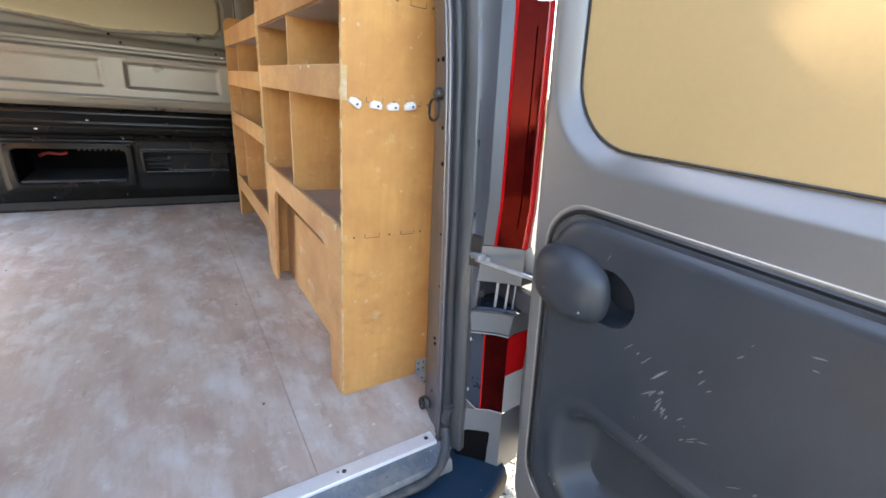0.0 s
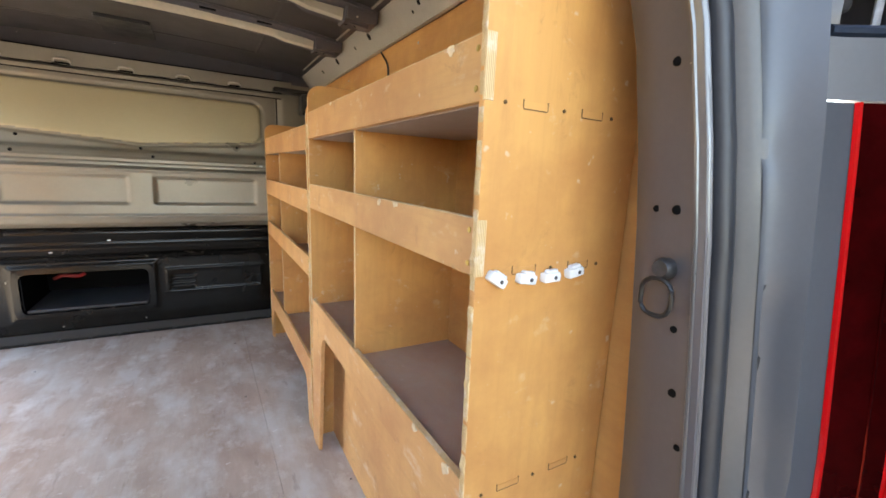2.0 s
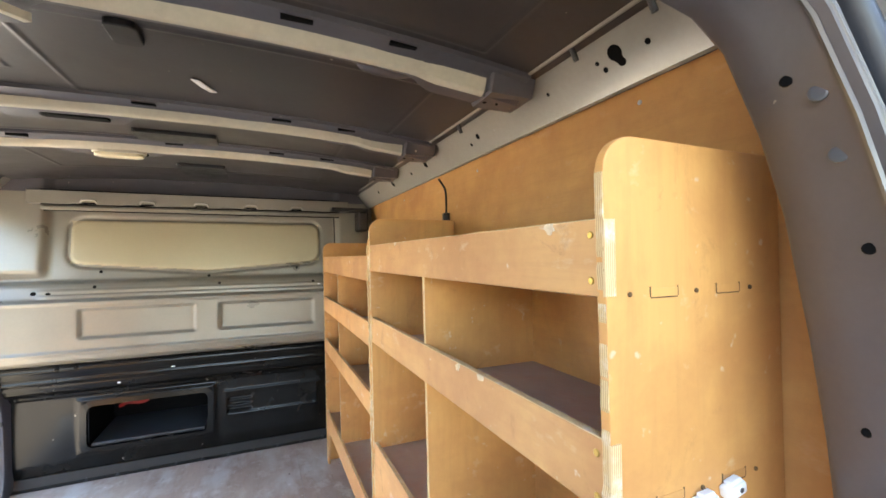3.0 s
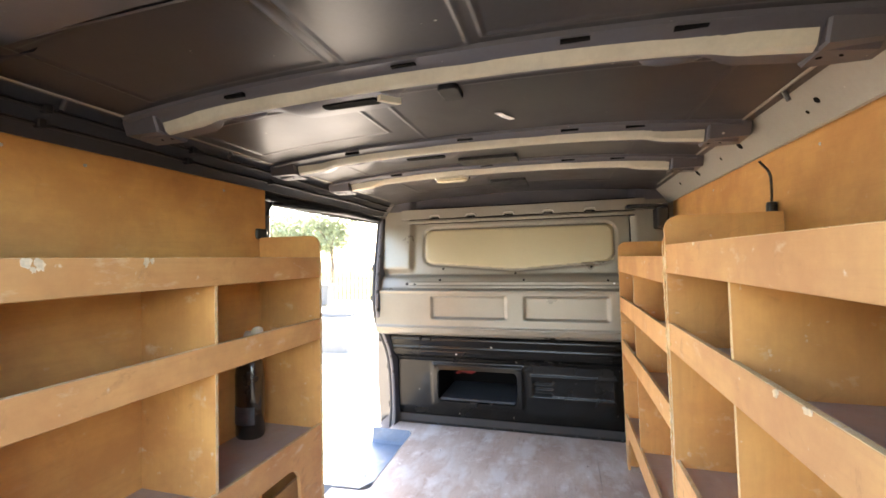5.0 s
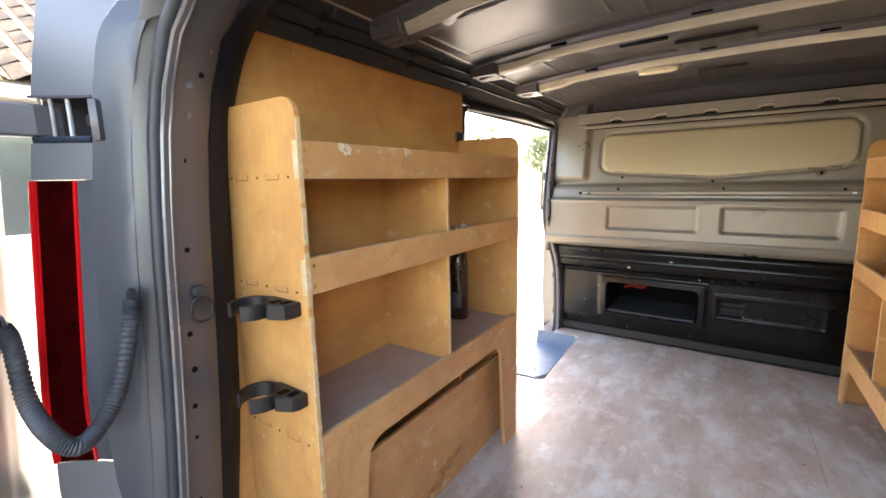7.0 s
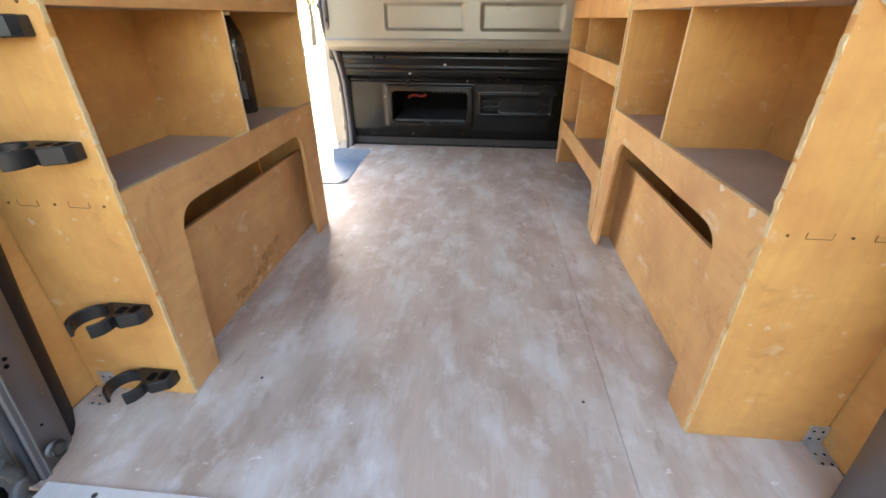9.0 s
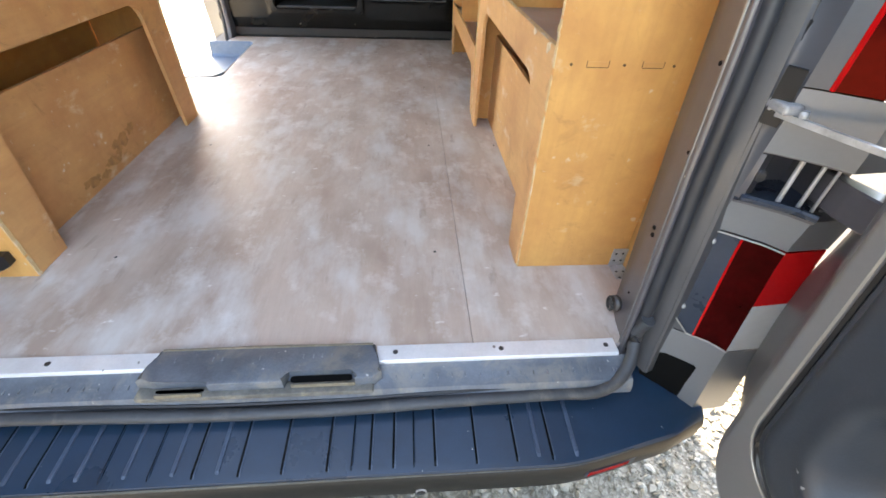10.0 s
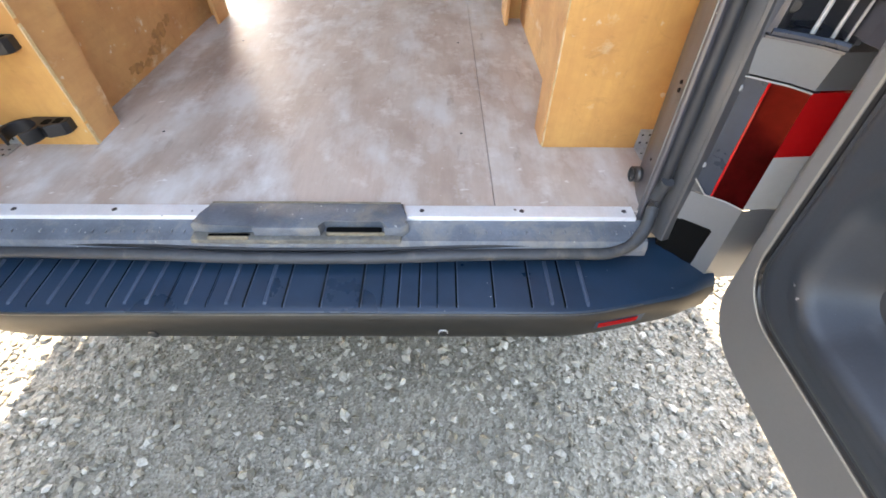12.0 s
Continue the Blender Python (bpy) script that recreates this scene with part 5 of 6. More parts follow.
def build_bumper():
    root = thing("rear_bumper", (0, -0.15, -0.2), "black plastic rear step bumper with a ribbed tread", "bumper")

    def yb(x):
        return -0.198 + 0.055 * sstep(0.55, 0.90, abs(x)) + 0.03 * sstep(0.80, 0.93, abs(x))
    bm = bmesh.new()
    xs = [float(x) for x in np.linspace(-0.90, 0.90, 73)]
    rows = []
    for x in xs:
        e = sstep(0.80, 0.92, abs(x))
        rows.append([(x, 0.0, -0.075), (x, -0.045, -0.082), (x, -0.060, -0.087), (x, yb(x) + 0.018, -0.094 + 0.004 * e), (x, yb(x) + 0.005, -0.098), (x, yb(x), -0.106)])
    loft(bm, rows)
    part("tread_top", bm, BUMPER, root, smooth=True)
    bm = bmesh.new()
    rows = []
    for x in xs:
        rows.append([(x, yb(x), -0.106), (x, yb(x) - 0.006, -0.116), (x, yb(x) - 0.004, -0.170), (x, yb(x) + 0.012, -0.205), (x, yb(x) + 0.10, -0.225)])
    loft(bm, rows)
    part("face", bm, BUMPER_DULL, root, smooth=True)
    # cross ribs of the tread: pale ones with painted sheen and dark grooves, in the moulding's own uneven rhythm
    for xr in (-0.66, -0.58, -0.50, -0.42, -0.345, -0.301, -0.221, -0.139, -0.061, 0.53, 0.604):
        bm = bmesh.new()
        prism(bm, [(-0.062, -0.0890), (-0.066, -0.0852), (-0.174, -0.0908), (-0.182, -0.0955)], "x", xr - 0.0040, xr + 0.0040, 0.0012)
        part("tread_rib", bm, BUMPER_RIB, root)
    for xr in (-0.62, -0.54, -0.46, -0.38, -0.262, -0.180, -0.104, -0.024, 0.052, 0.133, 0.177, 0.211, 0.254, 0.292, 0.332, 0.410, 0.487, 0.556):
        thin = xr in (0.177, 0.292, -0.262, -0.180)
        w = 0.0011 if thin else 0.0021
        bm = bmesh.new()
        prism(bm, [(-0.060, -0.0890), (-0.064, -0.0866), (-0.178, -0.0925), (-0.186, -0.0960)], "x", xr - w, xr + w)
        part("tread_groove", bm, BLACK, root)
        bm = bmesh.new()
        prism(bm, [(-0.060, -0.0890), (-0.064, -0.0862), (-0.178, -0.0921), (-0.186, -0.0960)], "x", xr + w, xr + w + 0.0022)
        part("groove_edge", bm, BUMPER_RIB if not thin else BUMPER, root)
    bm = bmesh.new()
    disc(bm, (0.305, -0.2025, -0.160), (0, -1, 0), 0.0105, 0.0035, 16)
    part("parking_sensor", bm, ZINC, root)
    bm = bmesh.new()
    disc(bm, (0.305, -0.206, -0.160), (0, -1, 0), 0.0088, 0.001, 16)
    part("sensor_face", bm, BLACK_CLIP, root)
    # tan line stands for the highlight along the tread's front edge
    EDGE_SHEEN = surface("bumper_edge_sheen", (0.085, 0.076, 0.058), 0.5, 0.4, 14, 120, 0, 0.2)
    bm = bmesh.new()
    tube(bm, [(x, yb(x) + 0.0015, -0.1035) for x in xs[2:66]], [0.0035 * (1 - 0.6 * sstep(-0.2, 0.6, x)) for x in xs[2:66]], 6)
    part("worn_edge", bm, EDGE_SHEEN, root, smooth=True)
    for x in (-0.311,):
        bm = bmesh.new()
        disc(bm, (x, -0.2025, -0.168), (0, -1, 0), 0.011, 0.003, 16)
        part("parking_sensor", bm, BLACK_CLIP, root)
    for sx in (1, -1):
        bm = bmesh.new()
        x0, x1 = 0.632, 0.722
        rows = [[(sx * x, yb(x) - 0.0075, z) for z in (-0.150, -0.133)] for x in np.linspace(x0, x1, 6)]
        loft(bm, rows)
        bmesh.ops.solidify(bm, geom=bm.faces[:], thickness=0.004)
        part("reflector", bm, BRIGHT_RED, root)
        bm = bmesh.new()
        rows = [[(sx * x, yb(x) - 0.0062, z) for z in (-0.154, -0.129)] for x in np.linspace(x0 - 0.006, x1 + 0.014, 6)]
        loft(bm, rows)
        part("reflector_bezel", bm, BUMPER, root)


# ---- right rear door, standing open ----
def build_rear_door(sx=1):
    root = thing("rear_door", (sx * 0.80, -0.15, 0.0), "open grey-brown rear van door with dark plastic trim and a tan blanked window", "door", "rear doors")
    y0, y1, z0, z1 = -0.092, -0.940, -0.172, 1.40
    N = 208

    def resample(pts, n):
        P = [Vector(p) for p in pts]
        L = [(P[(i + 1) % len(P)] - P[i]).length for i in range(len(P))]
        tot = sum(L)
        out, i, acc = [], 0, 0.0
        for k in range(n):
            s = tot * k / n
            while acc + L[i] < s:
                acc += L[i]
                i += 1
            out.append(P[i].lerp(P[(i + 1) % len(P)], (s - acc) / L[i]))
        return out

    def outline(d):
        return resample(round_rect(y1 + d, y0 - d, z0 + d, z1 - d, 0.165 - d * 0.7, 8), N)

    def win(d):
        return resample(round_rect(-0.78 - d, -0.234 + d, 0.799 - d, 1.25 + d, 0.11 + d * 0.6, 8), N)

    def hem(ring, d):
        out = []
        for p in ring:
            w = sstep(-0.30, -0.11, p.x) * sstep(-0.12, 0.06, p.y)
            out.append(Vector((p.x + d * w * 0.8 * min(1.0, max(0.0, 1.0 - 2.6 * (p.y - 0.16))), p.y)))
        return out
    bm = bmesh.new()
    vr = loft(bm, [[(x, p.x, p.y) for p in ring] for x, ring in [(0.950, hem(outline(0.006), 0.088)), (0.946, hem(outline(0.002), 0.094)), (0.938, hem(outline(0.0), 0.095)), (0.925, hem(outline(0.0), 0.078)), (0.905, hem(outline(0.005), 0.040)), (0.892, hem(outline(0.013), 0.014)), (0.880, outline(0.021)), (0.874, outline(0.024)), (0.864, outline(0.031)), (0.832, outline(0.053)), (0.806, outline(0.072)), (0.798, outline(0.077)), (0.796, outline(0.082)), (0.7925, outline(0.085)), (0.784, outline(0.091)), (0.7805, outline(0.095)), (0.779, outline(0.0995)), (0.779, outline(0.101))]], True)
    bm.faces.new(vr[0])
    wr = loft(bm, [[(x, p.x, p.y) for p in ring] for x, ring in [(0.779, win(0.037)), (0.779, win(0.0355)), (0.7797, win(0.032)), (0.7822, win(0.027)), (0.7865, win(0.021)), (0.792, win(0.014)), (0.798, win(0.007)), (0.804, win(0.002)), (0.807, win(0.0))]], True)
    pock = lambda d: resample(round_rect(-0.73 + d, -0.302 - d, 0.128 + d, 0.345 - d, max(0.03, 0.07 - d), 8), N)
    hole = loft(bm, [[(x, p.x, p.y) for p in pock(-0.006)] for x in (0.779, 0.784)], True)
    cup_hole = loft(bm, [[(x, -0.362 + 0.052 * math.cos(a), 0.578 + 0.048 * math.sin(a)) for a in np.linspace(0, 2 * math.pi, 33)[:-1]] for x in (0.779, 0.784)], True)
    flat_fill(bm, vr[-1], wr[0], hole[0], cup_hole[0])
    part("shell", bm, PAINT_DOOR_LIT, root, smooth="keep")
    bm = bmesh.new()
    prism(bm, [(p.x, p.y) for p in win(0.004)], "x", 0.804, 0.809)
    part("window_board", bm, DOOR_CARD, root, "tan board blanking the window")
    bm = bmesh.new()
    tube(bm, [(0.803, p.x, p.y) for p in win(-0.001)] + [(0.803, win(-0.001)[0].x, win(-0.001)[0].y)], 0.0024, 6, False)
    part("window_seal", bm, RUBBER, root, smooth=True)
    # plastic trim with pocket
    trim_o = lambda d: resample(round_rect(-0.80 + d, -0.224 - d, 0.052 + d, 0.698 - d, 0.085 - d * 0.3, 8), N)
    bm = bmesh.new()
    vr = loft(bm, [[(x, p.x, p.y) for p in ring] for x, ring in [(0.7900, trim_o(0.0)), (0.7800, trim_o(0.001)), (0.7770, trim_o(0.004)), (0.7765, trim_o(0.010)), (0.7730, trim_o(0.013)), (0.7700, trim_o(0.018)), (0.7680, trim_o(0.026)), (0.7680, trim_o(0.029))]], True)
    wr = loft(bm, [[(x, p.x, p.y) for p in ring] for x, ring in [(0.7680, pock(-0.034)), (0.7680, pock(-0.031)), (0.7650, pock(-0.020)), (0.7645, pock(-0.010)), (0.7680, pock(-0.002)), (0.7800, pock(0.006)), (0.8180, pock(0.022)), (0.8340, pock(0.036)), (0.8370, pock(0.050))]], True)
    bm.faces.new(wr[-1])
    cup = loft(bm, [[(x, -0.362 + 0.050 * k * math.cos(a), 0.578 + 0.046 * k * math.sin(a)) for a in np.linspace(0, 2 * math.pi, 33)[:-1]] for x, k in ((0.7680, 1.06), (0.7678, 1.03), (0.7700, 1.0))], True)
    flat_fill(bm, vr[-1], wr[0], cup[0])
    part("trim_panel", bm, DARK_PLASTIC, root, "scratched dark plastic inner trim", smooth="keep")
    bm = bmesh.new()
    cup = loft(bm, [[(x, -0.362 + 0.050 * k * math.cos(a), 0.578 + 0.046 * k * math.sin(a)) for a in np.linspace(0, 2 * math.pi, 33)[:-1]] for x, k in ((0.7700, 1.0), (0.7900, 0.97), (0.8100, 0.90), (0.8200, 0.70))], True)
    bm.faces.new(cup[-1])
    part("handle_cup", bm, DARK_PLASTIC, root, "dark plastic cup behind the pull handle", smooth=True)
    bm = bmesh.new()
    tube(bm, [(0.7805, p.x, p.y) for p in trim_o(-0.002)] + [(0.7805, trim_o(-0.002)[0].x, trim_o(-0.002)[0].y)], 0.0048, 6, False)
    part("trim_gap", bm, BLACK_CLIP, root, smooth=True)
    # pale line painted for light caught on the shell's fillet
    rim = trim_o(-0.0105)
    bm = bmesh.new()
    tube(bm, [(0.7805, p.x, p.y) for p in rim + rim[:1]], 0.0028, 6, False)
    part("trim_rim", bm, PAINT_RAIL_LIT, root, smooth=True)
    # paint scuffs, thin flakes on the trim, each smear along the way of what rubbed it
    rnd = random.Random(11)
    bm = bmesh.new()
    for cy, cz, n, size, lean in ((-0.436, 0.514, 4, 1.5, 125), (-0.462, 0.468, 7, 2.2, 120), (-0.480, 0.452, 5, 1.8, 118), (-0.529, 0.434, 4, 1.5, 140), (-0.458, 0.380, 3, 1.4, 115), (-0.538, 0.538, 3, 1.8, 130),
                                  (-0.562, 0.588, 2, 1.3, 130), (-0.512, 0.452, 2, 1.0, 125), (-0.316, 0.372, 1, 0.7, 100), (-0.597, 0.424, 2, 1.2, 135), (-0.345, 0.650, 1, 0.8, 110), (-0.630, 0.640, 2, 1.2, 165)):
        for k in range(n):
            y, z = cy + rnd.gauss(0, 0.008), cz + rnd.gauss(0, 0.011)
            L, w, a = size * (0.0022 + 0.0062 * rnd.random() ** 2), size * (0.0003 + 0.0006 * rnd.random() ** 2), radians(lean + rnd.uniform(-14, 14))
            c, sn = math.cos(a), math.sin(a)
            q = [(y + c * u - sn * v, z + sn * u + c * v) for u, v in ((-L, -w * .4), (-L * .3, -w), (L * .3, -w * 1.2), (L, w * .2), (L * .2, w), (-L * .6, w * .8))]
            prism(bm, q, "x", 0.7674, 0.7682)
    part("paint_scuffs", bm, SCUFF, root, kind="stuff")
    # pull handle: a bulging oval cover, and the cup that opens beneath it
    hy, hz = -0.288, 0.574

    def bulge(y, z):
        return 0.772 - 0.042 * math.sqrt(max(0.0, 1 - ((y - hy) / 0.079) ** 2 - ((z - hz) / 0.064) ** 2)) ** 0.75
    bm = bmesh.new()
    rings = []
    for q in (1.0, 0.985, 0.95, 0.88, 0.76, 0.6, 0.4, 0.2):
        ring = []
        for a in np.linspace(0, 2 * math.pi, 33)[:-1]:
            c, s = math.cos(a), math.sin(a)
            k = 1.0 / (abs(c) ** 2.5 + abs(s) ** 2.5) ** 0.4
            y, z = hy + 0.079 * q * c * k, hz + 0.064 * q * s * k
            x = 0.772 - 0.042 * (1 - q ** 3.2) ** 0.6
            ring.append((x, y, z))
        rings.append(ring)
    vr = loft(bm, rings, True)
    bm.faces.new(vr[-1])
    h = part("handle_cover", bm, DARK_PLASTIC, root, smooth=True)
    for y, z, r, mt in ((-0.262, 0.560, 0.0042, DULL_STEEL), (-0.335, 0.545, 0.0022, ZINC)):
        bm = bmesh.new()
        disc(bm, (bulge(y, z) - 0.001, y, z), (-1, 0, 0), r, 0.002, 10)
        part("screw", bm, mt, h)
    # fold along the hinge edge, and the light-catching rim of the inner face
    bm = bmesh.new()
    tube(bm, [(0.7945, -0.181, float(z)) for z in np.linspace(0.02, 1.25, 16)], 0.0035, 6)
    part("edge_seam", bm, PAINT_SHINY, root, smooth=True)
    # the hinge line leans ahead with height
    for ob in root.children_recursive:
        for v in ob.data.vertices:
            v.co.y += 0.065 * (v.co.z - 0.55)
            v.co.x = sx * (v.co.x + 0.05 * (0.676 - v.co.z) + (0.02 if sx < 0 else 0.0))
            v.co.y -= 0.012 if sx < 0 else 0.0
        if sx < 0:
            ob.data.flip_normals()


CONDUIT = [(-0.767, 0.034, 0.84), (-0.767, 0.027, 0.8), (-0.762, -0.004, 0.692), (-0.742, -0.046, 0.645), (-0.712, -0.081, 0.647), (-0.742, -0.1, 0.668), (-0.812, -0.106, 0.702), (-0.857, -0.105, 0.787), (-0.882, -0.109, 0.811)]


def build_conduit():
    root = thing("cable_conduit", (-0.83, -0.06, 0.6), "grey corrugated rubber cable conduit between body and open rear door", "conduit")
    path = smooth_path(CONDUIT, 24)
    bm = bmesh.new()
    tube(bm, path, [0.0125 + (0.0016 if k % 2 else -0.0004) for k in range(len(path))], 12)
    part("sleeve", bm, RUBBER_DUSTY, root, smooth=True)
    for q in (path[0], path[-1]):
        bm = bmesh.new()
        disc(bm, q, (0, 1, 0), 0.020, 0.006, 12)
        part("grommet", bm, RUBBER, root)


# ---- racking ----
TH = 0.012


def rack_face(sx, z):
    """Front of the racking at a height; the right one leans in a little."""
    return 0.565 - 0.014 * z if sx > 0 else 0.581


def board_x(bm, sx, x0, x1, y0, y1, z0, z1, bev=0.0012):
    box(bm, min(sx * x0, sx * x1), max(sx * x0, sx * x1), y0, y1, z0, z1, bev)


def build_rack(sx, y0, y1, top, lips, shelves, base_top, divs, label, leg, kick_set, panel_top=None):
    root = thing("shelving_rack", (sx * 0.7, (y0 + y1) / 2, 0), label, "racking", "van racking")
    back = 0.838
    # upright end panels with a rounded top front corner
    for k, (ya, yb) in enumerate(((y0, y0 + TH), (y1 - TH, y1))):
        bm = bmesh.new()
        f0, f1 = rack_face(sx, 0), rack_face(sx, top)
        r = 0.038
        pts = [(f0, 0.0), (back, 0.0), (back, top)] + arc(f1 + r, top - r, r, 90, 180, 6)
        pts = [(sx * u, v) for u, v in pts]
        prism(bm, pts, "y", ya, yb, 0.001)
        part("end_panel", bm, PLY_V, root, smooth=False)
        # layered front edge
        bm = bmesh.new()
        n = 120
        rows = []
        chip = random.Random(int(100 * y0) + k)
        for i in range(n + 1):
            z = 0.002 + (top - r - 0.002) * i / n
            f = rack_face(sx, z) + 0.0006 * chip.gauss(0, 1) * (1 if chip.random() < 0.75 else 2.2)
            rows.append([(sx * (f + 0.001), ya + 0.0004, z), (sx * (f - 0.0012), ya + 0.001, z), (sx * (f - 0.0012), yb - 0.001, z), (sx * (f + 0.001), yb - 0.0004, z)])
        loft(bm, rows)
        part("edge", bm, PLY_EDGE, root)
    ya, yb = y0 + TH, y1 - TH
    for z0, z1 in lips:
        f = rack_face(sx, (z0 + z1) / 2)
        bm = bmesh.new()
        board_x(bm, sx, f, f + TH, ya - 0.004, yb + 0.004, z0, z1)
        part("lip", bm, PLY_H, root)
        bm = bmesh.new()
        board_x(bm, sx, f + 0.0006, f + TH - 0.0006, ya, yb, z1 - 0.0005, z1 + 0.0006, 0)
        part("lip_edge", bm, PLY_EDGE_X, root)
        for yp, yq in ((y0 - 0.0012, y0 + 0.003), (y1 - 0.003, y1 + 0.0012)):
            bm = bmesh.new()
            board_x(bm, sx, f - 0.0016, f + TH, yp, yq, z0 + 0.001, z1 - 0.001, 0.0004)
            part("finger_joint", bm, PLY_EDGE_X, root)
        studs("brass_screw", BRASS, root, [((sx * (f - 0.0002), yy, zz), (-sx, 0, 0), 0.0042, 0.0012) for yy in (ya + 0.008, yb - 0.008) for zz in (z0 + 0.016, z1 - 0.016)], 8)
    for z in shelves:
        f = rack_face(sx, z)
        bm = bmesh.new()
        board_x(bm, sx, f + TH, back - 0.004, ya, yb, z - 0.009, z)
        part("shelf", bm, PLY_SHELF, root)
        for yp, dy in ((y0 - 0.0008, 1), (y1 + 0.0008, -1)):
            for u in (0.060, 0.165):
                bm = bmesh.new()
                board_x(bm, sx, f + u, f + u + 0.040, min(yp, yp + dy * 0.002), max(yp, yp + dy * 0.002), z - 0.009, z, 0)
                part("tenon", bm, PLY_V, root)
                bm = bmesh.new()
                board_x(bm, sx, f + u, f + u + 0.040, min(yp, yp + dy * 0.002), max(yp, yp + dy * 0.002), z - 0.0104, z - 0.009, 0)
                part("tenon_gap", bm, PLY_GAP, root)
                for g in (u - 0.0013, u + 0.040):
                    bm = bmesh.new()
                    board_x(bm, sx, f + g, f + g + 0.0013, min(yp, yp + dy * 0.002), max(yp, yp + dy * 0.002), z - 0.009, z + 0.002, 0)
                    part("tenon_gap", bm, PLY_GAP, root)
            studs("screw", PLY_GAP, root, [((sx * (f + u), yp - dy * 0.0002, z - 0.005), (0, -dy, 0), 0.0026, 0.0012) for u in (0.03, 0.130, 0.225)], 8)
    # arch front with two flared legs
    f = rack_face(sx, base_top - 0.1)
    lw0, lw1, band, r = leg
    ia, ib = ya + lw1, yb - lw1
    zt = base_top - band
    pts = [(ya, 0.0), (ya + lw0, 0.0)] + [(ia, zt - r)] + arc(ia + r, zt - r, r, 180, 90, 5)[1:] + arc(ib - r, zt - r, r, 90, 0, 5) + [(yb - lw0, 0.0), (yb, 0.0), (yb, base_top), (ya, base_top)]
    bm = bmesh.new()
    prism(bm, pts, "x", sx * f, sx * (f + TH), 0.0012)
    part("arch_front", bm, PLY_KICK, root)
    bm = bmesh.new()
    board_x(bm, sx, f + 0.0006, f + TH - 0.0006, ya, yb, base_top - 0.0005, base_top + 0.0006, 0)
    part("arch_edge", bm, PLY_EDGE_X, root)
    # kick panel set back under the base shelf
    if kick_set:
        kx, kz = kick_set
        bm = bmesh.new()
        board_x(bm, sx, f + kx, f + kx + TH, ya, yb, 0.0, kz)
        part("kick_panel", bm, PLY_KICK, root)
    # dividers
    for yd, za, zb in divs:
        fa, fb = rack_face(sx, za) + TH * 0.6, rack_face(sx, zb) + TH * 0.6
        bm = bmesh.new()
        prism(bm, [(sx * u, v) for u, v in ((fa, za), (back - 0.004, za), (back - 0.004, zb), (fb, zb))], "y", yd - 0.0045, yd + 0.0045, 0.0008)
        part("divider", bm, PLY_V, root)
        bm = bmesh.new()
        prism(bm, [(sx * u, v) for u, v in ((fa - 0.0008, za), (fa + 0.0002, za), (fb + 0.0002, zb), (fb - 0.0008, zb))], "y", yd - 0.004, yd + 0.004)
        part("divider_edge", bm, PLY_EDGE, root)
    # plywood back
    bm = bmesh.new()
    board_x(bm, sx, back - 0.004, back, ya, yb, 0.40, top - 0.10)
    part("back_panel", bm, PLY_LIN, root)
    return root


def build_racks():
    rear = build_rack(1, 0.255, 1.225, 1.208, [(1.045, 1.124), (0.826, 0.902)], [1.052, 0.836, 0.498], 0.517, [(0.775, 0.498, 0.828), (0.775, 0.836, 1.044)],
               "tall golden plywood van racking with open shelves beside the rear door", (0.085, 0.115, 0.085, 0.055), (0.072, 0.33))
    build_rack(1, 1.240, 2.270, 1.167, [(1.012, 1.092), (0.805, 0.880), (0.585, 0.655)], [1.022, 0.815, 0.595, 0.250], 0.268, [(1.86, 0.250, 0.587), (1.86, 0.595, 0.807), (1.86, 0.815, 1.014)],
               "tall golden plywood van racking of small pigeonholes near the bulkhead", (0.045, 0.075, 0.085, 0.05), None)
    left = build_rack(-1, 0.254, 1.228, 1.190, [(1.040, 1.111), (0.817, 0.890)], [1.050, 0.827, 0.498], 0.515, [(0.757, 0.498, 0.819), (0.757, 0.827, 1.042)],
               "tall golden plywood van racking beside the open side door", (0.095, 0.125, 0.085, 0.055), (0.068, 0.335))

    chipped(left, -1, [(0.362, 1.111, 0.010, 0.020), (0.380, 1.111, 0.009, 0.024), (0.371, 1.096, 0.006, 0.010), (0.566, 1.111, 0.007, 0.020), (0.580, 1.111, 0.005, 0.014)])
    chipped(rear, 1, [(0.52, 0.902, 0.013, 0.010), (0.60, 0.902, 0.009, 0.014), (0.95, 1.124, 0.010, 0.008), (0.34, 1.124, 0.010, 0.012), (0.42, 0.517, 0.010, 0.012), (0.31, 0.517, 0.012, 0.020)])

    stains(left, -(rack_face(-1, 0.417) + 0.068), [(0.86, 0.085, 0.030, 0.020), (0.80, 0.066, 0.030, 0.016), (0.72, 0.045, 0.036, 0.014), (0.64, 0.030, 0.030, 0.012)])


def stains(root, x, rows):
    rnd = random.Random(33)
    for y, z, w, h in rows:
        for q in range(5):
            cy, cz = y + w * rnd.gauss(0, 0.7), max(0.008, z + h * rnd.gauss(0, 0.6))
            s = rnd.uniform(0.45, 1.15)
            bm = bmesh.new()
            out = []
            for k in range(16):
                a, r = 2 * math.pi * k / 16, rnd.uniform(0.5, 1.1)
                out.append((cy + w * s * r * math.cos(a), max(0.002, cz + h * s * r * math.sin(a))))
            d = -0.0006 if x > 0 else 0.0006
            prism(bm, out, "x", x + d - 0.0002 * q * (1 if x > 0 else -1), x - d)
            part("stain", bm, STAIN, root)


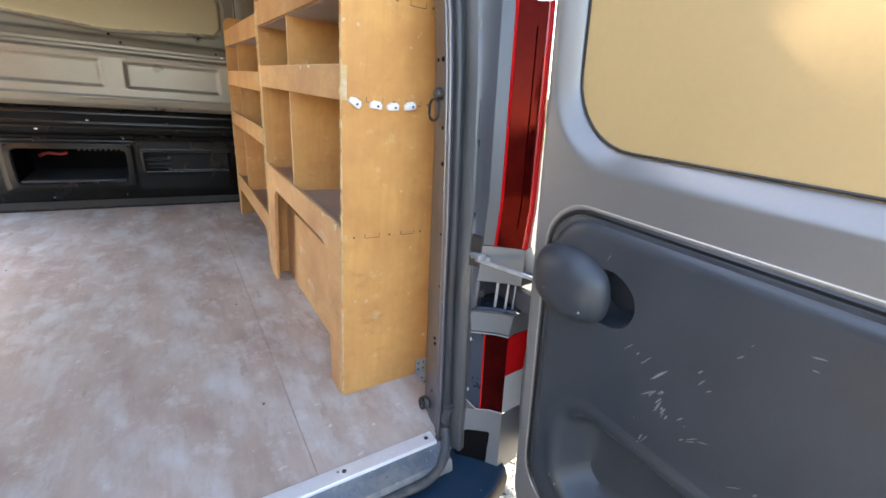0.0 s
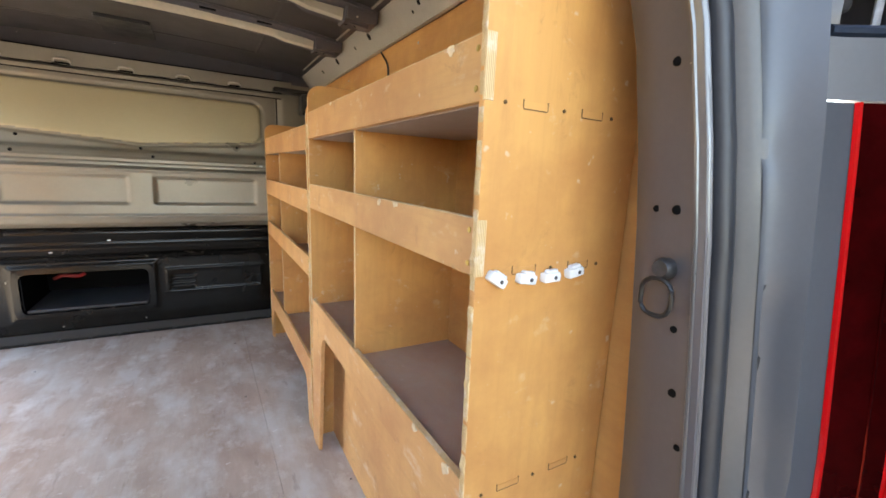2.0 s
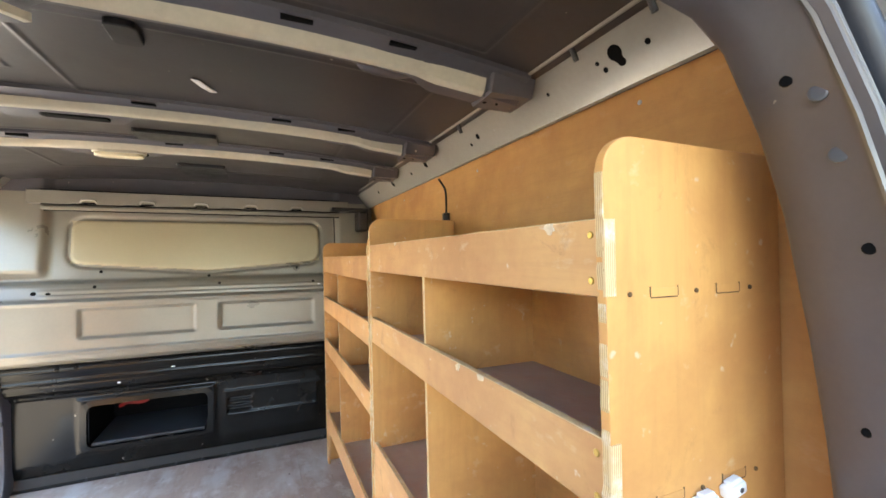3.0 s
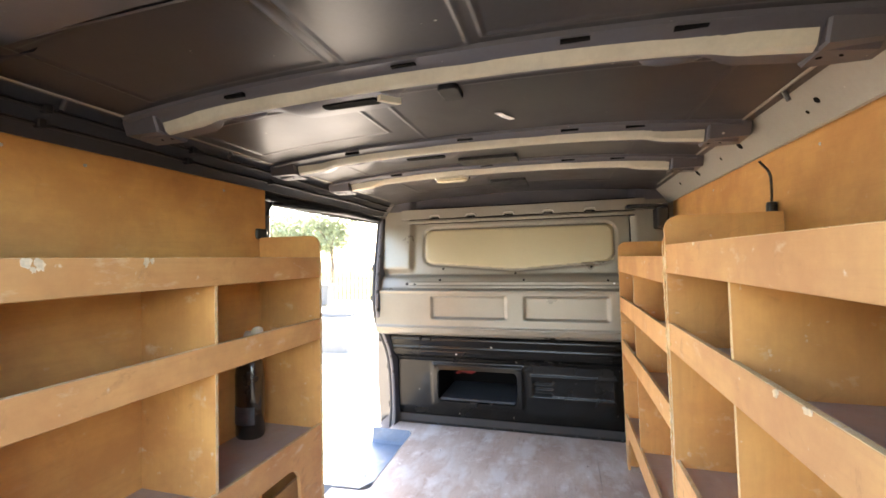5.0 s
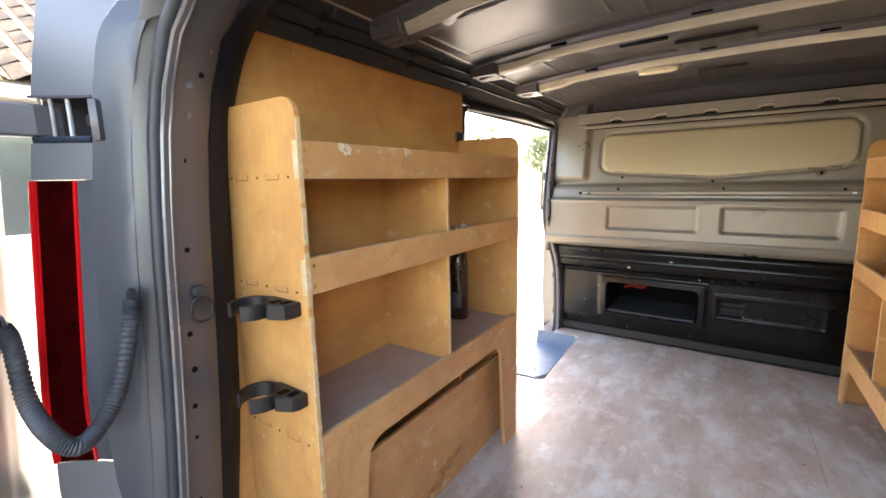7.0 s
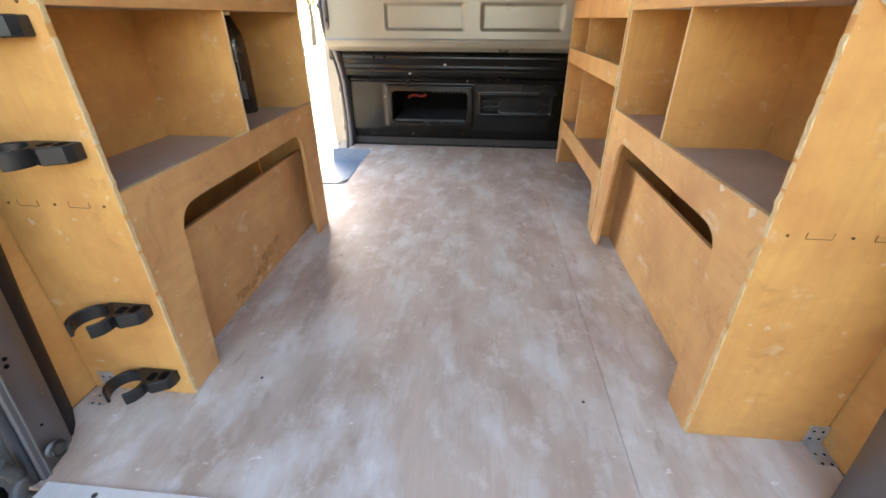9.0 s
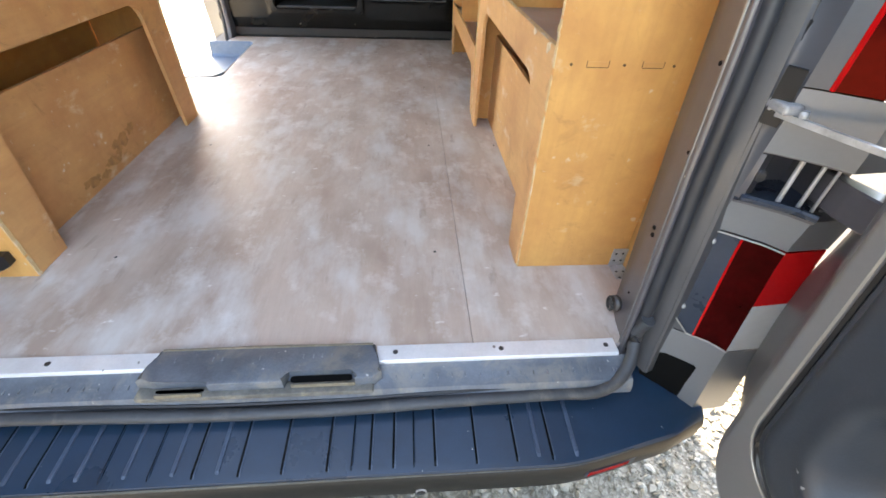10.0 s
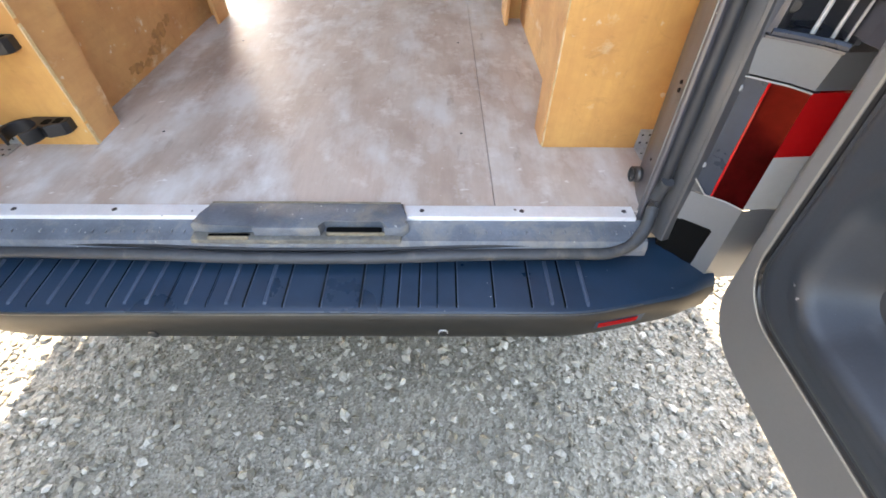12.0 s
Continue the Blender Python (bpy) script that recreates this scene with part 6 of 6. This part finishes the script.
def chipped(root, sx, rows):
    rnd = random.Random(21)
    for y, z, w, h in rows:
        f = rack_face(sx, z)
        out = []
        n = 14
        for k in range(n):
            a = 2 * math.pi * k / n
            r = rnd.uniform(0.55, 1.1)
            out.append((y + w * r * math.cos(a), min(z + 0.0004, z - h * 0.45 + h * 0.62 * r * math.sin(a))))
        bm = bmesh.new()
        prism(bm, out, "x", sx * (f - 0.0007), sx * (f + 0.002))
        part("chipped_edge", bm, CHIP, root)


def build_hooks():
    """Four white cable clips on the right end panel, four black pipe clips on the left one."""
    first = None
    for k, (x, rz) in enumerate(((0.582, 32), (0.633, 8), (0.678, -2), (0.725, -10))):
        m = pose(x, 0.2548, (0.823, 0.820, 0.819, 0.823)[k], 0, rz, 0)
        if first is None:
            first = thing("cable_clip", (0, 0, 0), "small white plastic cable clip on the plywood end panel", "cable clip", "white cable clips")
            bm = bmesh.new()
            box(bm, -0.015, 0.015, -0.014, 0.0, -0.007, 0.007, 0.003, 2)
            part("body", bm, WHITE_PLASTIC, first, smooth=True)
            bm = bmesh.new()
            disc(bm, (0.004, -0.014, 0.0), (0, -1, 0), 0.003, 0.001, 8)
            part("nail", bm, DULL_STEEL, first)
            bm = bmesh.new()
            box(bm, -0.008, 0.012, -0.012, -0.001, 0.006, 0.011, 0.002)
            part("hook", bm, WHITE_PLASTIC, first)
            first.matrix_basis = m
        else:
            copy_thing(first, m)
    first = None
    for k, z in enumerate((0.790, 0.600, 0.255, 0.065)):
        m = pose(-0.684, 0.253, z, 0, 0, 0)
        if first is None:
            first = thing("pipe_clip", (0, 0, 0), "black plastic pipe clip screwed to the plywood end panel", "pipe clip", "black pipe clips")
            bm = bmesh.new()
            R, r, h = 0.043, 0.034, 0.015
            a0, a1 = radians(-58), radians(238)
            n = 26
            cx, cy = -0.010, -0.050
            rings = []
            for i in range(n + 1):
                a = a0 + (a1 - a0) * i / n
                c, s = math.cos(a), math.sin(a)
                t = 1.0 - 0.25 * sstep(0.8, 1.0, i / n) - 0.15 * sstep(0.2, 0.0, i / n)
                ro = r + (R - r) * t
                rings.append([(cx + r * c, cy + r * s, -h), (cx + ro * c, cy + ro * s, -h), (cx + ro * c, cy + ro * s, h), (cx + r * c, cy + r * s, h)])
            loft(bm, rings, True, True)
            bmesh.ops.bevel(bm, geom=bm.edges[:], offset=0.0015, segments=1, affect="EDGES")
            part("jaw", bm, BLACK_CLIP, first)
            bm = bmesh.new()
            prism(bm, [(0.027, -0.044), (0.046, -0.050), (0.078, -0.034), (0.084, -0.020), (0.082, 0.0), (-0.004, 0.0), (-0.014, -0.010), (0.004, -0.018), (0.018, -0.028)], "z", -h, h, 0.002)
            part("base", bm, BLACK_CLIP, first)
            bm = bmesh.new()
            for x, y in ((0.040, -0.026), (0.064, -0.020)):
                prism(bm, round_rect(x - 0.009, x + 0.009, y - 0.012, y + 0.012, 0.004, 2), "z", h - 0.004, h + 0.0006)
            part("recess", bm, BLACK, first)
            first.matrix_basis = m
        else:
            copy_thing(first, m)


def build_brackets():
    for sx in (1, -1):
        b = thing("angle_bracket", (sx * 0.80, 0.245, 0.0), "perforated galvanised angle bracket at the rack foot", "angle bracket", "angle brackets")
        bm = bmesh.new()
        yf = 0.255 if sx > 0 else 0.254
        x0, x1 = (0.803, 0.842) if sx > 0 else (0.775, 0.815)
        board_x(bm, sx, x0, x1, yf - 0.003, yf - 0.0005, 0.0, 0.055, 0.0006)
        board_x(bm, sx, x0, x1, yf - 0.055, yf - 0.003, 0.001, 0.0035, 0.0006)
        part("plate", bm, ZINC, b)
        rows = []
        for u, v in ((x0 + 0.010, 0.018), (x0 + 0.028, 0.018), (x0 + 0.010, 0.040), (x0 + 0.028, 0.040)):
            rows += [((sx * u, yf - 0.003, v), (0, -1, 0), 0.003, 0.0006), ((sx * u, yf - 0.012 - v, 0.0035), (0, 0, 1), 0.003, 0.0006)]
        studs("hole", BLACK, b, rows, 8)


def build_small():
    lamp = thing("dome_lamp", (-0.19, 1.64, 1.43), "small oval cream interior lamp on the roof bow", "ceiling lamp")
    bm = bmesh.new()
    prism(bm, round_rect(-0.265, -0.115, 1.615, 1.675, 0.03, 6), "z", 1.443, 1.454, 0.003, 2)
    part("base", bm, CREAM, lamp)
    bm = bmesh.new()
    prism(bm, round_rect(-0.258, -0.122, 1.622, 1.668, 0.023, 6), "z", 1.432, 1.4445, 0.005, 3)
    part("cover", bm, LAMP_COVER, lamp, smooth=True)
    cab = thing("cable", (0.83, 1.25, 1.24), "black cable with a connector hanging over the plywood lining", "cable")
    bm = bmesh.new()
    tube(bm, smooth_path([(0.80, 1.25, 1.352), (0.828, 1.262, 1.32), (0.832, 1.262, 1.275), (0.828, 1.254, 1.24), (0.826, 1.25, 1.215)]), 0.0035, 8)
    part("wire", bm, BLACK_CLIP, cab, smooth=True)
    bm = bmesh.new()
    box(bm, 0.815, 0.838, 1.240, 1.264, 1.188, 1.238, 0.006, 2)
    part("connector", bm, BLACK_CLIP, cab, smooth=True)
    tape = thing("tape_scrap", (0.106, 1.07, 1.478), "torn scrap of white tape on the roof", "tape")
    bm = bmesh.new()
    prism(bm, [(0.100, 1.000), (0.116, 1.004), (0.128, 1.030), (0.146, 1.062), (0.132, 1.066), (0.116, 1.040)], "z", 1.484, 1.4865)
    part("tape", bm, WHITE_PLASTIC, tape)
    tag = thing("white_label_strip", (-0.06, 0.70, 1.43), "short white plastic strip on the roof bow", "strip")
    bm = bmesh.new()
    prism(bm, [(-0.105, 0.700), (-0.095, 0.695), (-0.062, 0.728), (-0.072, 0.734)], "z", 1.434, 1.4465)
    part("strip", bm, CREAM, tag)
    # dark bottle-shaped case standing on the base shelf at the far end
    can = thing("dark_spray_bottle", (-0.785, 1.10, 0.499), "dark glossy bottle with a pale cap on the rack's base shelf", "bottle")
    bm = bmesh.new()
    prof = [(0.0, 0.001), (0.046, 0.001), (0.051, 0.01), (0.051, 0.21), (0.045, 0.255), (0.026, 0.295), (0.018, 0.31)]
    rings = [[(-0.785 + r * math.cos(a), 1.10 + r * 0.8 * math.sin(a), 0.499 + h) for a in np.linspace(0, 2 * math.pi, 21)[:-1]] for r, h in prof[1:]]
    loft(bm, rings, True, True)
    part("body", bm, surface("dark_bottle", (0.03, 0.018, 0.012), 0.2, 0.5, 12, 60, 0, 0.05, 0.5), can, smooth=True)
    bm = bmesh.new()
    rings = [[(-0.785 + r * math.cos(a), 1.10 + r * math.sin(a), 0.499 + h) for a in np.linspace(0, 2 * math.pi, 15)[:-1]] for r, h in ((0.019, 0.309), (0.019, 0.348), (0.014, 0.36))]
    loft(bm, rings, True, True)
    part("cap", bm, LAMP_COVER, can, smooth=True)
    bm = bmesh.new()
    rings = [[(-0.785 + r * math.cos(a), 1.10 + r * 0.8 * math.sin(a), 0.499 + h) for a in np.linspace(3.6, 5.6, 9)] for r, h in ((0.0518, 0.05), (0.0518, 0.11))]
    loft(bm, rings)
    part("label_sleeve", bm, DULL_STEEL, can)
    cup = thing("plastic_cap", (-0.738, 1.083, 0.852), "small pale translucent plastic cap on the middle shelf", "cap")
    bm = bmesh.new()
    loft(bm, [[(-0.738 + r * math.cos(a), 1.083 + r * math.sin(a), 0.8522 + h) for a in np.linspace(0, 2 * math.pi, 15)[:-1]] for r, h in ((0.019, 0.0), (0.019, 0.014), (0.015, 0.022), (0.007, 0.026))], True, True)
    part("dome", bm, LAMP_COVER, cup, smooth=True)


# ---- outside ----
GROUND_Z = -0.56


def build_ground():
    m, nt, p = nodes_of("gravel_ground")
    v = coords(nt)
    a = noise_node(nt, 1.1, 5, 0.6, v)
    vor = nt.nodes.new("ShaderNodeTexVoronoi")
    vor.inputs["Scale"].default_value = 110.0
    nt.links.new(v, vor.inputs["Vector"])
    col = ramp_node(nt, vor.outputs["Color"], [(0.1, (0.14, 0.125, 0.098)), (0.5, (0.25, 0.228, 0.182)), (0.9, (0.40, 0.37, 0.31))]).outputs[0]
    col = mix_node(nt, ramp_node(nt, a.outputs[0], [(0.35, grey(0.0)), (0.65, grey(0.5))]).outputs[0], col, (0.20, 0.182, 0.148))
    nt.links.new(col, p.inputs["Base Color"])
    p.inputs["Roughness"].default_value = 0.9
    bump(nt, p, vor.outputs["Distance"], 0.6, 0.008)
    bm = bmesh.new()
    S = [-600, -60, -20, -8, -4, -2, 0, 2, 4, 8, 20, 60, 600]
    rows = [[(x, y, GROUND_Z) for x in S] for y in S]
    loft(bm, rows)
    g = part("ground", bm, m)
    tagged(g, "grey stony gravel drive", "ground", kind="structure")
    # loose stones near the bumper
    rnd = np.random.RandomState(5)
    base = bmesh.new()
    bmesh.ops.create_icosphere(base, subdivisions=1, radius=1.0)
    bv = np.array([v.co[:] for v in base.verts])
    bf = np.array([[v.index for v in f.verts] for f in base.faces])
    base.free()
    n = 26000
    V, F = [], []
    xs = rnd.uniform(-1.25, 1.55, n)
    ys = -1.35 + 1.75 * rnd.rand(n)
    rs = 0.0022 + 0.0105 * rnd.rand(n) ** 3.2
    for i in range(n):
        q = bv * (1 + 0.28 * rnd.randn(len(bv), 1)) * rs[i] * rnd.uniform(0.65, 1.35, 3) * np.array([1, 1, 0.7])
        a = rnd.rand() * 6.283
        c, s = math.cos(a), math.sin(a)
        q = q @ np.array([[c, s, 0], [-s, c, 0], [0, 0, 1]])
        V.append(q + np.array([xs[i], ys[i], GROUND_Z + rs[i] * 0.38]))
        F.append(bf + i * len(bv))
    V, F = np.vstack(V), np.vstack(F)
    me = bpy.data.meshes.new("loose_gravel")
    me.from_pydata(V.tolist(), [], F.tolist())
    st, nt, p = nodes_of("gravel_stone")
    geo = nt.nodes.new("ShaderNodeNewGeometry")
    col = ramp_node(nt, geo.outputs["Random Per Island"], [(0.0, (0.14, 0.125, 0.098)), (0.35, (0.27, 0.248, 0.20)), (0.85, (0.37, 0.345, 0.29)), (1.0, (0.50, 0.475, 0.42))]).outputs[0]
    nn = noise_node(nt, 180, 3, 0.6, coords(nt))
    col = mix_node(nt, 1.0, col, ramp_node(nt, nn.outputs[0], [(0.3, grey(0.7)), (0.7, grey(1.0))]).outputs[0], "MULTIPLY")
    nt.links.new(col, p.inputs["Base Color"])
    p.inputs["Roughness"].default_value = 0.85
    me.materials.append(st)
    tagged(new("loose_gravel", me), "loose grey and pale gravel stones on the drive", "gravel", kind="stuff")


def leaf_crown(bm, c, rad, n, rnd, size):
    for _ in range(n):
        while True:
            d = Vector((rnd.uniform(-1, 1), rnd.uniform(-1, 1), rnd.uniform(-1, 1)))
            if 0.2 < d.length < 1:
                break
        d *= 0.75 + 0.35 * noise.noise(d * 2.3 + Vector(c))
        p = Vector(c) + Vector((d.x * rad[0], d.y * rad[1], d.z * rad[2]))
        s = size * rnd.uniform(0.6, 1.3)
        q = Euler((rnd.uniform(-1.2, 1.2), rnd.uniform(-1.2, 1.2), rnd.uniform(0, 6.28))).to_matrix()
        vs = [bm.verts.new(p + q @ Vector(u) * s) for u in ((-1, 0, 0), (0, -0.45, 0.1), (1.1, 0, 0), (0, 0.45, 0.1))]
        bm.faces.new(vs)


def build_tree(x, y, h, rad, seed, leaf, bark):
    rnd = random.Random(seed)
    root = thing("tree", (x, y, GROUND_Z), "leafy green tree beyond the drive", "tree", "garden trees")
    bm = bmesh.new()
    top = h * 0.75
    tube(bm, smooth_path([(x, y, GROUND_Z - 0.05), (x + 0.05, y, GROUND_Z + top * 0.4), (x - 0.08, y + 0.06, GROUND_Z + top * 0.75), (x, y, GROUND_Z + top)]), [0.13 * h / 4 * (1 - 0.8 * k / 18) for k in range(19)], 8)
    part("trunk", bm, bark, root)
    for k in range(5):
        a = rnd.uniform(0, 6.28)
        bm = bmesh.new()
        b = Vector((x, y, GROUND_Z + top * (0.5 + 0.09 * k)))
        e = b + Vector((math.cos(a) * rad * 0.7, math.sin(a) * rad * 0.7, rad * 0.5))
        tube(bm, [b, b.lerp(e, 0.5) + Vector((0, 0, 0.1)), e], [0.05, 0.035, 0.015], 6)
        part("limb", bm, bark, root)
    bm = bmesh.new()
    for k in range(9):
        a, rr = rnd.uniform(0, 6.28), rnd.uniform(0, 0.65) * rad
        c = (x + rr * math.cos(a), y + rr * math.sin(a), GROUND_Z + h * rnd.uniform(0.55, 0.9))
        leaf_crown(bm, c, (rad * 0.55, rad * 0.55, rad * 0.45), 420, rnd, 0.10)
    part("crown", bm, leaf, root)


def build_outside():
    build_ground()
    LEAF = surface("leaf_green", (0.26, 0.30, 0.17), 0.6, 0.4, 1.2, 12, 0, 0)
    BARK = surface("bark", (0.14, 0.11, 0.085), 0.9, 0.3, 8, 40, 0, 0.6)
    for x, y, h, r, s in ((-11.5, 19.5, 4.4, 1.9, 1), (-14.5, 21.5, 4.8, 2.2, 2), (-9.6, 25.0, 4.6, 2.0, 3), (-17.5, 23.0, 5.0, 2.2, 5), (29.0, 7.0, 4.8, 2.2, 4), (30.0, 11.5, 4.6, 2.0, 6)):
        build_tree(x, y, h, r, s, LEAF, BARK)
    # pale picket fence seen through the side door
    FENCE = surface("pale_fence_wood", (0.46, 0.38, 0.17), 0.8, 0.2, 3, 60, 0, 0.3)
    fen = thing("fence", (-9.5, 15.6, GROUND_Z), "sunlit pale yellow picket fence", "fence")
    p0, fdir = Vector((-13.0, 14.6, GROUND_Z)), Vector((1.0, 0.25, 0)).normalized()
    for k in range(34):
        p = p0 + fdir * (0.17 * k)
        bm = bmesh.new()
        prism(bm, [(p.x - 0.05, GROUND_Z), (p.x + 0.05, GROUND_Z), (p.x + 0.05, GROUND_Z + 1.18), (p.x, GROUND_Z + 1.26), (p.x - 0.05, GROUND_Z + 1.18)], "y", p.y - 0.01, p.y + 0.01)
        part("picket", bm, FENCE, fen)
    for zr in (0.3, 0.9):
        bm = bmesh.new()
        q = p0 + Vector((0, 0.03, zr))
        tube(bm, [q, q + fdir * 5.6], 0.035, 4)
        part("rail", bm, FENCE, fen)
    bm = bmesh.new()
    q = p0 + fdir * 5.65
    box(bm, q.x - 0.07, q.x + 0.07, q.y - 0.07, q.y + 0.07, GROUND_Z, GROUND_Z + 1.35, 0.01)
    part("post", bm, FENCE, fen)
    # grey planter block and a bin on the drive
    blk = thing("concrete_planter", (-4.1, 6.9, GROUND_Z), "pale grey concrete planter on the drive", "planter")
    CONC = surface("pale_concrete", (0.22, 0.225, 0.23), 0.85, 0.12, 4, 60, 0, 0.4)
    bm = bmesh.new()
    o, i = round_rect(-4.9, -3.45, 6.55, 7.3, 0.08, 3), round_rect(-4.82, -3.53, 6.63, 7.22, 0.06, 3)
    vr = loft(bm, [[(u, v, GROUND_Z) for u, v in o], [(u, v, GROUND_Z + 0.62) for u, v in o], [(u, v, GROUND_Z + 0.62) for u, v in i], [(u, v, GROUND_Z + 0.54) for u, v in i]], True)
    bm.faces.new(vr[-1])
    part("trough", bm, CONC, blk)
    bn = thing("wheelie_bin", (-8.2, 13.5, GROUND_Z), "dark grey plastic wheelie bin on the sunny drive", "bin")
    BINM = surface("grey_bin_plastic", (0.10, 0.11, 0.12), 0.5, 0.1, 6, 100)
    bm = bmesh.new()
    loft(bm, [[(-8.2 + s * u, 13.5 + s * v, GROUND_Z + z) for u, v in round_rect(-0.28, 0.28, -0.3, 0.3, 0.04, 3)] for s, z in ((0.8, 0.06), (1.0, 0.72))], True, True)
    part("body", bm, BINM, bn)
    part("lid", boxed(-8.52, -7.88, 13.16, 13.84, GROUND_Z + 0.72, GROUND_Z + 0.80, 0.02, 2), BINM, bn)
    for sy in (-1, 1):
        bm = bmesh.new()
        tube(bm, [(-8.40, 13.5 + sy * 0.22, GROUND_Z + 0.10), (-8.40, 13.5 + sy * 0.28, GROUND_Z + 0.10)], 0.10, 14)
        part("wheel", bm, RUBBER, bn)
    # bungalow beside the left rear corner
    hs = thing("house", (-7.0, -1.5, GROUND_Z), "white rendered bungalow with a tiled roof and a window", "house")
    WALL = surface("white_render", (0.74, 0.73, 0.70), 0.9, 0.06, 2, 60, 0, 0.3)
    part("wall", boxed(-11.5, -5.3, -6.0, 2.2, GROUND_Z, 2.05), WALL, hs)
    TILE = surface("clay_tile", (0.15, 0.115, 0.08), 0.8, 0.5, 3, 40, 0, 0.4)
    bm = bmesh.new()
    prism(bm, [(-4.95, 1.92), (-8.4, 3.92), (-11.85, 1.92), (-11.85, 1.82), (-8.4, 3.80), (-4.95, 1.82)], "y", -6.3, 2.5)
    part("roof", bm, TILE, hs)
    bm = bmesh.new()
    for r in range(12):
        for c in range(36):
            u = r / 12.0
            x, z = -4.93 - 3.45 * u, 1.935 + 2.0 * u
            y = -6.2 + 0.24 * c
            vs = [bm.verts.new(v) for v in ((x + 0.03, y, z - 0.01), (x + 0.03, y + 0.12, z + 0.06), (x + 0.03, y + 0.23, z - 0.01), (x - 0.28, y, z + 0.165), (x - 0.28, y + 0.12, z + 0.22), (x - 0.28, y + 0.23, z + 0.165))]
            bm.faces.new((vs[0], vs[1], vs[4], vs[3]))
            bm.faces.new((vs[1], vs[2], vs[5], vs[4]))
    part("roof_tiles", bm, TILE, hs, kind="stuff")
    part("gutter", boxed(-5.02, -4.90, -6.3, 2.5, 1.80, 1.90, 0.03, 2), WHITE_PLASTIC, hs)
    win = part("window", boxed(-5.33, -5.26, 0.0, 1.5, 0.55, 1.80, 0.01), WHITE_PLASTIC, hs)
    part("pane", boxed(-5.27, -5.25, 0.07, 1.43, 0.62, 1.74), surface("window_glass", (0.06, 0.075, 0.075), 0.08, 0.1, 2, 20, 0, 0, 0.3), win)
    # pale hardstanding, lawn and garden wall away from the right side
    PALE = surface("pale_drive", (0.050, 0.0495, 0.048), 0.85, 0.1, 2, 60, 0, 0.3, dirt=((0.038, 0.0375, 0.036), 0.8, 0.55, 0.6))
    tagged(part("pavement", boxed(1.65, 11.0, -6.0, 30.0, GROUND_Z - 0.02, GROUND_Z + 0.010), PALE), "sunlit grey tarmac hardstanding beside the gravel", "pavement", kind="structure")
    DRIVE = surface("pale_gravel_drive", (0.46, 0.43, 0.375), 0.9, 0.25, 2, 50, 0, 0.5, 0.0, ((0.24, 0.22, 0.19), 40, 0.60))
    tagged(part("drive", boxed(-12.0, -1.45, -2.0, 14.0, GROUND_Z - 0.02, GROUND_Z + 0.006), DRIVE), "pale sunlit gravel drive beside the van", "drive", kind="structure")
    LAWN = surface("lawn", (0.018, 0.045, 0.006), 0.9, 0.3, 2, 60, 0, 0.5)
    tagged(part("lawn", boxed(11.02, 26.5, -6.0, 30.0, GROUND_Z - 0.02, GROUND_Z + 0.03), LAWN), "bright green lawn beyond the hardstanding", "lawn", kind="structure")
    gw = thing("garden_wall", (27.0, 8.0, GROUND_Z), "grey block garden wall behind the lawn", "wall")
    part("blockwork", boxed(26.6, 26.9, -6.0, 30.0, GROUND_Z, GROUND_Z + 1.9, 0.02), surface("grey_blockwork", (0.052, 0.051, 0.05), 0.9, 0.2, 2, 30, 0, 0.3), gw)
    part("coping", boxed(26.5, 27.0, -6.0, 30.0, GROUND_Z + 1.9, GROUND_Z + 2.0, 0.02), CONC, gw)
    # added behind the viewpoint, unseen, to darken reflections in the rear paint
    bw = thing("boundary_wall", (0, -6.6, GROUND_Z), "unseen dark grey wall added to block the low sky", "wall")
    part("blockwork", boxed(-14.0, 14.0, -6.9, -6.6, GROUND_Z, GROUND_Z + 1.8, 0.02), surface("sky_block_grey", (0.055, 0.060, 0.066), 0.9, 0.25, 3, 30, 0, 0.3), bw)
    part("coping", boxed(-14.0, 14.0, -6.95, -6.55, GROUND_Z + 1.8, GROUND_Z + 1.88, 0.02), CONC, bw)
    hd = thing("hedge", (26.2, 7.5, GROUND_Z), "yellow-green clipped shrub before the garden wall", "shrub")
    bm = bmesh.new()
    rnd = random.Random(9)
    for k in range(14):
        leaf_crown(bm, (26.1 + rnd.uniform(-0.2, 0.2), 6.4 + 0.28 * k, 1.05 + rnd.uniform(-0.1, 0.35)), (0.45, 0.5, 0.55), 160, rnd, 0.09)
    part("foliage", bm, surface("yellow_leaf", (0.24, 0.27, 0.02), 0.6, 0.3, 1.2, 12, 0, 0), hd)
    bm = bmesh.new()
    tube(bm, [(26.1, 8.2, GROUND_Z - 0.05), (26.1, 8.2, 1.0)], 0.06, 8)
    part("stem", bm, BARK, hd)


build_floor()
build_step()
build_bulkhead()
build_ceiling()
build_rails()
build_walls()
build_side_doorway()
build_rear_frame()
build_corners()
build_sill()
build_bumper()
build_rear_door()
build_rear_door(-1)
build_conduit()
build_racks()
build_hooks()
build_brackets()
build_small()
build_outside()
